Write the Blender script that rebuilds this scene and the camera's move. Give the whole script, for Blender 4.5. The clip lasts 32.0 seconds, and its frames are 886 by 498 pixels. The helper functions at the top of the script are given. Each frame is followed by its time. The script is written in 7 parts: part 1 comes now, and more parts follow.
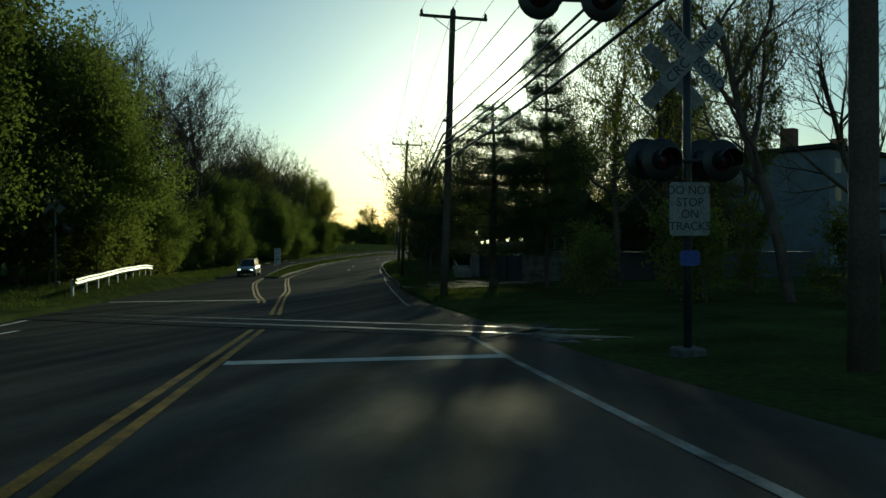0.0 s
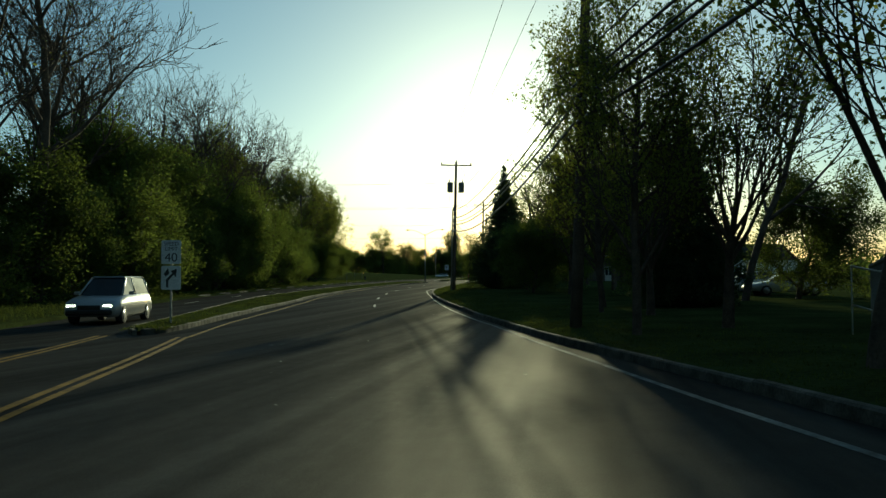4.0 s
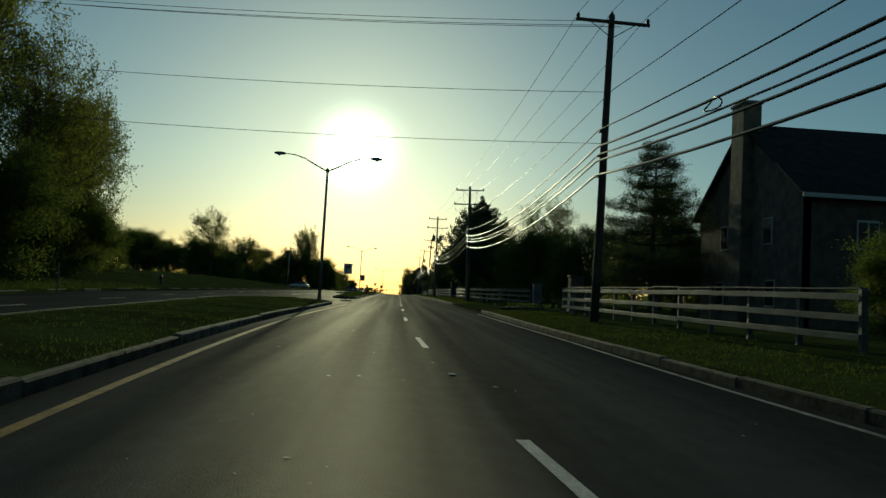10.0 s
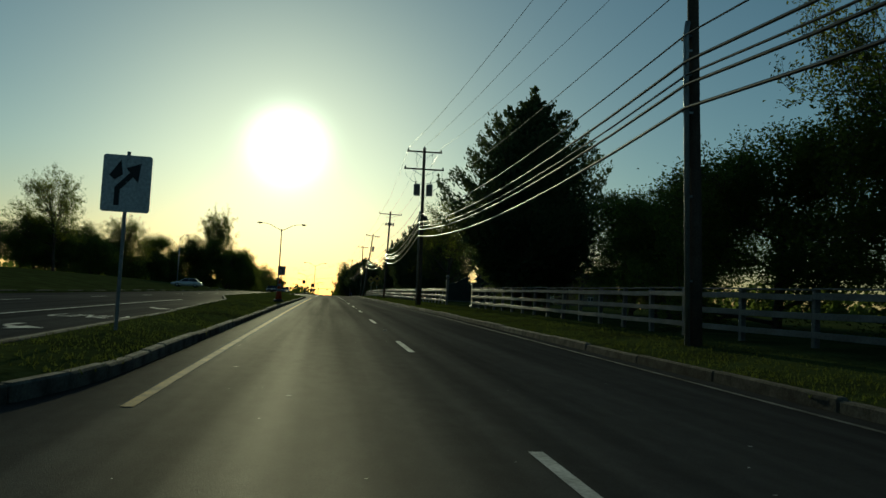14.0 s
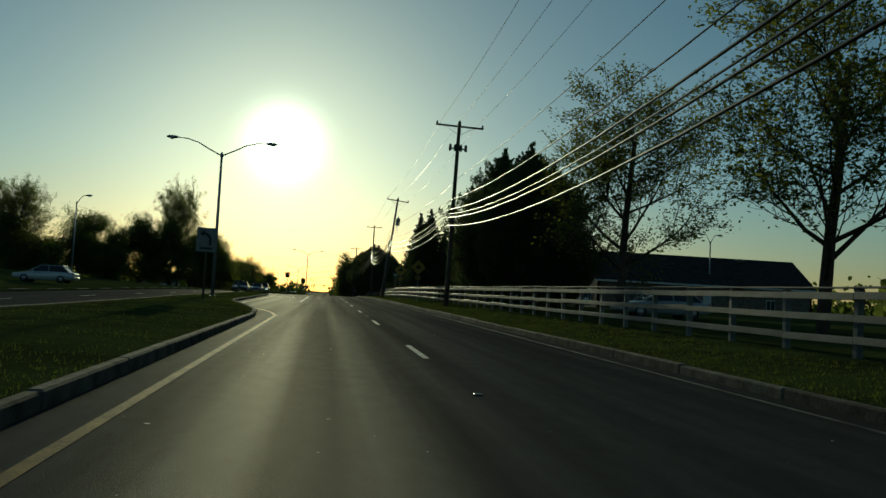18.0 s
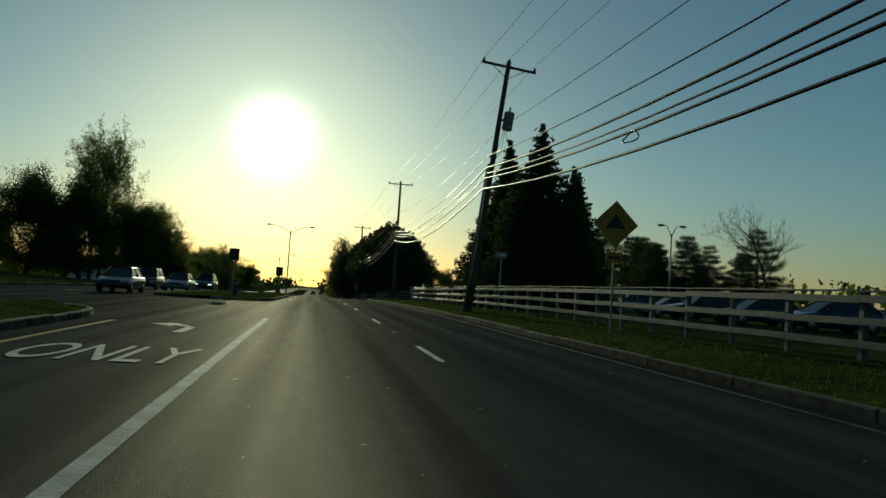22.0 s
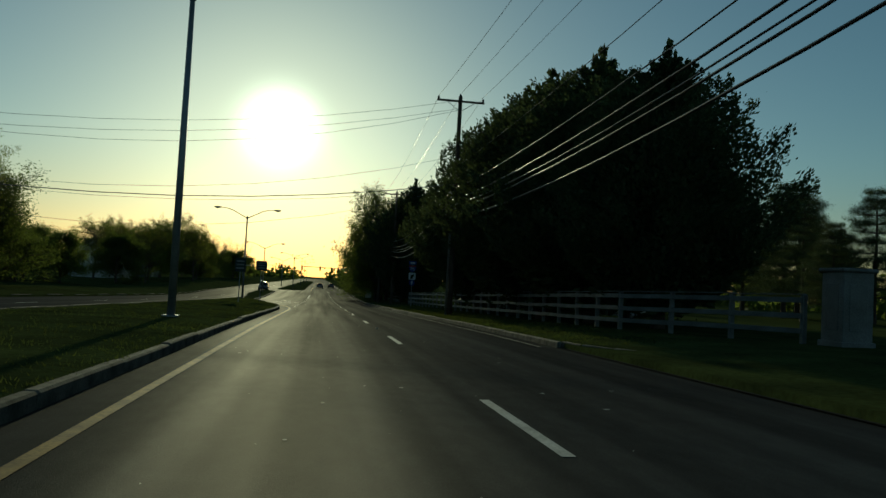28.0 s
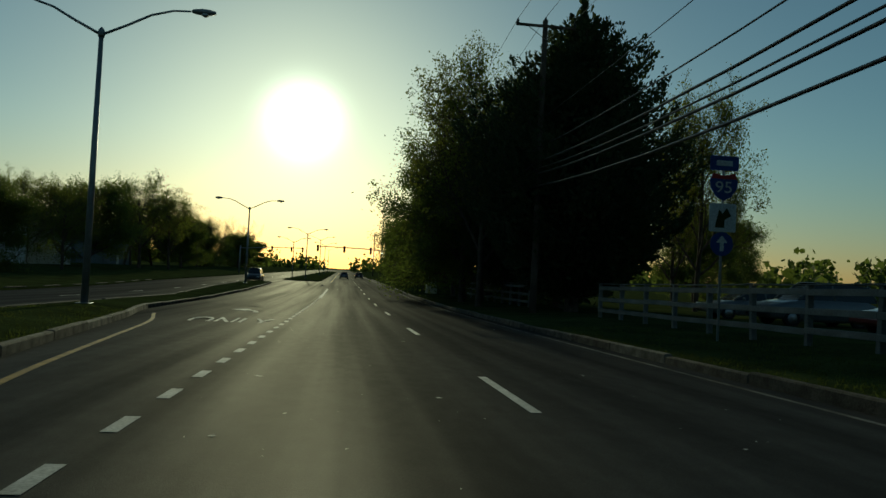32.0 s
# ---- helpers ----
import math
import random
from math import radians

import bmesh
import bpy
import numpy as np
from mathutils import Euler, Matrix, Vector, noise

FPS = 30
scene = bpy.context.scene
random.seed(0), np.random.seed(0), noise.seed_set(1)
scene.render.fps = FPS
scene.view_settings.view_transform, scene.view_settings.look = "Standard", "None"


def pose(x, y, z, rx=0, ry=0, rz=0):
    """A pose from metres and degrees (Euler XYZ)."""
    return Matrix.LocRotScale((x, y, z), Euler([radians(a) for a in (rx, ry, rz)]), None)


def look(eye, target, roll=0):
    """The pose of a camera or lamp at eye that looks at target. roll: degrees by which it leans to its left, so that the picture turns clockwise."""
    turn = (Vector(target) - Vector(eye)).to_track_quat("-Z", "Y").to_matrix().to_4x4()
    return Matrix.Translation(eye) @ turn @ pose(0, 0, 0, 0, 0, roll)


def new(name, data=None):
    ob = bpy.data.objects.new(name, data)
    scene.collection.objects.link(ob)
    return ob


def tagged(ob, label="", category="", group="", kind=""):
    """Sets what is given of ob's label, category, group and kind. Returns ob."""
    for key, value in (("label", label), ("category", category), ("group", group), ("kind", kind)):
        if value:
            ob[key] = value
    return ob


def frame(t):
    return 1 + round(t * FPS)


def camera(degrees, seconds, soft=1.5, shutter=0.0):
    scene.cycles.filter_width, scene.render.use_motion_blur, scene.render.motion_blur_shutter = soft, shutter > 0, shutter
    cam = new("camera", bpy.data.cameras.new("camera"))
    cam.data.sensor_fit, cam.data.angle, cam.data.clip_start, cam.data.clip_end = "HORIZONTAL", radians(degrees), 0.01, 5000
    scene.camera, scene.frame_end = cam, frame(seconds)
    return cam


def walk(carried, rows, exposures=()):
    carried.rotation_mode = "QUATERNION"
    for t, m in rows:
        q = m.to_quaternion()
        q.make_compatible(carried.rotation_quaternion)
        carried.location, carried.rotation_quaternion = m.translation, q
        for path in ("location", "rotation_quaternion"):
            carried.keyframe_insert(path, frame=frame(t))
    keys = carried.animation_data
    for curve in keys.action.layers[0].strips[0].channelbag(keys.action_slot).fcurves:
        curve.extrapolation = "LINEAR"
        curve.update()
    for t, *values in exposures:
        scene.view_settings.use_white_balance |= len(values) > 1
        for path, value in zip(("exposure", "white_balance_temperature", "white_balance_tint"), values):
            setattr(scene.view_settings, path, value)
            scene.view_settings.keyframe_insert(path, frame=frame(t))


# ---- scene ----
cam = camera(60.0, 32.0, 1.5)
EXPOSURES = [(0.0, 0.6, 5900, -22), (1.5, 0.62, 5900, -22), (3.0, 0.68, 5950, -22), (4.2, 0.74, 6050, -22), (7.0, 0.2, 6200, -22), (9.5, -0.16, 5980, -22), (32.0, -0.18, 5950, -22)]
# seconds, x, y, z, yaw, pitch, roll
ROWS = [
    (0, 34.80, -0.30, 1.02, 8.19, -0.22, 0.27),
    (0.5, 32.90, 6.04, 0.72, 8.20, 0.49, -0.15),
    (1, 31.04, 12.33, 0.48, 8.15, 1.16, -0.32),
    (1.5, 29.26, 18.46, 0.29, 7.97, 1.06, -0.24),
    (2, 27.49, 24.53, 0.10, 7.82, 1.23, -0.23),
    (2.5, 25.69, 30.68, -0.07, 7.73, 1.76, 0.05),
    (3, 23.93, 36.80, -0.20, 7.82, 2.12, 0.13),
    (3.5, 22.13, 42.94, -0.30, 8.24, 2.30, 0.06),
    (4, 20.24, 49.15, -0.42, 8.70, 2.28, 0.24),
    (4.5, 18.28, 55.47, -0.56, 8.99, 2.13, 0.63),
    (5, 16.29, 61.96, -0.70, 8.28, 2.54, 0.07),
    (5.5, 14.32, 68.64, -0.77, 7.73, 2.94, -0.44),
    (6, 12.37, 75.48, -0.80, 7.18, 3.33, -0.95),
    (6.5, 10.46, 82.48, -0.79, 6.63, 3.73, -1.46),
    (7, 8.57, 89.75, -0.73, 5.83, 4.27, -2.15),
    (7.5, 6.81, 97.21, -0.64, 3.94, 4.07, -2.46),
    (8, 5.26, 104.79, -0.55, 2.19, 3.89, -2.75),
    (8.5, 3.95, 112.27, -0.48, 0.77, 3.65, -2.92),
    (9, 2.84, 119.70, -0.42, -0.66, 3.54, -3.10),
    (9.5, 1.90, 127.25, -0.34, -1.95, 3.61, -3.25),
    (10, 1.15, 134.84, -0.27, -3.56, 3.68, -3.16),
    (10.5, 0.61, 142.41, -0.18, -5.22, 3.75, -2.93),
    (11, 0.27, 149.99, -0.09, -6.44, 3.87, -2.50),
    (11.5, 0.07, 157.57, -0.00, -7.47, 3.88, -2.33),
    (12, 0.00, 165.18, 0.07, -8.30, 3.83, -2.38),
    (12.5, -0.01, 172.82, 0.14, -8.59, 3.79, -2.58),
    (13, 0.00, 180.52, 0.21, -8.72, 3.79, -2.58),
    (13.5, 0.00, 188.33, 0.27, -8.77, 3.83, -2.83),
    (14, 0.00, 196.14, 0.34, -8.61, 3.82, -2.86),
    (14.5, 0.00, 203.91, 0.41, -8.48, 4.15, -2.24),
    (15, 0.00, 211.67, 0.50, -8.62, 4.02, -2.43),
    (15.5, 0.00, 219.41, 0.58, -8.75, 3.89, -2.61),
    (16, 0.00, 227.16, 0.65, -8.89, 3.77, -2.79),
    (16.5, 0.00, 234.92, 0.70, -9.02, 3.64, -2.98),
    (17, 0.00, 242.70, 0.75, -9.15, 3.51, -3.16),
    (17.5, 0.00, 250.52, 0.80, -8.97, 3.57, -2.92),
    (18, 0.00, 258.41, 0.85, -8.84, 3.57, -2.86),
    (18.5, 0.00, 266.32, 0.90, -8.85, 3.50, -3.00),
    (19, 0.00, 274.13, 0.95, -8.72, 3.48, -3.05),
    (19.5, -0.07, 281.90, 0.99, -8.75, 3.59, -2.88),
    (20, -0.15, 289.62, 1.03, -8.98, 3.63, -2.93),
    (20.5, -0.22, 297.32, 1.08, -9.11, 3.60, -3.42),
    (21, -0.30, 305.00, 1.13, -9.46, 3.66, -3.64),
    (21.5, -0.30, 312.67, 1.17, -9.54, 3.44, -3.73),
    (22, -0.30, 320.34, 1.21, -9.68, 3.36, -3.60),
    (22.5, -0.21, 328.01, 1.24, -9.69, 3.46, -3.71),
    (23, -0.12, 335.71, 1.29, -9.65, 3.63, -3.59),
    (23.5, -0.07, 343.43, 1.33, -9.64, 3.38, -3.44),
    (24, -0.02, 351.18, 1.36, -9.58, 3.19, -3.41),
    (24.5, 0.03, 359.01, 1.37, -9.62, 3.03, -3.48),
    (25, 0.08, 366.77, 1.37, -9.73, 2.77, -3.54),
    (25.5, 0.11, 374.48, 1.34, -9.63, 2.65, -3.20),
    (26, 0.13, 382.17, 1.31, -9.38, 2.67, -2.98),
    (26.5, 0.10, 389.83, 1.27, -9.12, 2.71, -3.04),
    (27, 0.08, 397.47, 1.23, -9.12, 2.65, -3.05),
    (27.5, 0.05, 405.08, 1.17, -9.13, 2.60, -3.06),
    (28, 0.03, 412.67, 1.10, -9.13, 2.54, -3.07),
    (28.5, 0.00, 420.23, 1.00, -9.13, 2.48, -3.08),
    (29, -0.01, 427.77, 0.88, -9.19, 2.24, -3.11),
    (29.5, -0.03, 435.27, 0.73, -9.09, 2.06, -2.73),
    (30, -0.04, 442.75, 0.57, -9.07, 2.00, -2.56),
    (30.5, -0.03, 450.19, 0.39, -9.03, 1.95, -2.58),
    (31, -0.02, 457.57, 0.22, -8.95, 1.93, -2.50),
    (31.5, -0.01, 464.72, 0.06, -8.53, 1.96, -2.58),
    (32, 0.00, 471.69, -0.10, -7.40, 1.81, -2.84),
]
walk(cam, [(t, pose(x, y, z, 90 + pitch, roll, yaw)) for t, x, y, z, yaw, pitch, roll in ROWS], EXPOSURES)

# ---- world and sun ----
SUN_LEFT, SUN_UP = 3.5, 10.6          # degrees left of the straight road, degrees up
sun_way = Vector((-math.sin(radians(SUN_LEFT)) * math.cos(radians(SUN_UP)), math.cos(radians(SUN_LEFT)) * math.cos(radians(SUN_UP)), math.sin(radians(SUN_UP))))
world = bpy.data.worlds.new("sky")
scene.world = world
world.use_nodes = True
wn, wl = world.node_tree.nodes, world.node_tree.links
wn.clear()
w_out, w_bg, w_sky = wn.new("ShaderNodeOutputWorld"), wn.new("ShaderNodeBackground"), wn.new("ShaderNodeTexSky")
w_sky.sky_type, w_sky.sun_disc = "NISHITA", False
w_sky.sun_elevation, w_sky.sun_rotation = radians(SUN_UP), radians(-SUN_LEFT)
w_sky.air_density, w_sky.dust_density, w_sky.ozone_density, w_sky.altitude = 1.0, 0.5, 2.0, 60
w_bg.inputs["Strength"].default_value = 0.06
# bright haze round the low sun
w_co, w_dot = wn.new("ShaderNodeTexCoord"), wn.new("ShaderNodeVectorMath")
w_dot.operation = "DOT_PRODUCT"
w_dot.inputs[1].default_value = sun_way
wl.new(w_co.outputs["Generated"], w_dot.inputs[0])
w_clamp = wn.new("ShaderNodeMath")
w_clamp.operation = "MAXIMUM"
w_clamp.inputs[1].default_value = 0.0
wl.new(w_dot.outputs["Value"], w_clamp.inputs[0])


def halo(power, strength, colour):
    p, m = wn.new("ShaderNodeMath"), wn.new("ShaderNodeMix")
    p.operation, p.inputs[1].default_value = "POWER", power
    wl.new(w_clamp.outputs[0], p.inputs[0])
    s = wn.new("ShaderNodeVectorMath")
    s.operation = "SCALE"
    s.inputs[0].default_value = [c * strength for c in colour]
    wl.new(p.outputs[0], s.inputs["Scale"])
    return s


h1, h2 = halo(1500, 44.0, (1.0, 0.95, 0.75)), halo(60, 2.2, (1.0, 0.86, 0.52))
# dust low over the horizon reddens the sky
w_sep, w_low, w_fac, w_dust = wn.new("ShaderNodeSeparateXYZ"), wn.new("ShaderNodeMapRange"), wn.new("ShaderNodeMath"), wn.new("ShaderNodeMix")
wl.new(w_co.outputs["Generated"], w_sep.inputs[0])
w_low.inputs["From Min"].default_value, w_low.inputs["From Max"].default_value = 0.0, 0.17
w_low.inputs["To Min"].default_value, w_low.inputs["To Max"].default_value = 1.0, 0.0
wl.new(w_sep.outputs["Z"], w_low.inputs["Value"])
w_fac.operation, w_fac.inputs[1].default_value = "POWER", 1.5
wl.new(w_low.outputs["Result"], w_fac.inputs[0])
w_dust.data_type, w_dust.blend_type = "RGBA", "MULTIPLY"
w_dust.inputs[7].default_value = (0.92, 0.71, 0.58, 1)
wl.new(w_fac.outputs[0], w_dust.inputs[0])
wl.new(w_sky.outputs[0], w_dust.inputs[6])
w_a, w_b = wn.new("ShaderNodeVectorMath"), wn.new("ShaderNodeVectorMath")
wl.new(w_dust.outputs[2], w_a.inputs[0])
wl.new(h1.outputs[0], w_a.inputs[1])
wl.new(w_a.outputs[0], w_b.inputs[0])
wl.new(h2.outputs[0], w_b.inputs[1])
wl.new(w_b.outputs[0], w_bg.inputs["Color"])
wl.new(w_bg.outputs[0], w_out.inputs["Surface"])

sun_data = bpy.data.lights.new("sun", "SUN")
sun_data.energy, sun_data.angle, sun_data.color = 2.1, radians(0.6), (1.0, 0.82, 0.56)
sun = new("sun", sun_data)
sun.matrix_world = look(sun_way * 100, (0, 0, 0))


# ---- materials ----
def material(name, colour, rough=0.8, second=None, scale=3.0, fine=60.0, bump=0.3, metal=0.0, spec=0.5, spread=0.0, leafy=0.0, detail=4.0, coat=0.0):
    """A surface with large stains and fine grain; spread varies it from piece to piece; leafy lets light through."""
    m = bpy.data.materials.new(name)
    m.use_nodes = True
    n, l = m.node_tree.nodes, m.node_tree.links
    b = n["Principled BSDF"]
    co = n.new("ShaderNodeTexCoord")
    big, small = n.new("ShaderNodeTexNoise"), n.new("ShaderNodeTexNoise")
    big.inputs["Scale"].default_value, small.inputs["Scale"].default_value = scale, fine
    big.inputs["Detail"].default_value = detail
    small.inputs["Detail"].default_value = 3
    for t in (big, small):
        l.new(co.outputs["Object"], t.inputs["Vector"])
    ramp = n.new("ShaderNodeValToRGB")
    ramp.color_ramp.elements[0].position, ramp.color_ramp.elements[1].position = 0.32, 0.7
    second = second or tuple(c * 0.6 for c in colour)
    ramp.color_ramp.elements[0].color, ramp.color_ramp.elements[1].color = (*second, 1), (*colour, 1)
    l.new(big.outputs["Fac"], ramp.inputs["Fac"])
    mixer = n.new("ShaderNodeMix")
    mixer.data_type, mixer.blend_type = "RGBA", "MULTIPLY"
    mixer.inputs[0].default_value = 0.55
    grain = n.new("ShaderNodeValToRGB")
    grain.color_ramp.elements[0].position, grain.color_ramp.elements[1].position = 0.3, 0.65
    grain.color_ramp.elements[0].color = (0.35, 0.35, 0.35, 1)
    l.new(small.outputs["Fac"], grain.inputs["Fac"])
    l.new(ramp.outputs["Color"], mixer.inputs[6])
    l.new(grain.outputs["Color"], mixer.inputs[7])
    last = mixer.outputs[2]
    if spread:
        info, hsv, mr = n.new("ShaderNodeObjectInfo"), n.new("ShaderNodeHueSaturation"), n.new("ShaderNodeMapRange")
        mr.inputs["To Min"].default_value, mr.inputs["To Max"].default_value = 1 - spread, 1 + spread
        l.new(info.outputs["Random"], mr.inputs["Value"])
        l.new(mr.outputs["Result"], hsv.inputs["Value"])
        l.new(last, hsv.inputs["Color"])
        last = hsv.outputs["Color"]
    l.new(last, b.inputs["Base Color"])
    b.inputs["Roughness"].default_value, b.inputs["Metallic"].default_value = rough, metal
    b.inputs["Specular IOR Level"].default_value = spec
    b.inputs["Coat Weight"].default_value = coat
    if bump:
        bp = n.new("ShaderNodeBump")
        bp.inputs["Strength"].default_value, bp.inputs["Distance"].default_value = bump, 0.01
        l.new(small.outputs["Fac"], bp.inputs["Height"])
        l.new(bp.outputs["Normal"], b.inputs["Normal"])
    if leafy:
        tr, mx = n.new("ShaderNodeBsdfTranslucent"), n.new("ShaderNodeMixShader")
        bright = n.new("ShaderNodeMix")
        bright.data_type, bright.blend_type, bright.clamp_result = "RGBA", "MULTIPLY", False
        bright.inputs[0].default_value = 1.0
        bright.inputs[7].default_value = (1.65, 1.6, 1.15, 1)
        l.new(last, bright.inputs[6])
        l.new(bright.outputs[2], tr.inputs["Color"])
        mx.inputs[0].default_value = leafy
        l.new(b.outputs[0], mx.inputs[1])
        l.new(tr.outputs[0], mx.inputs[2])
        l.new(mx.outputs[0], n["Material Output"].inputs["Surface"])
    return m


def glow(name, colour, strength):
    m = bpy.data.materials.new(name)
    m.use_nodes = True
    b = m.node_tree.nodes["Principled BSDF"]
    b.inputs["Base Color"].default_value = (*colour, 1)
    b.inputs["Emission Color"].default_value, b.inputs["Emission Strength"].default_value = (*colour, 1), strength
    return m


def glass_material(name, colour=(0.02, 0.025, 0.03)):
    m = bpy.data.materials.new(name)
    m.use_nodes = True
    b = m.node_tree.nodes["Principled BSDF"]
    b.inputs["Base Color"].default_value = (*colour, 1)
    b.inputs["Roughness"].default_value, b.inputs["Specular IOR Level"].default_value = 0.08, 0.3
    return m


def road_material():
    """Worn asphalt: stone grain, long tyre streaks, patches and smoother tracks."""
    m = bpy.data.materials.new("asphalt")
    m.use_nodes = True
    n, l = m.node_tree.nodes, m.node_tree.links
    b = n["Principled BSDF"]
    co = n.new("ShaderNodeTexCoord")

    def noise_at(scale, stretch=(1, 1, 1), detail=4.0):
        mp, tx = n.new("ShaderNodeMapping"), n.new("ShaderNodeTexNoise")
        mp.inputs["Scale"].default_value = stretch
        tx.inputs["Scale"].default_value, tx.inputs["Detail"].default_value = scale, detail
        l.new(co.outputs["Object"], mp.inputs["Vector"])
        l.new(mp.outputs["Vector"], tx.inputs["Vector"])
        return tx.outputs["Fac"]

    def ramp(fac, a, b_, ca, cb):
        r = n.new("ShaderNodeValToRGB")
        r.color_ramp.elements[0].position, r.color_ramp.elements[1].position = a, b_
        r.color_ramp.elements[0].color, r.color_ramp.elements[1].color = (*ca, 1), (*cb, 1)
        l.new(fac, r.inputs["Fac"])
        return r.outputs["Color"]

    def times(a, c, f=1.0):
        x = n.new("ShaderNodeMix")
        x.data_type, x.blend_type = "RGBA", "MULTIPLY"
        x.inputs[0].default_value = f
        l.new(a, x.inputs[6])
        l.new(c, x.inputs[7])
        return x.outputs[2]
    streak = noise_at(1.0, (1.5, 0.02, 1.0), 3.0)
    patch = noise_at(0.22, (1, 0.5, 1), 5.0)
    grain = n.new("ShaderNodeTexVoronoi")
    grain.inputs["Scale"].default_value = 120
    l.new(co.outputs["Object"], grain.inputs["Vector"])
    grit = noise_at(130, (1, 1, 1), 2.0)
    col = ramp(patch, 0.35, 0.68, (0.03, 0.03, 0.0285), (0.047, 0.047, 0.044))
    col = times(col, ramp(streak, 0.36, 0.66, (0.74, 0.74, 0.74), (1, 1, 1)))
    blotch = noise_at(5.0, (1, 0.45, 1), 6.0)
    col = times(col, ramp(blotch, 0.38, 0.62, (0.68, 0.68, 0.68), (1, 1, 1)))
    col = times(col, ramp(grain.outputs["Color"], 0.1, 0.9, (0.3, 0.3, 0.3), (1, 1, 1)), 0.8)
    l.new(col, b.inputs["Base Color"])
    mr = n.new("ShaderNodeMapRange")
    mr.inputs["From Min"].default_value, mr.inputs["From Max"].default_value = 0.35, 0.65
    mr.inputs["To Min"].default_value, mr.inputs["To Max"].default_value = 0.87, 0.74
    l.new(streak, mr.inputs["Value"])
    l.new(mr.outputs["Result"], b.inputs["Roughness"])
    b.inputs["Specular IOR Level"].default_value = 0.0
    bp, bq = n.new("ShaderNodeBump"), n.new("ShaderNodeBump")
    bp.inputs["Strength"].default_value, bp.inputs["Distance"].default_value = 0.3, 0.008
    bq.inputs["Strength"].default_value, bq.inputs["Distance"].default_value = 0.3, 0.006
    l.new(grain.outputs["Distance"], bp.inputs["Height"])
    l.new(grit, bq.inputs["Height"])
    l.new(bp.outputs["Normal"], bq.inputs["Normal"])
    l.new(bq.outputs["Normal"], b.inputs["Normal"])
    gloss, mx, amount = n.new("ShaderNodeBsdfGlossy"), n.new("ShaderNodeMixShader"), n.new("ShaderNodeMapRange")
    gloss.inputs["Roughness"].default_value = 0.55
    gloss.inputs["Color"].default_value = (0.9, 0.87, 0.8, 1)
    amount.inputs["From Min"].default_value, amount.inputs["From Max"].default_value = 0.35, 0.65
    amount.inputs["To Min"].default_value, amount.inputs["To Max"].default_value = 0.032, 0.062
    l.new(streak, amount.inputs["Value"])
    l.new(amount.outputs["Result"], mx.inputs[0])
    l.new(bq.outputs["Normal"], gloss.inputs["Normal"])
    l.new(b.outputs[0], mx.inputs[1])
    l.new(gloss.outputs[0], mx.inputs[2])
    l.new(mx.outputs[0], n["Material Output"].inputs["Surface"])
    return m


ASPHALT = road_material()
WHITE_LINE = material("white_road_paint", (0.66, 0.66, 0.62), 0.8, (0.4, 0.4, 0.37), 2.5, 30, 0.2, spec=0.1)
WORN_LINE = material("worn_road_paint", (0.2, 0.2, 0.185), 0.85, (0.035, 0.035, 0.033), 1.1, 14, 0.2, spec=0.06, detail=8.0)
FADED_LINE = material("faded_road_paint", (0.42, 0.42, 0.39), 0.85, (0.13, 0.13, 0.122), 1.6, 18, 0.2, spec=0.08, detail=7.0)
YELLOW_LINE = material("yellow_road_paint", (0.34, 0.2, 0.03), 0.8, (0.15, 0.09, 0.022), 2.5, 30, 0.2, spec=0.1)
CONCRETE = material("kerb_concrete", (0.16, 0.148, 0.12), 0.95, (0.045, 0.043, 0.036), 2.2, 30, 0.6, spread=0.42, spec=0.08)
PALE_CONCRETE = material("pale_concrete", (0.42, 0.41, 0.38), 0.85, (0.24, 0.23, 0.21), 1.0, 25, 0.4, spread=0.1, spec=0.1)
GRASS = material("turf", (0.082, 0.1, 0.032), 1.0, (0.04, 0.048, 0.018), 0.5, 9, 1.0, spec=0.0, detail=9.0)
BLADE = material("grass_blade", (0.095, 0.12, 0.032), 0.8, (0.055, 0.066, 0.02), 0.4, 3, 0, spec=0.0, leafy=0.35)
BARK = material("bark", (0.14, 0.108, 0.08), 0.95, (0.07, 0.056, 0.045), 2.5, 22, 0.8, spec=0.1)
LEAF_SPRING = material("spring_leaf", (0.18, 0.2, 0.04), 0.7, (0.1, 0.11, 0.026), 0.6, 8, 0, spec=0.2, leafy=0.55, spread=0.25)
LEAF_FULL = material("green_leaf", (0.13, 0.16, 0.04), 0.8, (0.075, 0.1, 0.026), 0.6, 8, 0, spec=0.15, leafy=0.55, spread=0.25)
NEEDLE = material("dark_needle", (0.09, 0.115, 0.055), 0.8, (0.055, 0.072, 0.034), 0.8, 9, 0, spec=0.12, leafy=0.3, spread=0.2)
POLE_WOOD = material("weathered_pole_wood", (0.13, 0.10, 0.075), 0.9, (0.07, 0.055, 0.042), 1.2, 26, 0.6, spec=0.2)
GALVANISED = material("galvanised_steel", (0.36, 0.37, 0.37), 0.5, (0.25, 0.26, 0.26), 2.0, 40, 0.1, metal=0.6)
DARK_METAL = material("dark_metal", (0.05, 0.05, 0.05), 0.5, (0.03, 0.03, 0.03), 3.0, 40, 0.1, metal=0.3)
BLACK = material("black_enamel", (0.015, 0.015, 0.016), 0.45, (0.01, 0.01, 0.01), 4.0, 40, 0.1)
CABLE = material("cable_sheath", (0.02, 0.02, 0.02), 0.4, (0.012, 0.012, 0.012), 1.0, 30, 0.0, spec=0.4)
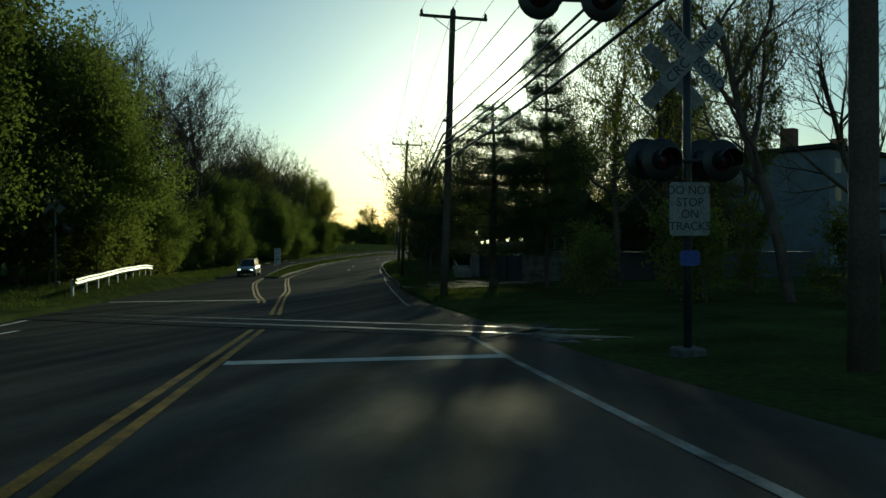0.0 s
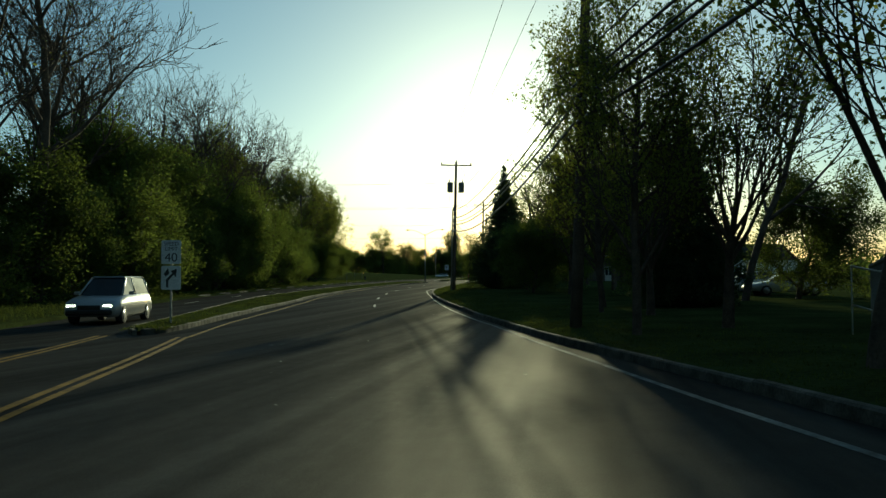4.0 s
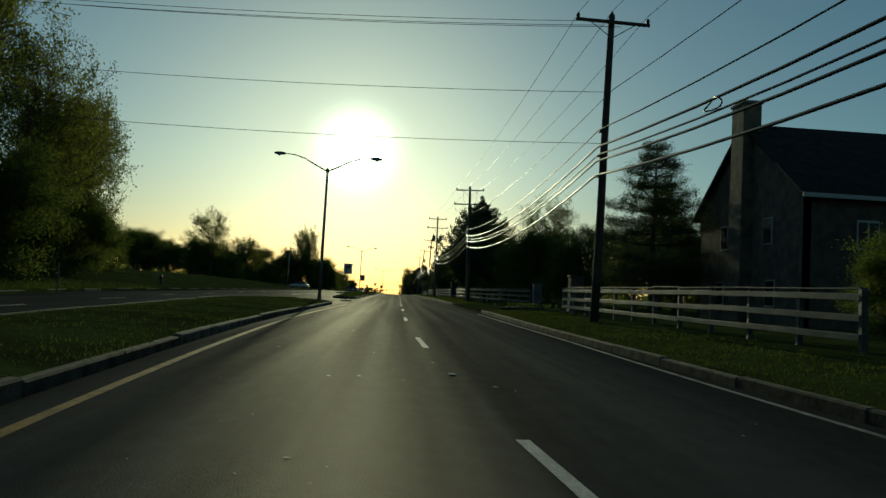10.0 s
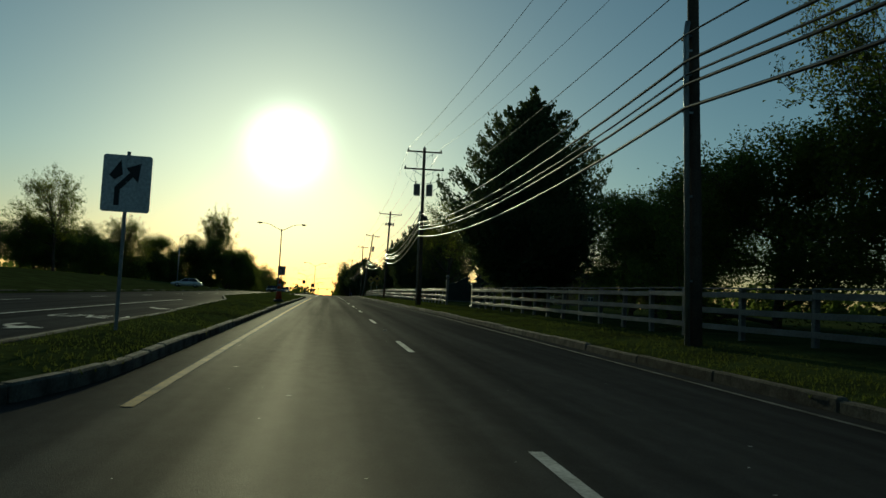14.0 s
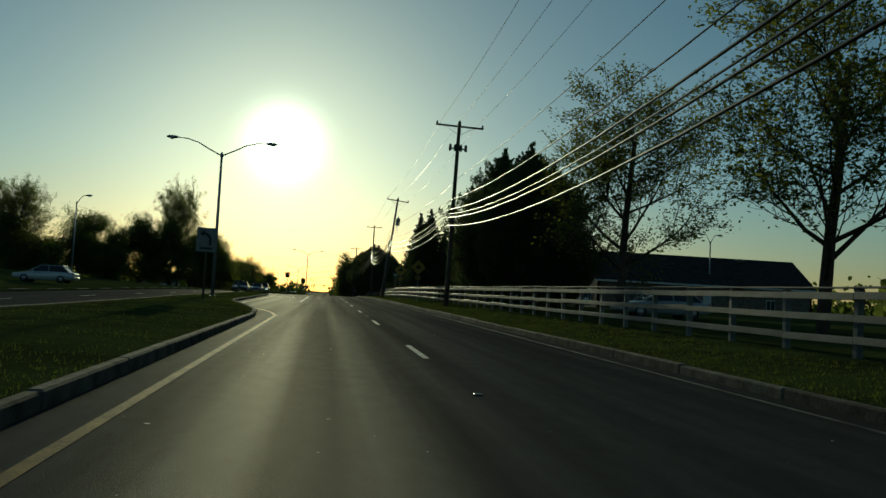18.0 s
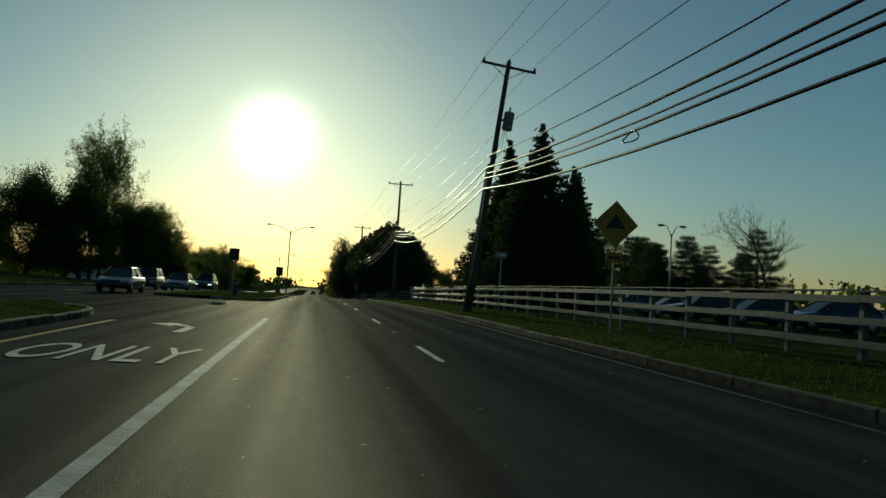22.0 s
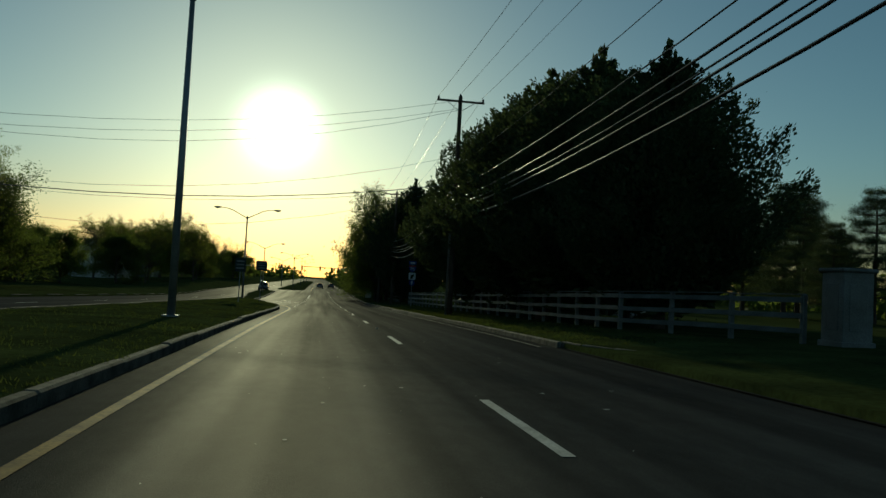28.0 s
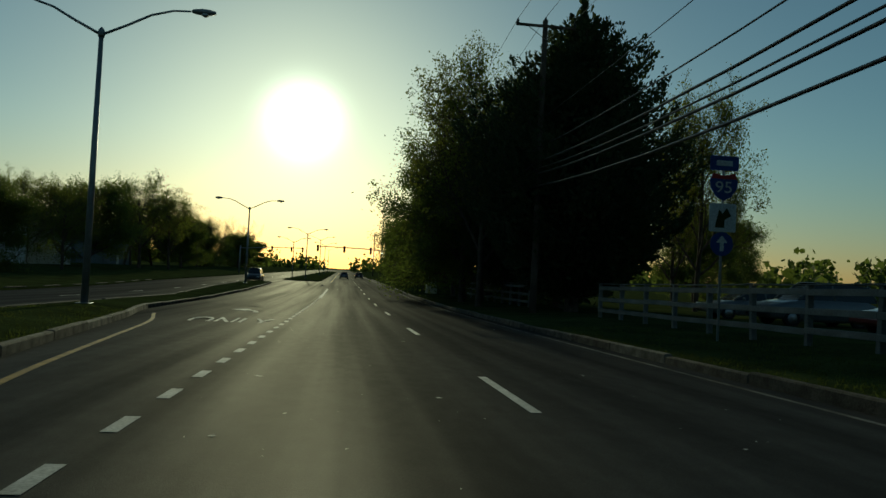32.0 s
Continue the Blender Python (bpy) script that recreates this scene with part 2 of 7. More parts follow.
# white paint darkened to grey, so its shade is in the base colour
SHADED_WHITE_WOOD = material("shaded_white_fence_paint", (0.2, 0.2, 0.195), 0.5, (0.11, 0.11, 0.1), 1.3, 24, 0.25, spread=0.15, spec=0.5)
SIGN_WHITE = material("sign_white", (0.72, 0.72, 0.7), 0.45, (0.6, 0.6, 0.58), 2.0, 20, 0.0)
# sign white lowered in tone to stand for the shade on it
SIGN_SHADED = material("shaded_sign_white", (0.3, 0.3, 0.29), 0.6, (0.2, 0.2, 0.19), 2.5, 20, 0.0, spec=0.2)
# dark tone that also stands for the backlit shade of the median plates
SIGN_DARK = material("dark_and_backlit_sign", (0.05, 0.065, 0.06), 0.6, (0.035, 0.045, 0.042), 2.0, 20, 0.0, spec=0.2)
SIGN_YELLOW = material("sign_yellow", (0.42, 0.25, 0.02), 0.5, (0.34, 0.2, 0.02), 2.0, 20, 0.0)
SIGN_BLUE = material("sign_blue", (0.03, 0.07, 0.3), 0.45, (0.025, 0.055, 0.24), 2.0, 20, 0.0)
SIGN_RED = material("sign_red", (0.45, 0.03, 0.03), 0.45, (0.36, 0.03, 0.03), 2.0, 20, 0.0)
SIGN_BACK = material("sign_back_aluminium", (0.3, 0.3, 0.3), 0.5, (0.2, 0.2, 0.2), 2.0, 20, 0.0, metal=0.5)
RAIL_STEEL = material("rail_steel", (0.42, 0.4, 0.38), 0.34, (0.16, 0.14, 0.12), 2.0, 40, 0.05, metal=0.9)
BALLAST = material("ballast", (0.13, 0.12, 0.11), 0.95, (0.06, 0.055, 0.05), 6.0, 18, 1.0)
BRICK = material("old_brick", (0.22, 0.12, 0.06), 0.9, (0.14, 0.06, 0.065), 1.5, 25, 0.5, spread=0.25)
STONE = material("field_stone", (0.2, 0.16, 0.115), 0.9, (0.09, 0.075, 0.06), 2.2, 16, 0.7, spread=0.35)
SIDING = material("painted_siding", (0.17, 0.19, 0.21), 0.8, (0.12, 0.135, 0.15), 0.8, 18, 0.15)
DARK_WALL = material("dark_green_wall", (0.07, 0.06, 0.075), 0.85, (0.045, 0.055, 0.05), 0.8, 18, 0.4)
SHINGLE = material("roof_shingle", (0.05, 0.047, 0.045), 0.95, (0.03, 0.028, 0.028), 2.0, 14, 0.6, spec=0.08)
TRIM = material("white_trim", (0.6, 0.6, 0.57), 0.5, (0.5, 0.5, 0.47), 1.5, 20, 0.1)
SANDY_SLAB = material("sandy_paving", (0.27, 0.225, 0.155), 0.95, (0.13, 0.1, 0.065), 1.4, 16, 0.6, spec=0.03)
SOIL = material("bare_soil", (0.15, 0.105, 0.065), 0.95, (0.09, 0.062, 0.04), 1.2, 15, 0.7, spec=0.03)
PALE_METAL_TUBE = material("pale_plastic", (0.55, 0.54, 0.48), 0.4, (0.4, 0.39, 0.34), 2.0, 25, 0.05)
GLASS = glass_material("window_glass")
TYRE = material("tyre_rubber", (0.02, 0.02, 0.02), 0.8, (0.014, 0.014, 0.014), 5, 50, 0.2)
RIM = material("alloy_rim", (0.45, 0.45, 0.46), 0.35, (0.35, 0.35, 0.36), 5, 50, 0.0, metal=0.8)
LENS = material("clear_lens", (0.6, 0.6, 0.58), 0.15, (0.5, 0.5, 0.48), 5, 30, 0.0)
RED_LENS = material("red_lens", (0.28, 0.015, 0.012), 0.2, (0.2, 0.01, 0.01), 5, 30, 0.0)
LANTERN_LIGHT = glow("lantern_light", (1.0, 0.78, 0.42), 1.4)
GREEN_LIGHT = glow("green_signal_light", (0.1, 1.0, 0.55), 6.0)
HEADLIGHT = glow("lit_headlight", (1.0, 0.93, 0.75), 2.0)


# ---- small builders ----
def mesh_from(name, verts, faces, mat, smooth=False):
    me = bpy.data.meshes.new(name)
    me.from_pydata([tuple(v) for v in verts], [], [tuple(f) for f in faces])
    me.materials.append(mat)
    if smooth:
        me.polygons.foreach_set("use_smooth", [True] * len(me.polygons))
    me.update()
    return me


def bm_mesh(name, bm, mat, smooth=False):
    me = bpy.data.meshes.new(name)
    bm.to_mesh(me)
    bm.free()
    me.materials.append(mat)
    if smooth:
        me.polygons.foreach_set("use_smooth", [True] * len(me.polygons))
    return me


def part(name, me, parent, label="", m=None):
    ob = new(name, me)
    ob.parent = parent
    if m is not None:
        ob.matrix_basis = m
    if label:
        ob["label"] = label
    return ob


def thing(name, m, label, category, group="", kind=""):
    ob = new(name)
    ob.matrix_basis = m
    ob.empty_display_size = 0.2
    return tagged(ob, label, category, group, kind)


def T(x, y, z):
    return Matrix.Translation((x, y, z))


def box_bm(bm, sx, sy, sz, m=None, bevel=0.0):
    r = bmesh.ops.create_cube(bm, size=1.0, matrix=(m or Matrix()) @ Matrix.Diagonal((sx, sy, sz, 1)))
    if bevel:
        edges = list({e for v in r["verts"] for e in v.link_edges})
        bmesh.ops.bevel(bm, geom=edges, offset=bevel, segments=1, affect="EDGES")
    return r


def box(name, sx, sy, sz, mat, m=None, bevel=0.0):
    bm = bmesh.new()
    box_bm(bm, sx, sy, sz, m, bevel)
    return bm_mesh(name, bm, mat)


def tube_data(points, radii, sides=8, cap=True):
    """Vertices and faces of a round tube through the points."""
    pts = [Vector(p) for p in points]
    verts, faces, n = [], [], len(pts)
    side = None
    for i, p in enumerate(pts):
        d = (pts[min(i + 1, n - 1)] - pts[max(i - 1, 0)])
        d = d.normalized() if d.length > 1e-9 else Vector((0, 0, 1))
        if side is None:
            side = d.orthogonal().normalized()
        side = (side - d * side.dot(d))
        side = side.normalized() if side.length > 1e-6 else d.orthogonal().normalized()
        up = d.cross(side)
        r = radii[i] if isinstance(radii, (list, tuple)) else radii
        for k in range(sides):
            a = 2 * math.pi * k / sides
            verts.append(p + (side * math.cos(a) + up * math.sin(a)) * r)
    for i in range(n - 1):
        for k in range(sides):
            k2 = (k + 1) % sides
            faces.append((i * sides + k, i * sides + k2, (i + 1) * sides + k2, (i + 1) * sides + k))
    if cap:
        faces.append(tuple(range(sides - 1, -1, -1)))
        faces.append(tuple((n - 1) * sides + k for k in range(sides)))
    return verts, faces


def tube(name, points, radii, mat, sides=8, smooth=True):
    v, f = tube_data(points, radii, sides)
    return mesh_from(name, v, f, mat, smooth)


def lathe(name, profile, mat, sides=12):
    """A round body about z from (radius, height) pairs."""
    verts, faces = [], []
    for r, z in profile:
        for k in range(sides):
            a = 2 * math.pi * k / sides
            verts.append((r * math.cos(a), r * math.sin(a), z))
    for i in range(len(profile) - 1):
        for k in range(sides):
            k2 = (k + 1) % sides
            faces.append((i * sides + k, i * sides + k2, (i + 1) * sides + k2, (i + 1) * sides + k))
    faces.append(tuple(range(sides - 1, -1, -1)))
    faces.append(tuple((len(profile) - 1) * sides + k for k in range(sides)))
    return mesh_from(name, verts, faces, mat, True)


def text_mesh(name, words, size, mat, width=None):
    cu = bpy.data.curves.new(name, "FONT")
    cu.body, cu.size, cu.align_x, cu.align_y, cu.extrude = words, size, "CENTER", "CENTER", 0.002
    ob = bpy.data.objects.new(name, cu)
    scene.collection.objects.link(ob)
    dg = bpy.context.evaluated_depsgraph_get()
    me = bpy.data.meshes.new_from_object(ob.evaluated_get(dg))
    bpy.data.objects.remove(ob)
    me.materials.clear()
    me.materials.append(mat)
    if width:
        xs = [v.co.x for v in me.vertices]
        k = width / (max(xs) - min(xs))
        for v in me.vertices:
            v.co.x *= k
    return me


def outline_plate(name, points, thick, mat):
    """A flat plate in the xz plane, facing -y, with the outline given as (x, z) pairs."""
    n = len(points)
    verts = [(x, 0, z) for x, z in points] + [(x, thick, z) for x, z in points]
    faces = [tuple(range(n)), tuple(range(2 * n - 1, n - 1, -1))]
    faces += [(i, i + n, (i + 1) % n + n, (i + 1) % n) for i in range(n)]
    return mesh_from(name, verts, faces, mat)


# ---- the line of the road ----
# heading (degrees left of the straight) and height along it
TURNS = [16.79, 16.79, 16.79, 16.79, 16.77, 16.68, 16.53, 16.28, 16.41, 16.91, 16.99, 16.26, 15.49, 14.55, 12.65, 10.44, 8.51, 6.69, 4.67, 2.7, 1.2, 0.16, 0.0]
RISE = [1.92, 1.44, 0.91, 0.38, -0.13, -0.56, -0.89, -1.21, -1.44, -1.63, -1.81, -1.95, -1.99, -1.95, -1.84, -1.73, -1.65, -1.45, -1.21, -1.02, -0.85, -0.66, -0.48, -0.36, -0.24, -0.12, -0.01, 0.1, 0.18, 0.15, 0.05, -0.12, -0.46, -0.93, -1.38, -1.81, -2.15, -2.33, -2.33, -2.33, -2.33]
RISE_AT = list(range(-40, 121, 10)) + list(range(140, 601, 20))
S_AX = np.arange(-300.0, 1400.0, 1.0)
H_AX = np.radians(np.interp(S_AX, np.arange(-40, 181, 10), TURNS))
X_AX = np.concatenate([[0], np.cumsum(-np.sin(H_AX[:-1]))])
Y_AX = np.concatenate([[0], np.cumsum(np.cos(H_AX[:-1]))])
X_AX -= np.interp(294.0, S_AX, X_AX)
Y_AX += 289.65 - np.interp(294.1, S_AX, Y_AX)
X_AX -= 0.11 * np.clip((180 - S_AX) / 60, 0, 1)


def road_z(s):
    return float(np.interp(s, RISE_AT, RISE))


def steps(s, pairs):
    return float(np.interp(s, [p[0] for p in pairs], [p[1] for p in pairs]))


def smooth01(x):
    x = min(max(x, 0.0), 1.0)
    return x * x * (3 - 2 * x)


def right_edge(s):
    """Right kerb line."""
    return steps(s, [(-60, 3.6), (30, 3.7), (45, 4.0), (60, 5.2), (90, 6.0), (130, 5.6), (180, 6.2)])


def left_edge(s):
    """Outer kerb line of the opposite carriageway."""
    return steps(s, [(-60, -7.2), (10, -7.6), (40, -10.2), (70, -10.4), (110, -12.4), (155, -12.8), (185, -16.5), (300, -17.5), (520, -17.6), (560, -19.6)])


def verge_z(s, d):
    """Height of the ground over the road's line, beside the carriageways."""
    if d > 0:
        e = d - right_edge(s)
        if e < 0:
            return -0.08
        z = 0.14 + 0.16 * smooth01(e / 3.5) + 0.1 * smooth01((e - 3) / 8)
        if s < 32:
            z -= 0.2 * smooth01((32 - s) / 12)
        return z
    e = left_edge(s) - d
    if e < 0:
        return -0.08
    bank = steps(s, [(60, 0.3), (110, 0.5), (150, 1.2), (200, 2.2), (330, 1.6), (420, 0.6), (600, 0.5)])
    hump = steps(s, [(33, 0), (42, 0.4), (52, 0.62), (62, 0.35), (80, 0.1), (110, 0)]) * smooth01((e - 0.1) / 0.8)
    return 0.12 + hump + 0.1 * smooth01(e / 3) + bank * smooth01((e - 1.0) / 24)


def at(s, d, z=0.0):
    """A point of the plan: s along the road, d to the right of the driving line, z over the road's level."""
    far = max(abs(d) - 100, 0) * (1 if d > 0 else -1)
    d -= far
    h = float(np.interp(s, S_AX, H_AX))
    x, y = float(np.interp(s, S_AX, X_AX)), float(np.interp(s, S_AX, Y_AX))
    return Vector((x + d * math.cos(h) + far, y + d * math.sin(h), road_z(s) + z))


def on(s, d, z=0.0, turn=0.0, lean=0.0):
    """A pose on the plan, y ahead along the road; turn in degrees to the left, lean to the right."""
    h = math.degrees(float(np.interp(s, S_AX, H_AX)))
    p = at(s, d, z)
    return pose(p.x, p.y, p.z, 0, lean, h + turn)


def ground(s, d, turn=0.0, lean=0.0, sink=0.0):
    return on(s, d, verge_z(s, d) - sink, turn, lean)


def strip(name, left, right, s0, s1, z, mat, step=3.0, thick=0.0):
    """A band along the road between two offsets, which may be functions of s."""
    n = max(int(math.ceil((s1 - s0) / step)), 1)
    verts, faces = [], []
    for i in range(n + 1):
        s = s0 + (s1 - s0) * i / n
        for f in (left, right):
            verts.append(at(s, f(s) if callable(f) else f, z(s) if callable(z) else z))
    for i in range(n):
        faces.append((2 * i, 2 * i + 1, 2 * i + 3, 2 * i + 2))
    return mesh_from(name, verts, faces, mat)


# ---- ground and road ----
def build_ground():
    rows = [-290, -200, -150, -120] + list(range(-100, 620, 5)) + [640, 680, 740, 820, 950, 1150, 1390]
    offs = [0.0, 0.35, 1.0, 2.0, 3.5, 5.5, 8.0, 12.0, 18.0, 26.0, 40.0, 60.0, 90.0, 150.0, 300.0, 700.0, 1600.0]
    verts, faces, width = [], [], 2 * len(offs) + 4
    rnd = random.Random(3)

    def row(s, y_more=0.0):
        l, r = left_edge(s), right_edge(s)
        ds = [l - o for o in reversed(offs)] + [l + 0.05, l + 1.5, r - 1.5, r - 0.05] + [r + o for o in offs]
        for i, d in enumerate(ds):
            inside = l < d < r
            z = -0.35 if inside else verge_z(s, d)
            e = max(l - d, d - r)
            if e > 2:
                z += (noise.noise(Vector((s * 0.11, d * 0.11, 0))) * 0.12 + noise.noise(Vector((s * 0.02, d * 0.02, 4))) * 0.5 * smooth01(e / 60))
            p = at(s, d, z)
            p.y += y_more
            verts.append(p)

    row(-290, -1500)
    for s in rows:
        row(s)
    row(1390, 1800)
    for i in range(len(rows) + 1):
        for k in range(width - 1):
            a = i * width + k
            faces.append((a, a + 1, a + width + 1, a + width))
    me = mesh_from("ground", verts, faces, GRASS, True)
    tagged(new("ground", me), "rough spring turf on both sides of the road", "ground", kind="structure")


build_ground()

road = new("road", strip("road", left_edge, right_edge, -120, 1380, 0.0, ASPHALT, 2.0))
tagged(road, "worn dark grey asphalt road with painted lines", "road", kind="structure")


def line(left, right, s0, s1, mat=WHITE_LINE, step=2.5, name="road_line"):
    return part(name, strip(name, left, right, s0, s1, 0.006, mat, step), road)


def yellow_right(s):
    """Yellow line beside the median or the opposite lane."""
    return steps(s, [(-60, -1.6), (10, -1.6), (16, -1.52), (22, -1.52), (29, -1.86), (37, -2.22), (44.5, -2.42), (49, -2.67), (61, -3.3), (66, -3.5), (73, -3.95), (80, -4.0), (90, -3.4), (100, -2.82), (110, -2.78), (130, -2.38), (165, -2.27), (185, -1.9), (200, -1.8)])


def yellow_far(s):
    return steps(s, [(31, -2.7), (33, -2.85), (39.5, -3.7), (51, -4.88), (61, -5.72), (70, -6.15), (80, -6.6)])


def off(f, a):
    return lambda s: f(s) + a


# centre lines up to the level crossing
line(off(yellow_right, -0.29), off(yellow_right, -0.17), -60, 16.9, YELLOW_LINE)
line(off(yellow_right, -0.06), off(yellow_right, 0.06), -60, 16.9, YELLOW_LINE)
# two pairs that part beyond it
for a in (-0.29, -0.06):
    line(off(yellow_right, a), off(yellow_right, a + 0.12), 22.6, 73, YELLOW_LINE)
    line(off(yellow_far, a), off(yellow_far, a + 0.12), 31.2, 74, YELLOW_LINE)
line(-1.5, 2.42, 10.35, 10.8, WHITE_LINE, 1.0, "stop_line")
line(-9.4, -3.1, 33.8, 34.25, WHITE_LINE, 1.0, "stop_line")


def white_right(s):
    return steps(s, [(-60, 2.12), (4, 2.18), (14, 2.5), (29, 2.7), (36, 3.0), (45, 3.38), (50, 3.68), (58, 4.08), (66, 4.65), (76, 5.2), (100, 5.5), (112, 5.45), (130, 4.75), (140, 5.1), (160, 5.6), (180, 5.6)])


line(white_right, off(white_right, 0.11), -60, 15.0, FADED_LINE)
line(white_right, off(white_right, 0.11), 27, 181, FADED_LINE)
line(white_right, off(white_right, 0.1), 206, 414, WORN_LINE)
line(white_right, off(white_right, 0.1), 436, 900, WORN_LINE)
line(-7.0, -6.88, -60, 18)
line(off(left_edge, 0.35), off(left_edge, 0.47), 18, 22)
# lane dashes, 3.05 m long every 12.19 m
k = -8
while 194.2 + 12.19 * k < 900:
    s = 194.2 + 12.19 * k - 3.05
    if s > 78:
        dash_d = steps(s, [(100, 1.65), (130, 1.55), (190, 1.6), (255, 1.86), (460, 2.0)])
        line(dash_d - 0.06, dash_d + 0.06, s, s + 3.05, WHITE_LINE, 3.1, "lane_dash")
    k += 1
# yellow line along the median
for s0, s1 in ((73, 188), (208, 293), (375, 466), (594, 900)):
    line(off(yellow_right, 0.0), off(yellow_right, 0.12), s0, s1, YELLOW_LINE)
def bend_1(s):
    pts = [(284, -1.74), (292, -1.74), (294.5, -1.92), (297.5, -2.45), (301, -3.4), (305, -4.25), (309, -4.65), (345, -4.85)]
    return sum(steps(s + 0.7 * k, pts) for k in range(-2, 3)) / 5


line(off(bend_1, -0.07), off(bend_1, 0.07), 293, 344, YELLOW_LINE, 1.0)


def bend_2(s):
    pts = [(466, -1.72), (470, -1.85), (473.5, -2.08), (477, -2.4), (482, -3.1), (486, -3.72), (492, -4.4), (497, -4.95), (500, -5.5), (502, -6.1)]
    return sum(steps(s + 0.7 * k, pts) for k in range(-2, 3)) / 5


line(off(bend_2, -0.05), off(bend_2, 0.06), 466, 502, YELLOW_LINE, 1.0)
line(-1.66, -1.5, 318.2, 348.9, WHITE_LINE, 3, "turn_lane_line")
line(-1.62, -1.42, 530, 556, WHITE_LINE, 3, "turn_lane_line")
for k in range(31):
    line(-1.78 + 0.005 * k, -1.65 + 0.005 * k, 475.25 + 1.75 * k, 475.95 + 1.75 * k, WHITE_LINE, 1, "lane_dot")
# opposite carriageway
for k in range(46):
    s = 100 + 12.19 * k
    dd = steps(s, [(100, -10.1), (160, -10.2), (190, -13.0), (700, -13.3)])
    line(dd - 0.06, dd + 0.06, s, s + 3.05, WHITE_LINE, 3.1, "lane_dash")
line(-8.9, -8.75, 214, 250, WHITE_LINE, 3, "turn_lane_line")


def road_word(words, s, d, length, width):
    me = text_mesh("road_marking", words, 1.0, WHITE_LINE, width)
    ys = [v.co.y for v in me.vertices]
    k = length / (max(ys) - min(ys))
    for v in me.vertices:
        v.co.y *= k
    part("road_marking", me, road, "worn white letters painted on the asphalt", on(s, d, 0.006))


def road_arrow(s, d, turn=1, flip=0):
    """A turn arrow painted on the road, bending to the left (turn 1)."""
    pts = [(0.10, -1.6), (0.10, 0.2), (-0.45, 0.75), (-0.45, 0.35), (-1.05, 1.05), (-0.45, 1.75), (-0.45, 1.3), (-0.10, 0.75), (-0.1, -1.6)]
    verts = [(x * turn, y, 0) for x, y in pts]
    f = [(0, 1, 7, 8), (1, 2, 6, 7), (3, 5, 4)]
    if turn > 0:
        f = [tuple(reversed(q)) for q in f]
    part("road_marking", mesh_from("road_marking", verts, f, WHITE_LINE), road, "white turn arrow painted on the asphalt", on(s, d, 0.006, 180 * flip))


road_word("ONLY", 336.3, -3.1, 2.4, 2.3)
road_arrow(342.5, -2.9)
road_word("ONLY", 224, -6.6, 2.4, 2.2)
road_arrow(219, -6.9, 1, 1)
road_arrow(233, -6.9, 1, 1)
road_arrow(506, -3.2)
road_word("ONLY", 499, -3.2, 2.4, 2.3)

# raised reflectors, and pale flecks painted as glints of grit and litter on asphalt
REFLECTOR = box("reflector", 0.1, 0.1, 0.015, LENS, None, 0.005)
for k in range(-7, 24):
    s = 194.2 + 12.19 * (k + 0.37)
    dash_d = steps(s, [(100, 1.65), (130, 1.55), (190, 1.6), (255, 1.86), (460, 2.0)])
    if s > 88 and k % 2 == 0:
        part("reflector", REFLECTOR, road, "", on(s, dash_d, 0.012))
rnd = random.Random(11)
verts, faces = [], []
for k in range(1500):
    s, d, r = rnd.uniform(60, 560), rnd.uniform(-1.7, 1.5) + rnd.choice((0, 0, 3.4)), 0.006 + 0.022 * rnd.random() ** 4
    p = at(s, d, 0.004)
    b = len(verts)
    a0 = rnd.uniform(0, 6)
    for j in range(4):
        verts.append(p + Vector((math.cos(a0 + j * 1.57) * r * 1.6, math.sin(a0 + j * 1.57) * r, 0.003)))
    faces.append((b, b + 1, b + 2, b + 3))
tagged(new("litter", mesh_from("litter", verts, faces, WHITE_LINE)), "tiny grit and litter flecks painted pale as glints on the asphalt", "litter", kind="stuff")


# ---- medians ----
def median_bed(name, left, right, s0, s1):
    """Grass bed of a median between two kerb lines, rounded at its ends."""
    n = int((s1 - s0) / 2.0)
    cols = 7
    verts, faces = [], []
    for i in range(n + 1):
        s = s0 + (s1 - s0) * i / n
        l, r = left(s), right(s)
        for k in range(cols):
            f = k / (cols - 1)
            d = l + (r - l) * f
            z = 0.13 + 0.12 * math.sin(math.pi * f) + 0.04 * noise.noise(Vector((s * 0.4, d * 0.5, 0)))
            verts.append(at(s, d, z))
    for i in range(n):
        for k in range(cols - 1):
            a = i * cols + k
            faces.append((a, a + 1, a + cols + 1, a + cols))
    ob = new(name, mesh_from(name, verts, faces, GRASS, True))
    return tagged(ob, "grassy raised median between the carriageways", "median", kind="structure")


def nose(s, s0, s1, a=4.0):
    """0 at the ends of a median, 1 inside, round."""
    x = min((s - s0) / a, (s1 - s) / a, 1.0)
    return math.sqrt(max(1 - (1 - max(x, 0)) ** 2, 0.0))


def m_left(s):
    return steps(s, [(70, -6.0), (80, -6.4), (110, -7.1), (155, -7.1), (185, -8.8), (206, -4.4), (225, -4.9), (250, -6.2), (268, -8.7), (320, -9.2), (410, -9.1), (520, -9.4), (545, -11.4), (576, -11.8), (592, -9.4), (900, -9.4)])


def m_right(s):
    return sum(m_right_at(s + 0.8 * k) for k in range(-2, 3)) / 5


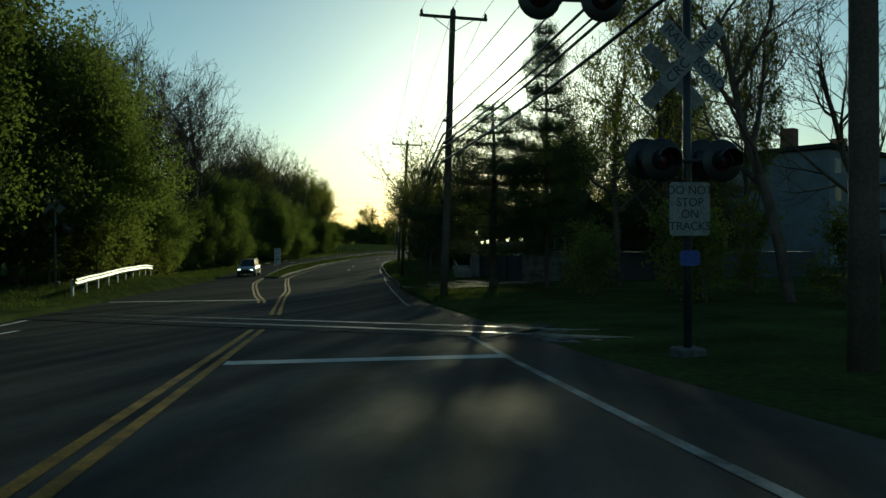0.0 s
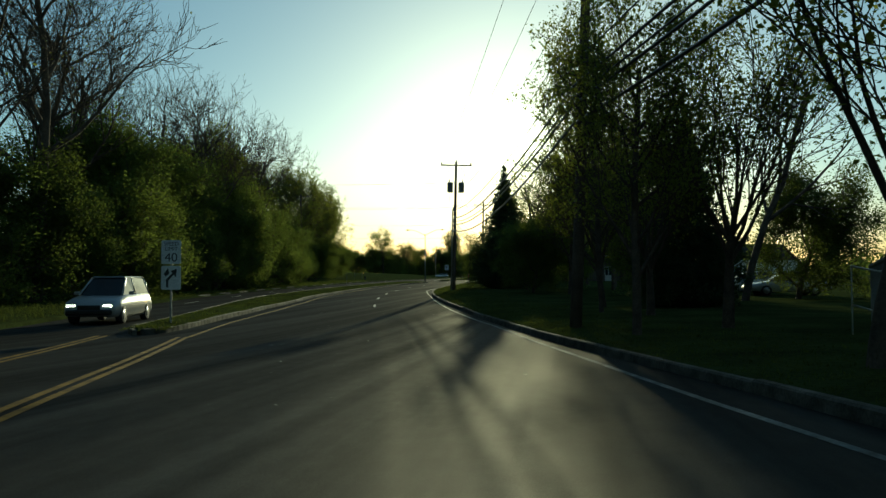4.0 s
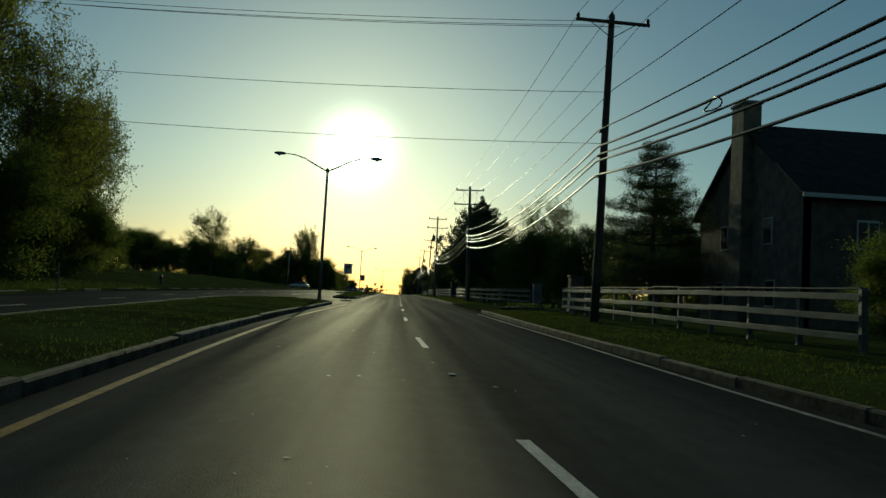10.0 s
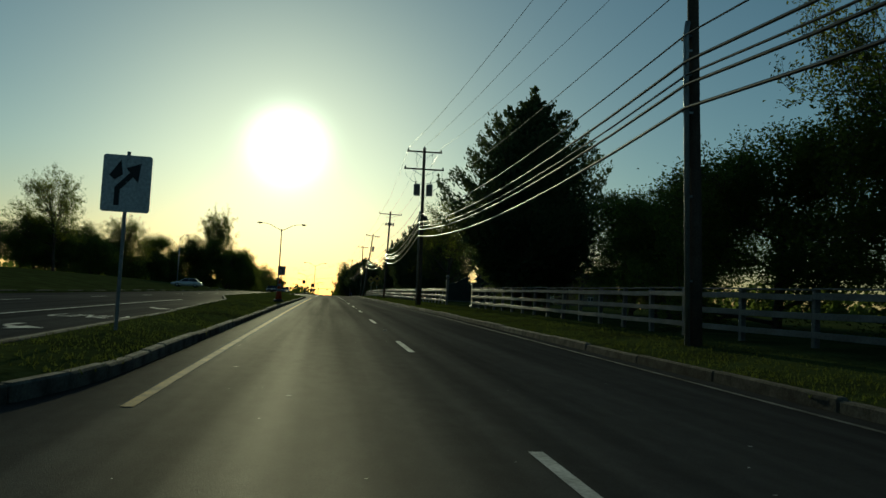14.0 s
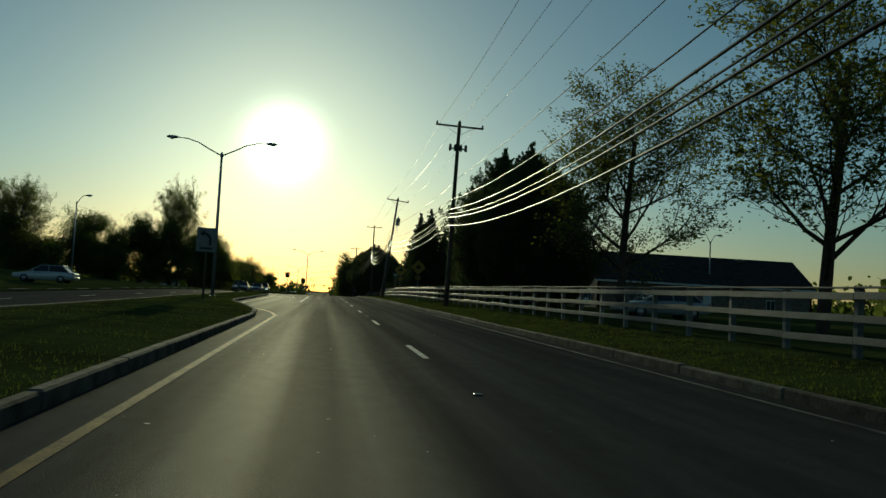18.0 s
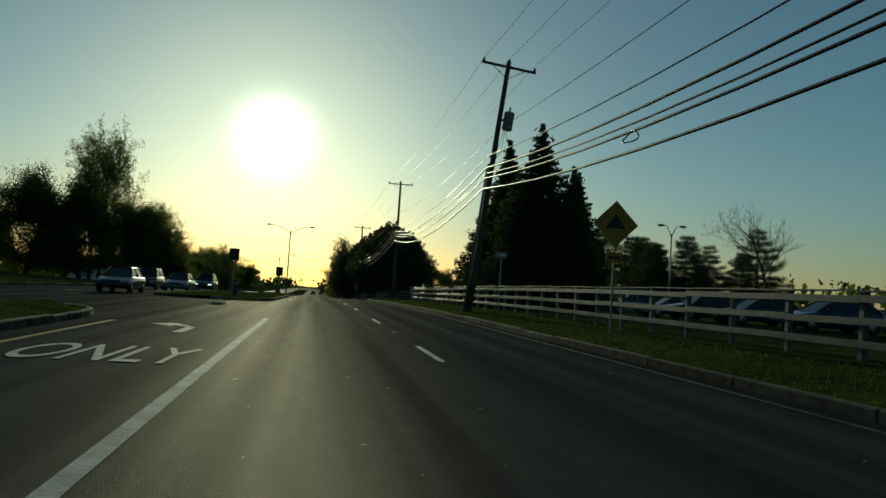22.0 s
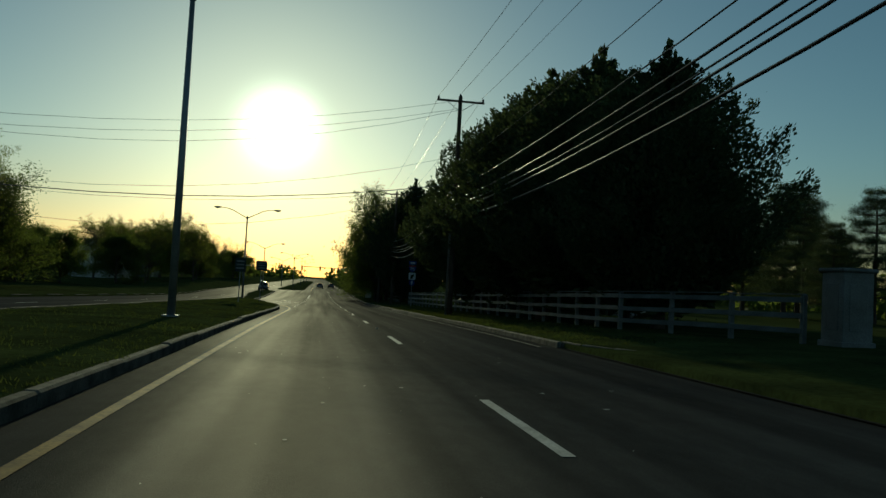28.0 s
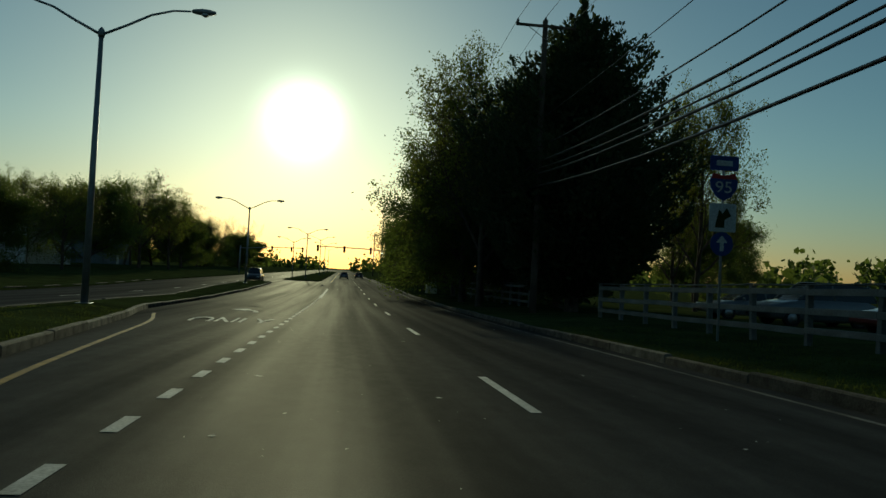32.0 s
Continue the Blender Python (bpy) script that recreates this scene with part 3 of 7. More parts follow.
def m_right_at(s):
    return steps(s, [(70, -4.9), (80, -4.75), (90, -4.2), (100, -3.5), (108, -3.4), (130, -2.9), (160, -2.8), (200, -2.5), (291, -2.4), (295, -2.7), (300, -3.6), (309, -5.3), (348, -5.7), (360, -4.0), (371, -2.7), (378, -2.45), (466, -2.38), (473, -2.75), (477, -3.05), (484, -4.2), (492, -5.2), (500, -6.2), (504, -7.0), (520, -7.4), (545, -8.0), (575, -8.6), (592, -3.4), (900, -3.4)])


MEDIANS = [(74, 189), (207, 348), (367.5, 574), (594, 890)]
KERB = box("kerb_stone", 0.16, 2.985, 0.34, CONCRETE, T(0, 0, 0), 0.025)
KERB_SHORT = box("kerb_stone", 0.16, 0.985, 0.34, CONCRETE, T(0, 0, 0), 0.025)
krnd = random.Random(8)


def kerb_run(owner, f, s0, s1, size=3.0, stone=None):
    n = max(int(round((s1 - s0) / size)), 1)
    for i in range(n):
        a, b = s0 + (s1 - s0) * i / n, s0 + (s1 - s0) * (i + 1) / n
        p, q = at(a, f(a), 0), at(b, f(b), 0)
        mid, v = (p + q) / 2, q - p
        m = T(mid.x, mid.y, mid.z - 0.002 + krnd.uniform(-0.022, 0.02)) @ v.to_track_quat("Y", "Z").to_matrix().to_4x4()
        part("kerb_stone", stone or KERB, owner, "", m @ Matrix.Diagonal((1, v.length / size, 1, 1)) @ pose(0, 0, 0, 0, krnd.uniform(-0.8, 0.8), krnd.uniform(-0.12, 0.12)))


for s0, s1 in MEDIANS:
    def ml(s, a=s0, b=s1):
        c = (m_left(s) + m_right(s)) / 2
        return c + (m_left(s) - c) * nose(s, a, b)

    def mr(s, a=s0, b=s1):
        c = (m_left(s) + m_right(s)) / 2
        return c + (m_right(s) - c) * nose(s, a, b)
    bed = median_bed("median", ml, mr, s0, s1)
    if s0 < 500:
        ks = tagged(new("median_kerb"), "worn concrete kerb stones along the grassy median", "kerb", kind="structure")
        for f in (ml, mr):
            kerb_run(ks, f, s0 + 0.05, s0 + 6, 1.0, KERB_SHORT)
            kerb_run(ks, f, s0 + 6, s1 - 6)
            kerb_run(ks, f, s1 - 6, s1 - 0.05, 1.0, KERB_SHORT)


# ---- driveways on the right, and kerbs ----
def apron(name, s0, s1, d1, mat=ASPHALT, flare=4.0):
    """A side entry with rounded corners, sunk through the verge."""
    verts, faces = [], []
    n = 14
    for i in range(n + 1):
        f = i / n
        d = right_edge(s0) - 0.1 + (d1 - right_edge(s0)) * f
        w = flare * (1 - min((d - right_edge(s0)) / flare, 1)) ** 2 if d > right_edge(s0) else flare
        c, z = 7, 0.02 + 0.45 * smooth01(f * 2.2)
        for k in range(c):
            s = s0 - w + (s1 - s0 + 2 * w) * k / (c - 1)
            verts.append(at(s, d, z))
    for i in range(n):
        for k in range(6):
            a = i * 7 + k
            faces.append((a, a + 1, a + 8, a + 7))
    return tagged(new(name, mesh_from(name, verts, faces, mat)), "dark asphalt entry to a private drive", "driveway", kind="structure")


apron("driveway", 187, 202, 60)
apron("driveway", 418, 432, 50)
right_kerb = tagged(new("right_kerb"), "grey concrete kerb stones beside the verge", "kerb", kind="structure")
kerb_run(right_kerb, off(right_edge, -0.03), 48, 183)
kerb_run(right_kerb, off(right_edge, -0.03), 206, 414)
kerb_run(right_kerb, off(right_edge, -0.03), 436, 640)
for a, b, c in ((183, 187, 1), (206, 202, -1), (414, 418, 1), (436, 432, -1)):
    for k in range(6):
        g = math.pi / 2 * (k + 0.5) / 6
        s, d = a + (b - a) * math.sin(g), right_edge(a) + 0.08 + abs(b - a) * (1 - math.cos(g))
        m = on(s, d, 0.0, -math.degrees(g) * c)
        part("kerb_stone", KERB_SHORT, right_kerb, "", m)
left_kerb = tagged(new("left_kerb"), "grey concrete kerb along the far carriageway", "kerb", kind="structure")
kerb_run(left_kerb, off(left_edge, -0.08), 110, 560, 6.0)

# the walkway and trodden earth by the terrace
walkway = tagged(new("walkway"), "sand-covered tan paving slabs across the lawn", "pavement", kind="structure")
SLAB = box("paving_slab", 1.5, 1.18, 0.1, SANDY_SLAB, None, 0.015)
for k in range(5):
    for q in (-0.6, 0.6):
        d = right_edge(44) + 0.85 + 1.53 * k
        part("paving_slab", SLAB, walkway, "", ground(44.2 + q + 0.12 * k + krnd.uniform(-0.02, 0.02), d, krnd.uniform(-0.4, 0.4), 0, 0.03 + krnd.uniform(0, 0.012)))


def bare_patch(s0, s1, d0, d1, n=9):
    """Trodden earth in the lawn, with an uneven edge."""
    verts, faces = [], []
    for i in range(n + 1):
        for k in range(n + 1):
            u, v = 2 * i / n - 1, 2 * k / n - 1
            s = (s0 + s1) / 2 + (s1 - s0) / 2 * u * (1 - 0.22 * v * v) + 0.3 * noise.noise(Vector((u * 3, v * 3, s0)))
            d = (d0 + d1) / 2 + (d1 - d0) / 2 * v * (1 - 0.25 * u * u) + 0.3 * noise.noise(Vector((u * 3, v * 3, s0 + 9)))
            verts.append(at(s, d, verge_z(s, d) + 0.015 + 0.015 * noise.noise(Vector((s * 2, d * 2, 0)))))
    for i in range(n):
        for k in range(n):
            q = i * (n + 1) + k
            faces.append((q, q + 1, q + n + 2, q + n + 1))
    tagged(new("earth_patch", mesh_from("earth_patch", verts, faces, SOIL, True)), "trodden bare earth in the lawn by the terrace", "ground", kind="structure")


bare_patch(46.2, 51.5, 6.0, 10.4)
bare_patch(38.5, 42.6, 4.6, 8.5)


# ---- level crossing ----
def crossing():
    ax = 52.0                       # the track's direction against the road's
    way = at(23, 0) - at(14, 0)
    base = on(18.0, 0.0, 0.0) @ pose(0, 0, 0, math.degrees(math.atan2(way.z, math.hypot(way.x, way.y))))
    track = tagged(new("railway_track"), "worn steel rails set in the asphalt at the crossing", "railway", kind="structure")
    track.matrix_basis = base @ pose(0, 0, 0.0, 0, 0, ax - 90)
    bed = box("ballast", 120, 3.0, 0.4, BALLAST, T(0, 0, -0.24))
    part("ballast", bed, track, "dark stone ballast")
    for y in (-0.72, 0.72):
        part("rail", box("rail", 120, 0.055, 0.16, RAIL_STEEL, T(0, y, -0.062), 0.012), track)
        for gap in (-0.08, 0.08):
            part("flangeway", box("flangeway", 15, 0.07, 0.02, BLACK, T(-2.5, y + gap, 0.008)), track)
            part("flange_guard", box("flange_guard", 15, 0.018, 0.03, RAIL_STEEL, T(-2.5, y + gap * 1.75, 0.006), 0.004), track, "thin worn steel edge")
    deck = box("crossing_panel", 15.0, 1.2, 0.03, ASPHALT, T(-2.5, 0, 0.005), 0.006)
    part("crossing_panel", deck, track, "dark rubber and asphalt panel between the rails")
    for y in (-1.3, 1.3):
        part("crossing_panel", box("crossing_panel", 15.0, 0.8, 0.03, ASPHALT, T(-2.5, y, 0.003), 0.006), track)
    sl = box("sleeper", 0.22, 2.5, 0.14, POLE_WOOD, T(0, 0, -0.09), 0.01)
    for k in range(-46, 80):
        if not -17 < k < 9:
            part("sleeper", sl, track, "", T(k * 0.62, 0, 0))


crossing()


# ---- grass blades on the verges and medians ----
def blades():
    """Tufts of thin bent blades, densest beside the driving lanes."""
    r = random.Random(5)
    verts, faces = [], []

    def tuft(s, d, z, h, n):
        p = at(s, d, z)
        for _ in range(n):
            a, w = r.uniform(0, 6.28), r.uniform(0.006, 0.016)
            q = p + Vector((r.gauss(0, 0.07), r.gauss(0, 0.07), 0))
            hh = h * r.uniform(0.5, 1.2)
            sx, sy = math.cos(a) * w, math.sin(a) * w
            b = len(verts)
            verts.extend(((q.x - sx, q.y - sy, q.z), (q.x + sx, q.y + sy, q.z), (q.x + r.gauss(0, 0.4) * hh, q.y + r.gauss(0, 0.4) * hh, q.z + hh)))
            faces.append((b, b + 1, b + 2))
    for k in range(42000):
        s = r.uniform(28, 500)
        e = right_edge(s)
        d = e + 0.14 + abs(r.gauss(0, 2.0))
        if 184 < s < 205 or 415 < s < 435 or d > 14:
            continue
        tuft(s, d, verge_z(s, d) - 0.01, r.uniform(0.035, 0.085) * (1.5 if s < 45 else 1), 5)
    for k in range(30000):
        s = r.uniform(74, 500)
        if 187 < s < 209 or 346 < s < 364:
            continue
        f = 1 - r.random() ** 1.5
        l, rr = m_left(s) + 0.1, m_right(s) - 0.06
        tuft(s, l + (rr - l) * f, 0.12 + 0.11 * math.sin(math.pi * f), r.uniform(0.03, 0.08), 5)
    for k in range(9000):
        s = r.uniform(25, 200)
        d = left_edge(s) - 0.3 - abs(r.gauss(0, 3))
        tuft(s, d, verge_z(s, d) - 0.02, r.uniform(0.08, 0.3), 4)
    # tufts that hang over the kerbs
    for k in range(2600):
        s = r.uniform(76, 500)
        if 184 < s < 209 or 346 < s < 364 or 413 < s < 437 or noise.noise(Vector((s * 0.35, 0, 0))) < 0.0:
            continue
        if k % 2:
            tuft(s, right_edge(s) + r.uniform(0.02, 0.2), 0.1, r.uniform(0.04, 0.1), 5)
        else:
            tuft(s, m_right(s) - r.uniform(-0.02, 0.16), 0.1, r.uniform(0.04, 0.1), 5)
    tagged(new("grass", mesh_from("grass", verts, faces, BLADE)), "short uneven grass blades on verges and medians", "grass", kind="stuff")


blades()


# ---- trees ----
def grow(seed, height, trunk_r, first, counts, lengths, angles, wander=0.12, up=0.12, taper=0.55):
    """Branch skeletons of one tree as (points, radii, level)."""
    r = random.Random(seed)
    out = []

    def branch(p, d, length, rad, level):
        segs = 5 if level == 0 else (4 if level == 1 else 3)
        pts, rads = [p.copy()], [rad]
        q, v = p.copy(), d.normalized()
        for i in range(segs):
            sway = wander if level else wander * 0.45
            v = (v + Vector((r.gauss(0, sway), r.gauss(0, sway), r.gauss(0, sway) + (up if level else 0)))).normalized()
            q = q + v * (length / segs)
            pts.append(q.copy())
            rads.append(rad * (1 - (1 - (0.45 if level == 0 else 0.25)) * (i + 1) / segs))
        out.append((pts, rads, level))
        if level >= len(counts):
            return
        n = counts[level]
        for k in range(n):
            f = first + (1 - first) * (k + r.uniform(0.1, 0.9)) / n if level == 0 else 0.25 + 0.75 * (k + r.uniform(0, 1)) / n
            x = min(f, 0.999) * segs
            i = int(x)
            base = pts[i].lerp(pts[i + 1], x - i)
            axis = (pts[i + 1] - pts[i]).normalized()
            az = r.uniform(0, 2 * math.pi) if level else 2.4 * k + r.uniform(-0.5, 0.5)
            sid = axis.orthogonal().normalized()
            sid = Matrix.Rotation(az, 3, axis) @ sid
            ang = radians(angles[level] * r.uniform(0.75, 1.25))
            nd = axis * math.cos(ang) + sid * math.sin(ang)
            shrink = 1.0 - 0.45 * (f - first) / (1 - first) if level == 0 else 1.0
            branch(base, nd, lengths[level] * r.uniform(0.7, 1.2) * shrink, max(rads[i] * taper, 0.012), level + 1)

    branch(Vector((0, 0, -0.3)), Vector((r.gauss(0, 0.02), r.gauss(0, 0.02), 1)), height, trunk_r, 0)
    return out


def wood_mesh(name, branches, thin=0.0, mat=None):
    verts, faces = [], []
    for pts, rads, level in branches:
        v, f = tube_data(pts, [max(x, thin) for x in rads], 8 if level == 0 else (5 if level == 1 else 3), cap=False)
        b = len(verts)
        verts.extend(v)
        faces.extend(tuple(i + b for i in q) for q in f)
    return mesh_from(name, verts, faces, mat or BARK, True)


def leaf_mesh(name, points, r, size, mat, stretch=1.0, droop=0.0, n_each=1, spreadr=0.3):
    """Many small leaves or sprays as bent diamonds."""
    verts, faces = [], []
    for p in points:
        for _ in range(n_each):
            c = p + Vector((r.gauss(0, spreadr), r.gauss(0, spreadr), r.gauss(0, spreadr * 0.8)))
            a = Vector((r.gauss(0, 1), r.gauss(0, 1), r.gauss(0, 0.7) - droop))
            if a.length < 0.1:
                continue
            a.normalize()
            b = a.orthogonal().normalized()
            b = Matrix.Rotation(r.uniform(0, 6.28), 3, a) @ b
            h = size * r.uniform(0.6, 1.35)
            w = h * 0.55 / stretch
            k = len(verts)
            n = a.cross(b) * h * 0.15
            verts.extend((c - a * h * 0.5, c + b * w * 0.5 + n, c + a * h * 0.5, c - b * w * 0.5 + n))
            faces.append((k, k + 1, k + 2))
            faces.append((k, k + 2, k + 3))
    return mesh_from(name, verts, faces, mat)


def tips(branches, level, r, per=3):
    pts = []
    for p, rads, l in branches:
        if l >= level:
            for _ in range(per):
                x = r.uniform(0.2, 1) * (len(p) - 1)
                i = min(int(x), len(p) - 2)
                pts.append(p[i].lerp(p[i + 1], x - i))
    return pts


def tree_proto(kind, seed):
    """Trunk and crown meshes of a tree about 10 m high."""
    r = random.Random(seed * 7 + 1)
    if kind == "bare":
        br = grow(seed, 8.6, 0.16, 0.34, (8, 5, 5, 3), (3.9, 2.1, 1.15, 0.6), (46, 44, 42, 40), 0.15, 0.13, 0.62)
        return wood_mesh("trunk", br, 0.0075), leaf_mesh("crown", tips(br, 4, r, 1)[::4], r, 0.09, LEAF_SPRING, n_each=1, spreadr=0.1)
    if kind == "spring":
        br = grow(seed, 8.0, 0.17, 0.2, (15, 7, 5, 3), (4.0, 1.8, 0.95, 0.5), (58, 44, 42, 42), 0.1, 0.13, 0.5)
        return wood_mesh("trunk", br, 0.006), leaf_mesh("crown", tips(br, 4, r, 2), r, 0.13, LEAF_SPRING, n_each=5, spreadr=0.17)
    if kind == "vase":
        br = grow(seed, 3.2, 0.2, 0.55, (9, 6, 5), (6.0, 3.0, 1.5), (34, 26, 30), 0.07, 0.09)
        return wood_mesh("trunk", br, 0.014), leaf_mesh("crown", tips(br, 2, r, 2), r, 0.13, LEAF_SPRING, n_each=9, spreadr=0.3)
    if kind == "full":
        br = grow(seed, 6.8, 0.2, 0.06, (15, 7, 5), (3.7, 1.9, 1.0), (62, 48, 45), 0.14, 0.08)
        return wood_mesh("trunk", br, 0.014), leaf_mesh("crown", tips(br, 2, r, 2), r, 0.155, LEAF_FULL, n_each=36, spreadr=0.38)
    if kind == "pine":
        br = [([Vector((0, 0, -0.3)), Vector((0.05, 0, 3)), Vector((-0.05, 0.05, 6)), Vector((0, 0, 9.8))], [0.2, 0.17, 0.11, 0.03], 0)]
        pts = []
        z = 1.9
        while z < 9.7:
            n = r.randint(4, 6)
            reach = (3.9 - 0.3 * abs(z - 4)) * (1 - ((z - 1.9) / 8.6) ** 2) + 0.4
            a0 = r.uniform(0, 6)
            for k in range(n):
                a = a0 + 6.283 * k / n + r.uniform(-0.3, 0.3)
                L = reach * r.uniform(0.6, 1.15)
                o = Vector((math.cos(a), math.sin(a), 0))
                rise = r.uniform(-0.05, 0.25)
                bp = [Vector((0, 0, z)) + o * (L * f) + Vector((0, 0, rise * L * f * f)) for f in (0, 0.35, 0.7, 1.0)]
                br.append((bp, [0.05, 0.04, 0.025, 0.012], 1))
                for j in range(int(9 * L)):
                    f = r.uniform(0.28, 1.0)
                    side = Vector((-o.y, o.x, 0)) * r.gauss(0, 0.32 * L * (1.1 - f) + 0.12)
                    pts.append(Vector((0, 0, z + rise * L * f * f + r.uniform(-0.06, 0.18))) + o * (L * f) + side)
            z += r.uniform(0.5, 0.85)
        return wood_mesh("trunk", br, 0.012), leaf_mesh("crown", pts, r, 0.118, NEEDLE, 3.2, -0.1, 62, 0.175)
    if kind in ("cypress", "spruce"):
        br = [([Vector((0, 0, -0.3)), Vector((0, 0, 5)), Vector((0, 0, 9.6))], [0.22, 0.13, 0.03], 0)]
        verts, faces = [], []

        def spray(c, a, h):
            a = (a + Vector((r.gauss(0, 0.45), r.gauss(0, 0.45), r.gauss(0, 0.4)))).normalized()
            b = Matrix.Rotation(r.uniform(0, 6.28), 3, a) @ a.orthogonal().normalized()
            w, q, n = h * r.uniform(0.16, 0.3), len(verts), a.cross(b) * h * 0.1
            verts.extend((c - a * h * 0.5, c + b * w + n, c + a * h * 0.5, c - b * w + n))
            faces.append((q, q + 1, q + 2))
            faces.append((q, q + 2, q + 3))
        wide = 3.5 if kind == "cypress" else 3.0
        lobes = [(r.uniform(0, 6.28), r.uniform(0.5, 1.6)) for _ in range(3)]
        count = 230 if kind == "cypress" else 210
        for k in range(count):
            f = ((k + r.random()) / count) ** (1.25 if kind == "cypress" else 1.45)
            z = (1.35 + 8.05 * f) if kind == "cypress" else (0.5 + 8.9 * f)
            a = 2.39996 * k + r.uniform(-0.35, 0.35)
            swell = 1 + 0.1 * sum(math.cos(2 * (a - l[0]) + z * l[1]) for l in lobes) / 2
            prof = ((1 - f ** 1.9) ** 0.8 * (0.66 + 0.34 * min(f * 5, 1)) + 0.04) if kind == "cypress" else ((1 - f) ** 0.85 * 0.97 + 0.05)
            L = wide * prof * swell * (r.uniform(0.84, 1.13) if kind == "cypress" else r.uniform(0.76, 1.16))
            o = Vector((math.cos(a), math.sin(a), 0))
            side = Vector((-o.y, o.x, 0))
            lift = r.uniform(0.35, 0.75) if kind == "cypress" else r.uniform(-0.1, 0.22)
            base = Vector((0, 0, max(z - 0.35 * L * max(lift, 0), 0.1)))

            def along(g):
                return base + o * (L * g) + Vector((0, 0, lift * L * g * g))
            if k % 2 == 0:
                br.append(([base, along(0.5), along(1.0)], [0.035, 0.022, 0.01], 1))
            for j in range(int(52 + 66 * L)):
                g = 1 - r.random() ** 1.4 * 0.72
                w = (0.26 + 0.55 * (1.06 - g)) * min(L, 2.4) * 0.5
                c = along(g) + side * r.gauss(0, w * 0.6) + Vector((0, 0, r.gauss(0, w * 0.38)))
                spray(c, (along(min(g + 0.1, 1.1)) - along(g)).normalized() + side * r.gauss(0, 0.35) + Vector((0, 0, 0.25)), r.uniform(0.12, 0.27) * (1.15 - 0.45 * g))
            for j in range(int(8 + 28 * L)):
                g = r.uniform(0.05, 0.62)
                spray(along(g) + Vector((r.gauss(0, 0.3), r.gauss(0, 0.3), r.gauss(0, 0.25))) * min(L * 0.5, 1.0), o, r.uniform(0.24, 0.42) * min(0.35 + 0.3 * L, 1.0))
        for k in range(90):
            zz = r.uniform(8.9, 10.0)
            spray(Vector((r.gauss(0, 0.16 * (10.3 - zz)), r.gauss(0, 0.16 * (10.3 - zz)), zz)), Vector((0, 0, 1)), r.uniform(0.2, 0.4))
        return wood_mesh("trunk", br, 0.01), mesh_from("crown", verts, faces, NEEDLE)
    if kind == "weeping":
        br = grow(seed, 4.5, 0.2, 0.5, (9, 4), (4.2, 1.8), (62, 40), 0.12, 0.16)
        more = []
        for p, rads, l in br:
            if l == 2 or l == 1:
                for _ in range(5):
                    q = p[-1].lerp(p[-2], r.random())
                    h = r.uniform(1.6, 4.0)
                    more.append(([q, q + Vector((r.gauss(0, .25), r.gauss(0, .25), -h * 0.4)), q + Vector((r.gauss(0, .35), r.gauss(0, .35), -h))], [0.018, 0.014, 0.01], 3))
        br += more
        return wood_mesh("trunk", br, 0.012), leaf_mesh("crown", tips(more, 3, r, 6), r, 0.17, LEAF_SPRING, 2, 0.8, 2, 0.1)
    br = grow(seed, 2.2, 0.07, 0.05, (10, 6), (2.4, 1.2), (52, 45), 0.18, 0.1)
    for p, rads, l in br:
        for q in p:
            q.z *= 2.2
    mat = LEAF_SPRING if kind == "bright_shrub" else LEAF_FULL
    return wood_mesh("trunk", br, 0.01), leaf_mesh("crown", tips(br, 1, r, 4), r, 0.26, mat, n_each=8, spreadr=0.3)


WORDS = {
    "bare": ("tall bare tree just coming into bud", "tree"), "spring": ("spreading tree with sparse young spring leaves", "tree"),
    "vase": ("vase-shaped street tree with fine upright branches", "tree"), "full": ("leafy dark green broadleaf tree", "tree"),
    "pine": ("dark pine with level tiers of needles", "pine"), "cypress": ("dense dark columnar evergreen with ragged edges", "evergreen"),
    "spruce": ("tall pointed dark evergreen spruce", "evergreen"), "weeping": ("weeping tree with thin hanging branches", "tree"),
    "shrub": ("dark leafy roadside shrub", "shrub"), "bright_shrub": ("yellow-green shrub with young backlit leaves", "shrub"),
}
PROTOS = {}
for kind, n in (("bare", 3), ("spring", 3), ("vase", 2), ("full", 3), ("pine", 2), ("cypress", 3), ("spruce", 2), ("weeping", 1), ("shrub", 2), ("bright_shrub", 2)):
    PROTOS[kind] = [tree_proto(kind, 20 + 13 * i + len(kind)) for i in range(n)]
trnd = random.Random(77)


def tree(kind, s, d, h, wide=1.0, which=None, note="", group=""):
    """One tree of height h on the ground of the plan."""
    protos = PROTOS[kind]
    trunk, crown = protos[(trnd.randrange(len(protos)) if which is None else which) % len(protos)]
    words, cat = WORDS[kind]
    k = h / 10.0
    name = {"pine": "pine_tree", "cypress": "evergreen_tree", "spruce": "spruce_tree"}.get(kind, "shrub" if "shrub" in kind else "tree")
    m = ground(s, d, trnd.uniform(0, 360), 0, 0.02)
    ob = thing(name, m, words + note, cat, group)
    size = Matrix.Diagonal((k * wide, k * wide, k, 1))
    part("trunk", trunk, ob, "", size)
    part("crown", crown, ob, "", size)
    return ob


# beside the level crossing, right
for s, d, h in ((27, 12.5, 13), (31, 18, 12)):
    tree("spring", s, d, h, 0.55, note=" behind the level crossing", group="trees by the crossing")
for s, d, h in ((30, 24, 12), (35, 13.6, 11.5), (21.5, 14.0, 12)):
    tree("bare", s, d, h, note=" behind the level crossing", group="trees by the crossing")
tree("pine", 38.4, 8.2, 9.6, 1.25, 0)
tree("pine", 36.6, 10.5, 13.2, 0.5, 1)
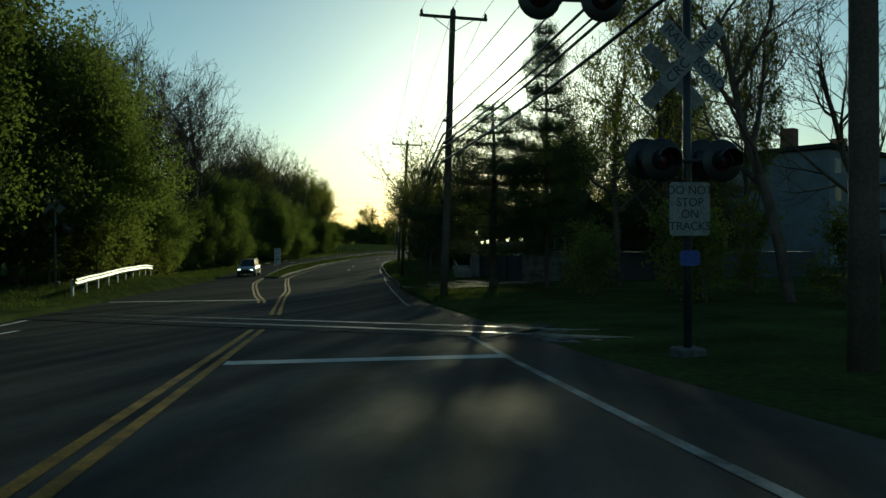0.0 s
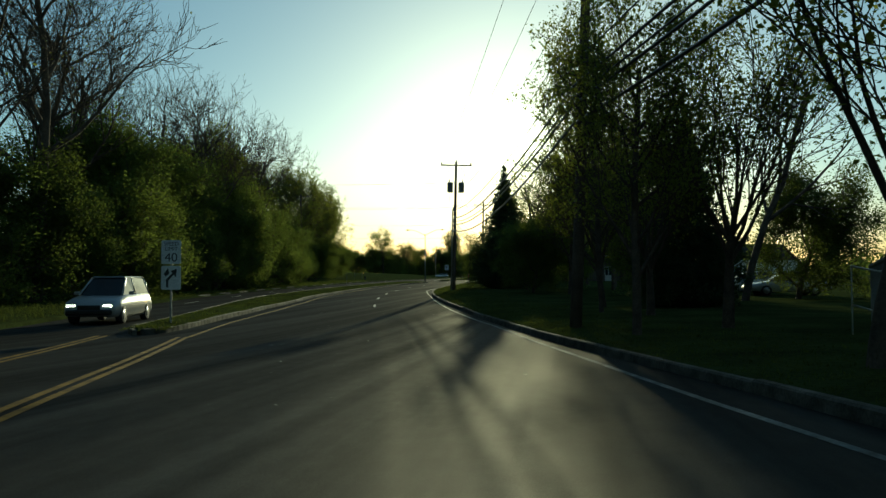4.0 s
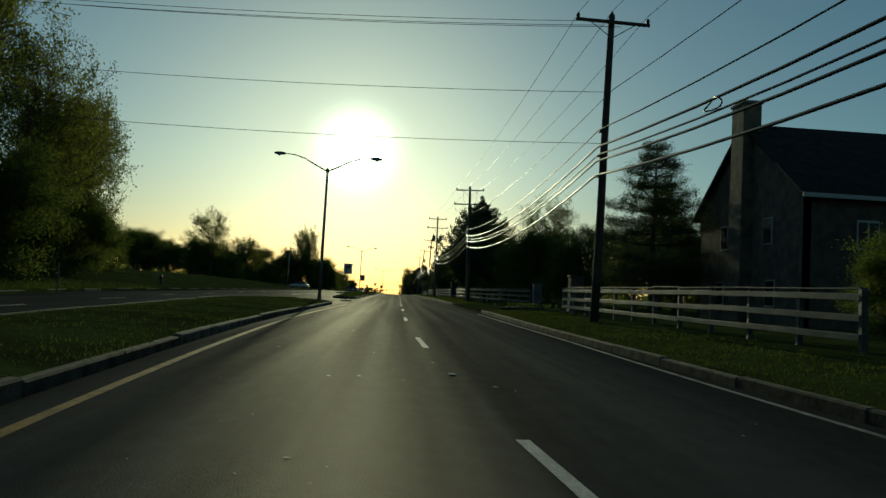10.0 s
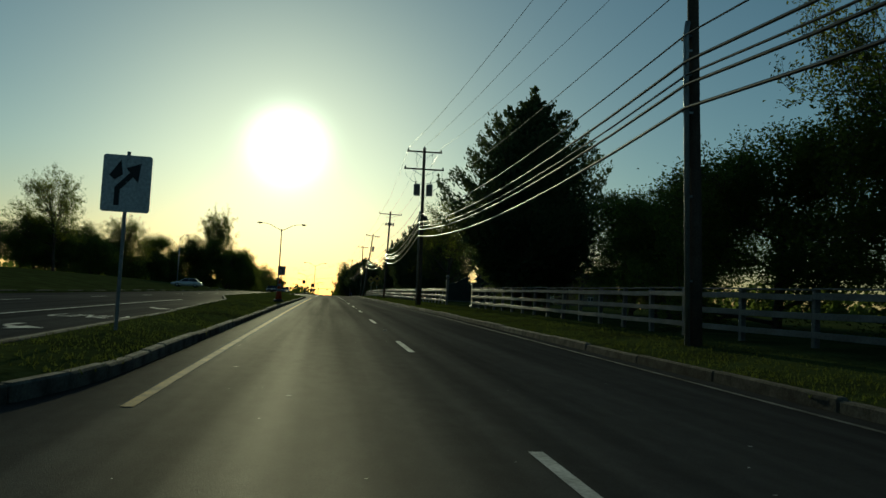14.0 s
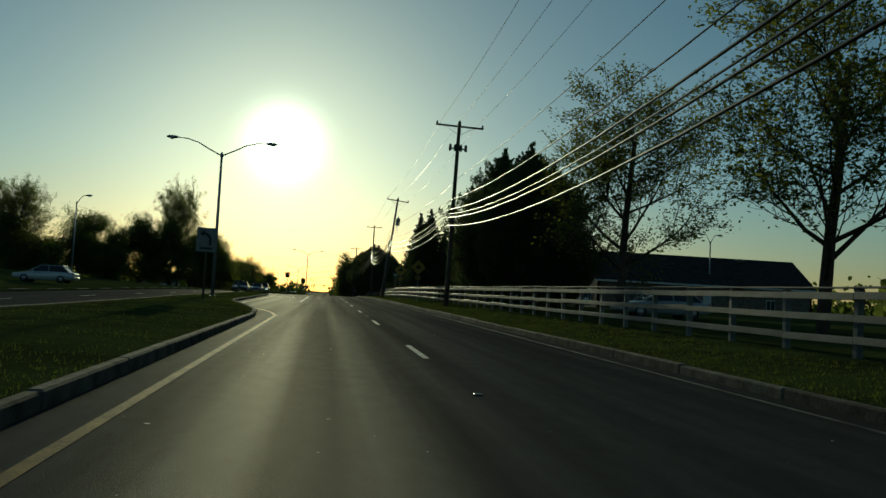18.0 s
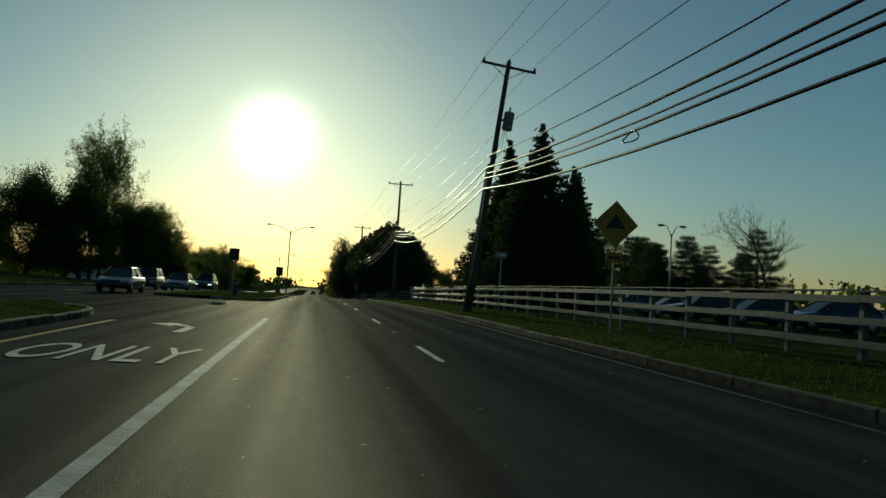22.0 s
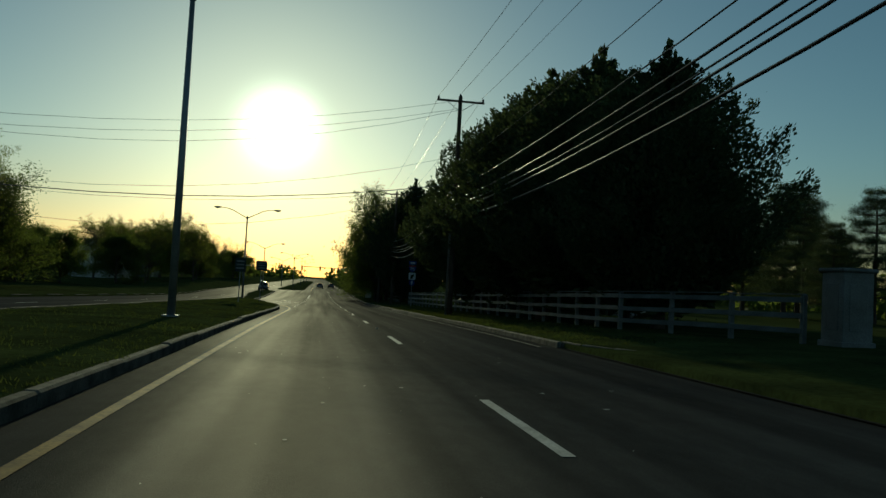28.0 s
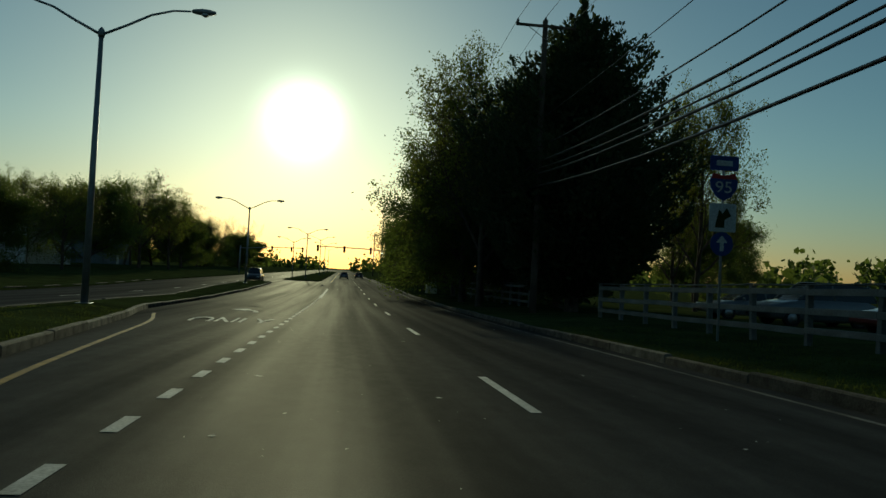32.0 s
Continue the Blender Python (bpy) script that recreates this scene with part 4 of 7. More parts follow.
tree("pine", 50, 24, 14, 0.9, 1)
tree("spruce", 63, 27, 10, 1.2)
tree("spruce", 70, 31, 11, 1.2)
tree("spruce", 80, 30, 10, 1.2)
tree("spruce", 57, 30, 9, 1.3)
for s, d, h, b in ((24, 8.5, 3.2, 0), (27, 9.5, 4.0, 1), (30, 10.2, 3.4, 1), (22, 11.5, 4.2, 1), (26, 13, 4.5, 1), (33, 11.8, 3.0, 0), (21, 15.5, 4.2, 1), (19, 21, 4.0, 1), (37, 13.5, 3.2, 0)):
    tree("bright_shrub" if b else "shrub", s, d, h, 1.15, group="shrubs by the crossing")
for s, d, h in ((23, 11.0, 5.0), (26, 15.5, 5.0)):
    tree("bright_shrub", s, d, h, 1.0, group="shrubs by the crossing")
for s, d, h in ((45.5, 21, 11.0), (64, 18.5, 10.0)):
    tree("pine", s, d, h, 1.15, note=" by the terrace", group="terrace pines")
for s, d, h in ((53, 18.5, 6.0), (59, 18, 6.4), (62.5, 19.5, 7.6), (66, 20.5, 8.0)):
    tree("cypress", s, d, h, 1.3, note=" on the terrace", group="terrace evergreens")
# street trees by the terrace
for s, d, h, w in ((51.1, 7.5, 11.2, 1.0), (57.7, 7.5, 9.4, 0.95), (60.4, 7.1, 8.8, 1.0), (69, 9.6, 8.5, 1), (76, 10.5, 8, 1), (84, 11.5, 8.5, 1)):
    tree("vase", s, d, h, w, group="street trees")
for kind, s, d, h in (("spruce", 82, 14.5, 8.5), ("spring", 92, 16, 9), ("full", 98, 19, 7), ("spring", 104, 15, 10), ("full", 90, 24, 8), ("bare", 88, 20, 13), ("full", 108, 13, 6.5), ("spring", 112, 20, 9)):
    tree(kind, s, d, h)
for s, d, h, w in ((79, 9.8, 11.0, 0.55), (68.3, 7.0, 8.4, 0.8)):
    tree("spring", s, d, h, w, note=" beside the road", group="street trees")
for kind, s, d, h in (("spring", 56, 19, 12), ("spring", 64, 20, 12), ("spring", 70, 23, 12)):
    tree(kind, s, d, h, note=" behind the terrace")
# left woods along the first bend
for s, d, h in ((44, -17, 17), (49, -20, 19), (54, -16.5, 16), (60, -18.5, 14), (40, -20, 19), (35, -18.5, 17), (30, -22, 18), (38, -26, 19), (26, -19, 15), (22, -23, 15)):
    tree("full", s, d, h, 0.85, note=" at the edge of the woods", group="woods")
for s, d, h in ((47, -13.6, 6.0), (52, -13.6, 5.2), (57, -14.2, 5.5), (42, -14.5, 5.5), (63, -14.2, 5), (70, -15, 4.5), (78, -15.5, 4.5), (50, -15, 7.5), (45, -15.5, 8)):
    tree("bright_shrub", s, d, h, 1.2, group="woods")
wr = random.Random(4)
for k in range(19):
    s = 56 + 4.0 * k + wr.uniform(-1.5, 1.5)
    tree("bare", s, -16.5 - wr.uniform(0, 8), 20.5 + wr.uniform(-3.0, 2.2) - 5.0 * smooth01((75 - s) / 15), 0.85, note=" in the woods", group="woods")
for k in range(26):
    s = 60 + 4.0 * k + wr.uniform(-1.5, 1.5)
    tree("full", s, -15.8 - wr.uniform(0, 4.5), 9.0 + wr.uniform(-2.0, 2.2), 1.1, note=" under the tall bare trees", group="woods")
for k in range(12):
    tree("spring" if k > 5 else "full", 108 + 5.2 * k, -18.5 - 6.0 * smooth01((k - 5) / 4) - wr.uniform(0, 4), 12.5 + 4.0 * smooth01((k - 3) / 4) + wr.uniform(-1, 2.5), 1.0, note=" beside the lawn", group="woods")
for s, d, h, w in ((232, -36, 19.5, 0.62), (222, -34, 17, 0.7), (212, -31, 15, 0.8), (204, -28, 15.5, 0.85), (196, -27, 17.5, 0.85), (187, -26, 19, 0.8), (178, -25.5, 18.5, 0.8), (169, -26, 18, 0.8), (240, -41, 15, 0.8)):
    tree("spring", s, d, h, w, note=" above the lawn", group="trees above the lawn")
for s, d, h in ((206, -26, 7.5), (215, -29, 7.5), (225, -32, 7.5), (192, -25, 8.5), (184, -24, 9), (176, -24, 9), (170, -23, 10), (200, -27, 7), (234, -36, 6.5), (243, -41, 7), (250, -46, 6), (165, -21, 11)):
    tree("full", s, d, h, 1.15, group="trees above the lawn")
# right of the bend
for kind, s, d, h, w in (("spruce", 126.3, 12.5, 11.8, 0.95), ("full", 119, 14, 6.5, 1), ("bare", 128, 15, 12, 0.9), ("cypress", 156.5, 22.0, 16.5, 0.85), ("spring", 141, 14.0, 10.5, 0.7), ("bare", 122, 19, 15, 1), ("bare", 130, 20, 14, 1), ("full", 143, 16, 5, 1.0), ("full", 148, 16.5, 4.0, 1.2), ("full", 128, 12, 6, 1.2), ("full", 137, 13, 7, 1.2), ("full", 152, 17, 3.6, 1.2), ("bare", 126, 23, 15, 0.9), ("bare", 118, 22, 15, 0.9), ("full", 160, 16, 3.6, 1.2), ("full", 157, 21, 3.5, 1.2), ("full", 171, 34, 11, 1.2), ("full", 114, 17, 6, 1.2), ("bare", 138, 22, 14, 1)):
    tree(kind, s, d, h, w)
tree("pine", 185.6, 16.8, 10.8, 0.95, 1)
for s, d, h in ((196, 22, 7), (199, 28, 8), (192, 34, 8)):
    tree("full", s, d, h, 1.1)
# behind the first long fence
for kind, s, d, h, w in (("full", 209, 18, 8.0, 1.2), ("full", 217, 17, 8.5, 1.2), ("spring", 222, 17.6, 11.0, 0.85), ("full", 227, 16.5, 8.5, 1.2), ("full", 235, 16, 8, 1.2), ("pine", 205, 24, 11.5, 0.9), ("pine", 213, 27, 12, 0.9), ("full", 221, 27, 9, 1.2), ("full", 241, 18, 8, 1.1), ("spring", 259, 17, 10.5, 0.9), ("bare", 262, 19.5, 11, 0.8), ("full", 247, 19, 8, 1.1), ("full", 257, 15, 5, 1.2)):
    tree(kind, s, d, h, w)
tree("cypress", 249.8, 13.0, 14.9, 1.1, 0)
tree("cypress", 256.5, 14.2, 11.5, 0.9, 1)
tree("spring", 288.2, 17.8, 12.5, 1.2, 1)
tree("spring", 303.0, 16.0, 12.5, 1.25, 2)
tree("weeping", 285, 23.7, 6.6, 1.15, 0)
tree("weeping", 289, 28.5, 6.4, 1.15, 0)
for s, d, h, w, q in ((317.5, 14.6, 12.2, 1.0, 1), (323.5, 14.0, 12.8, 1.05, 2), (313.6, 15.8, 7.2, 1.1, 0), (329.5, 14.2, 11.0, 1.0, 0), (326, 19, 12.4, 1.0, 1)):
    tree("cypress", s, d, h, w, q, group="evergreens behind the fence")
for s, d, h, w, q in ((378.7, 15.6, 13.6, 1.15, 0), (385.4, 14.9, 13.6, 1.05, 1), (377, 17.6, 10.3, 1.0, 1), (391, 15, 9.5, 1.2, 0), (383, 20, 11, 1.1, 1)):
    tree("spruce", s, d, h, w, q, group="spruces behind the fence")
for s, d, h, w, q in ((446, 13.4, 11.5, 1.25, 1), (452, 12.8, 13.2, 1.28, 2), (458, 12.2, 13.8, 1.25, 0), (464, 12.2, 14.2, 1.1, 1), (470, 11.9, 14.2, 1.12, 2), (476, 12.3, 14.2, 1.08, 0), (482.5, 13.9, 14, 1.08, 1), (467, 17.5, 12, 1.1, 0), (458, 17, 11, 1.1, 1), (476, 18.5, 12, 1.0, 2), (513.5, 11.4, 15.8, 1.08, 2), (519.5, 12.4, 15.2, 1.0, 0), (526.5, 11.6, 14.6, 1.0, 1)):
    tree("cypress", s, d, h, w, q, group="row of evergreens")
for s, d, h in ((530, 9.8, 13.8), (536, 9.6, 13.2), (543, 9.6, 13), (551, 10, 12.5), (560, 10.2, 12), (570, 10.4, 12), (581, 10.6, 12), (597, 12.5, 10.5), (612, 13, 11), (630, 13, 11), (650, 13, 11), (672, 13, 11), (700, 14, 11)):
    tree("full" if s % 3 else "spring", s, d, h, 1.0, note=" beside the fence", group="roadside trees")
tree("spring", 522, 22, 13.6, 0.75)
tree("spring", 532, 25, 11, 0.9)
tree("spring", 520.5, 7.9, 15.0, 0.8, 1, note=" beside the fence", group="roadside trees")
tree("spring", 527.5, 8.0, 15.5, 0.85, 2, note=" beside the fence", group="roadside trees")
for s, d, h in ((540, 80, 24), (548, 88, 25), (533, 92, 23), (560, 84, 24), (520, 70, 18), (470, 62, 16), (478, 68, 17), (486, 74, 17), (462, 70, 16), (446, 75, 16), (505, 64, 13), (455, 60, 13), (462, 64, 14), (474, 78, 14), (466, 84, 14), (450, 68, 13)):
    tree("pine", s, d, h, 1.0, note=" beyond the parking lot", group="far pines")
for s, d, h in ((439, 25, 6.5), (435, 30, 6), (449, 36, 8), (560, 40, 12), (575, 50, 13), (590, 60, 14), (520, 50, 10.5)):
    tree("spring" if int(s) % 2 else "full", s, d, h, 1.0)
tree("bare", 387, 40, 9.5)
# clipped hedge behind the fence
for k in range(22):
    tree("shrub", 377 + 1.6 * k, 12.5 + 0.15 * math.sin(3 * k), 1.9 + 0.12 * math.sin(2 * k), 1.5, note=" in a hedge behind the fence", group="hedge")
# left, along the far carriageway
for kind, s, d, h, w in (("spring", 466, -37, 26, 0.62), ("spring", 468, -39, 24, 0.7), ("full", 452, -36, 17, 1.1), ("full", 460, -33, 15.5, 1.1), ("full", 446, -42, 17.5, 1.1), ("full", 470, -32, 15, 1.1), ("spring", 478, -31, 15, 0.9), ("full", 440, -48, 17, 1.1), ("spring", 342, -47, 17, 0.95), ("spring", 390, -48, 14.5, 0.9), ("spring", 394, -50, 14, 0.9), ("spring", 300, -62, 13, 1), ("full", 489, -28, 11, 1.1), ("spring", 484, -29, 12, 0.9)):
    tree(kind, s, d, h, w)
lr = random.Random(9)
for k in range(26):
    s = 296 + 6.5 * k
    tree("full", s + lr.uniform(-2, 2), steps(s, [(296, -58), (340, -50), (400, -50), (440, -46), (470, -36)]) - lr.uniform(0, 7), 9.5 + lr.uniform(-2.0, 2.8), 1.25, note=" in a belt beyond the lawn", group="tree belt")
for k in range(34):
    s = 490 + 9 * k
    tree(lr.choice(("full", "spring", "spring", "bare")), s + lr.uniform(-3, 3), -29 - 0.02 * (s - 490) - lr.uniform(0, 14), 7.2 + lr.uniform(-1.2, 2.6) + 6.0 * smooth01((s - 560) / 50), 1.15, note=" beside the far carriageway", group="far roadside trees")


for s, d, h in ((134, -20.5, 20), (140, -21.5, 20.5), (146, -20.5, 19.5), (152, -22.5, 19)):
    tree("bare", s, d, h, 0.85, note=" in the woods", group="woods")


def far_woods():
    """Dim belts of far trees that close the horizon."""
    r = random.Random(31)
    verts, faces = [], []

    def clump(c, rad, h):
        for _ in range(64):
            a, f = r.uniform(0, 6.283), r.random() ** 1.4
            p = c + Vector((math.cos(a) * rad * r.random(), math.sin(a) * rad * r.random(), h * (0.05 + 0.95 * f) * (0.75 + 0.25 * r.random())))
            q = rad * r.uniform(0.14, 0.34) * (1.15 - 0.6 * f)
            n = Vector((r.gauss(0, 1), r.gauss(0, 1), r.gauss(0, 0.6))).normalized()
            u = n.orthogonal().normalized()
            v = n.cross(u)
            b = len(verts)
            for j in range(5):
                g = j * 1.2566
                verts.append(p + (u * math.cos(g) + v * math.sin(g)) * q * r.uniform(0.6, 1.2))
            faces.append((b, b + 1, b + 2, b + 3, b + 4))
    for k in range(150):
        s = -60 + 9 * k
        for side, d0, h in ((-1, 95, 11), (-1, 130, 13), (1, 120, 12), (1, 150, 14)):
            d = side * (d0 + r.uniform(0, 60))
            clump(at(s, d, verge_z(s, d)), r.uniform(4, 6.5), h * r.uniform(0.7, 1.25))
    for k in range(130):
        d = -260 + 4 * k
        if abs(d + 4) < 14:
            continue
        s = 1050 + r.uniform(0, 200)
        clump(at(s, d, 0), r.uniform(5, 8), 13 * r.uniform(0.7, 1.3))
    tagged(new("far_woods", mesh_from("far_woods", verts, faces, LEAF_FULL)), "distant belts of mixed trees along the horizon", "woods", kind="stuff")


far_woods()


# ---- utility poles and their lines ----
INSULATOR = lathe("insulator", [(0.03, 0), (0.075, 0.03), (0.05, 0.07), (0.08, 0.1), (0.045, 0.15), (0.03, 0.2)], DARK_METAL, 8)
CAN = lathe("transformer", [(0.02, 0), (0.24, 0.02), (0.27, 0.08), (0.27, 0.85), (0.29, 0.88), (0.22, 0.98), (0.02, 1.0)], GALVANISED, 14)
BUSH = lathe("bushing", [(0.03, 0), (0.06, 0.05), (0.04, 0.1), (0.06, 0.15), (0.03, 0.25)], DARK_METAL, 8)
RAISED = {363.2: 0.7, 415.8: 1.45, 462.8: 0.1, 511: 0.25, 560: 0.25}     # poles whose cables hang higher
POLES = []          # (s, d, h, lean)


def crossarm(owner, z, length, drop=0):
    arm = part("crossarm", box("crossarm", length, 0.1, 0.12, POLE_WOOD, T(0, -0.2, z), 0.012), owner, "weathered wooden crossarm")
    for sx in (-1, 1):
        part("brace", tube("brace", [(sx * length * 0.3, -0.2, z - 0.05), (0, -0.16, z - 0.62)], 0.018, GALVANISED, 5), owner)
    for x in (-length / 2 + 0.08, -0.32 if drop else 0.0, length / 2 - 0.08):
        if x == 0.0:
            part("insulator", INSULATOR, owner, "", T(0, 0, z + 0.3))
        else:
            part("insulator", INSULATOR, arm, "", T(x, -0.2, z - 0.25) if drop else T(x, -0.2, z + 0.06))


def utility_pole(s, d, h, lean=0.0, arms=1, cans=0, conduit=False, cluster=False, arm_len=2.9, words=""):
    b = verge_z(s, d)
    ob = thing("utility_pole", on(s, d, b, 0, lean), "weathered brown wooden utility pole" + words, "utility pole", "utility poles")
    h -= b
    pts = [(0.012 * math.sin(k), 0.01 * math.cos(2 * k), -0.4 + (h + 0.4) * k / 6) for k in range(7)]
    part("pole", tube("pole", pts, [0.17 - 0.05 * k / 6 for k in range(7)], POLE_WOOD, 12), ob)
    z = h - 0.35
    for k in range(arms):
        crossarm(ob, z, arm_len + 0.4 * k, 0)
        z -= 1.45
    if arms == 2:
        for sx in (-1, 1):
            w = (arm_len + 0.4) / 2 - 0.12
            part("lead", tube("lead", [(sx * w, -0.22, h - 1.75), (sx * w * 0.98, -0.22, h - 2.35), (sx * w * 0.6, -0.22, h - 2.85), (sx * 0.12, -0.12, h - 3.0)], 0.014, CABLE, 5), ob, "curved black jumper lead")
            part("lead", tube("lead", [(sx * 0.62, -0.22, h - 0.35), (sx * 0.7, -0.22, h - 1.0), (sx * 0.55, -0.22, h - 1.65)], 0.012, CABLE, 5), ob)
    if cans == 2:
        for sx in (-1, 1):
            c = part("transformer", CAN, ob, "grey oil-filled transformer can", T(sx * 0.52, 0, h - (2.9 if arms == 1 else 4.0)))
            part("bushing", BUSH, c, "", T(0.1 * sx, 0, 1.0))
            part("lead", tube("lead", [(0.1 * sx, 0, 1.2), (0.3 * sx, -0.1, 1.7), (0.1 * sx, -0.2, 2.2)], 0.012, CABLE, 5), c)
        part("lead", tube("lead", [(-0.6, 0, h - (3.0 if arms == 1 else 4.1)), (-0.5, 0, h - 3.9), (0, 0, h - 4.3), (0.5, 0, h - 3.9), (0.6, 0, h - 3.1)], 0.014, CABLE, 5), ob)
    if cans == 1:
        c = part("transformer", CAN, ob, "grey oil-filled transformer can", T(0.46, 0, h - 3.6))
        part("bushing", BUSH, c, "", T(0, 0, 1.0))
        part("bracket", box("bracket", 0.4, 0.1, 0.1, DARK_METAL, T(0.2, 0, h - 3.1), 0.01), ob)
        for k in range(3):
            part("lead", tube("lead", [(0.4, 0.1 * k, h - 3.4), (0.62 - 0.25 * k, 0.1, h - 4.4 - 0.2 * k), (0.1, 0.15, h - 5.2)], 0.014, CABLE, 5), ob)
    if cluster:
        part("cluster_mount", box("cluster_mount", 1.3, 0.08, 0.08, DARK_METAL, T(0, -0.1, h - 1.9), 0.01), ob)
        for x in (-0.55, -0.2, 0.2, 0.55):
            part("cutout", lathe("cutout", [(0.05, 0), (0.11, 0.05), (0.1, 0.4), (0.05, 0.5)], DARK_METAL, 8), ob, "", T(x, -0.1, h - 2.1))
    if conduit:
        part("conduit", tube("conduit", [(-0.24, -0.1, -0.2), (-0.24, -0.1, 7.4), (-0.18, -0.08, 7.7)], 0.07, GALVANISED, 8), ob, "grey riser conduit")
        for z2 in (1.5, 3.5, 5.5, 7.0):
            part("strap", box("strap", 0.34, 0.06, 0.05, GALVANISED, T(-0.12, -0.08, z2)), ob)
    for z2 in (7.6 + RAISED.get(s, 0.0), 6.65 + RAISED.get(s, 0.0), 5.85 + RAISED.get(s, 0.0)):
        part("cable_clamp", box("cable_clamp", 0.14, 0.3, 0.08, DARK_METAL, T(-0.18, 0, z2 - b), 0.01), ob)
    if cans == 2 and arms == 2:
        ring = [(0.34 + 0.17 * math.cos(a), -0.22, 6.75 + 0.36 * math.sin(a)) for a in np.linspace(0, 6.1, 16)]
        part("cable_coil", tube("cable_coil", ring, 0.022, CABLE, 5), ob, "hanging coil of spare cable")
        part("cable_coil", tube("cable_coil", [(x * 0.92 + 0.05, y - 0.04, z * 0.99 + 0.05) for x, y, z in ring], 0.022, CABLE, 5), ob)
        part("splice_case", box("splice_case", 0.34, 0.24, 0.42, DARK_METAL, T(0.24, -0.2, 7.15), 0.04), ob, "dark splice case")
    part("ground_wire", tube("ground_wire", [(0.13, 0.1, 0), (0.12, 0.1, 3), (0.1, 0.08, h - 1)], 0.008, CABLE, 4), ob)
    POLES.append((s, d, h + b, lean))


utility_pole(-18, 6.2, 12.2)
utility_pole(7.6, 5.9, 12.5, 0, words=" beside the level crossing")
utility_pole(32.0, 4.68, 12.3, 2.2)
utility_pole(72.0, 6.68, 12.9, 2.5)
utility_pole(123.2, 7.55, 12.2, 1.4, 1, 2, True, words=" with two transformers")
utility_pole(168.0, 8.7, 12.2, 1.0)
utility_pole(217.6, 8.6, 12.0, -2.0, 2, 0, True)
utility_pole(263.3, 7.5, 13.2, -0.8, 2, 2, True, words=" with two transformers")
utility_pole(315.5, 8.4, 13.2, 1.6, 1, 0, False, True, 3.4)
utility_pole(363.2, 7.6, 13.4, 6.0, 1, 1, True, words=" leaning, with a transformer")
utility_pole(415.8, 9.25, 14.4, 0.0)
utility_pole(462.8, 7.85, 13.5, 0.0, 1, 0, True)
utility_pole(511, 8.8, 14.0, 0.0)
for s in (560, 609, 658, 707):
    utility_pole(s, 8.8, 13.0, 0.0)


def pole_point(p, x, z):
    """A point at height z over the road, x beside the pole's axis."""
    s, d, h, lean = p
    b = verge_z(s, d)
    return on(s, d, b, 0, lean) @ Vector((x, -0.2, z - b))


def span(a, b, sag, n=10):
    return [a.lerp(b, k / n) - Vector((0, 0, sag * 4 * (k / n) * (1 - k / n))) for k in range(n + 1)]


def overhead_line(name, x, dz, r, sag, label, absolute=True, s_from=-18, s_to=707):
    pts = []
    ps = [p for p in POLES if s_from <= p[0] <= s_to]
    for a, b in zip(ps, ps[1:]):
        za = dz + RAISED.get(a[0], 0.0) if absolute else a[2] + dz
        zb = dz + RAISED.get(b[0], 0.0) if absolute else b[2] + dz
        seg = span(pole_point(a, x, za), pole_point(b, x, zb), sag * ((b[0] - a[0]) / 49) ** 2)
        pts += seg if not pts else seg[1:]
    tagged(new(name, tube(name, pts, r, CABLE, 6)), label, "cable", "overhead lines")


for x in (-1.33, 0.02, 1.33):
    overhead_line("power_line", x, -0.03 if x != 0.02 else 0.17, 0.011, 0.55, "thin power line strung between the pole tops", False)
overhead_line("neutral_line", 0.14, 9.2, 0.016, 0.5, "twisted service line below the crossarms")
TELECOM = ((-0.3, 7.6, 0.024, 0.85), (-0.3, 6.95, 0.04, 0.95), (-0.26, 6.65, 0.03, 1.0), (-0.3, 6.4, 0.04, 1.0), (-0.3, 5.85, 0.042, 1.05))
for x, z, r, sag in TELECOM:
    overhead_line("telephone_cable", x, z, r, sag, "thick black telephone cable sagging between poles")

# lines across the road
utility_pole(171.8, -20.9, 14.4, 0.0, words=" on the lawn across the road")
far_pole = POLES.pop()
p4 = next(p for p in POLES if p[0] == 168.0)
for x, z in ((-1.1, 12.0), (0, 12.2), (1.1, 12.0), (0, 9.4), (0, 7.4)):
    pts = span(pole_point(p4, x * 0.3, z - 0.3), pole_point(far_pole, x, z + 0.3), 0.35)
    tagged(new("power_line", tube("power_line", pts, 0.011, CABLE, 5)), "thin line strung across the road", "cable", "crossing lines")
utility_pole(455, -31, 12.0, 0.0, words=" beyond the far carriageway")
far_pole = POLES.pop()
p10 = next(p for p in POLES if p[0] == 462.8)
for z, z2, r, sag in ((13.2, 9.7, 0.01, 1.93), (12.7, 9.2, 0.01, 2.0), (12.6, 10.0, 0.01, 2.85), (9.8, 7.8, 0.009, 2.7), (8.1, 7.0, 0.024, 1.83), (7.9, 7.0, 0.009, 1.9), (7.9, 7.6, 0.009, 3.6)):
    pts = span(pole_point(p10, -0.1, z), pole_point(far_pole, 0, z2), sag)
    tagged(new("service_line", tube("service_line", pts, r, CABLE, 5)), "thin line strung across the road", "cable", "crossing lines")
p3_ = next(p for p in POLES if p[0] == 123.2)
tagged(new("service_line", tube("service_line", span(pole_point(p3_, -0.2, 10.2), at(124, -24, 10.6), 0.25), 0.011, CABLE, 5)), "thin line strung across the road", "cable", "crossing lines")
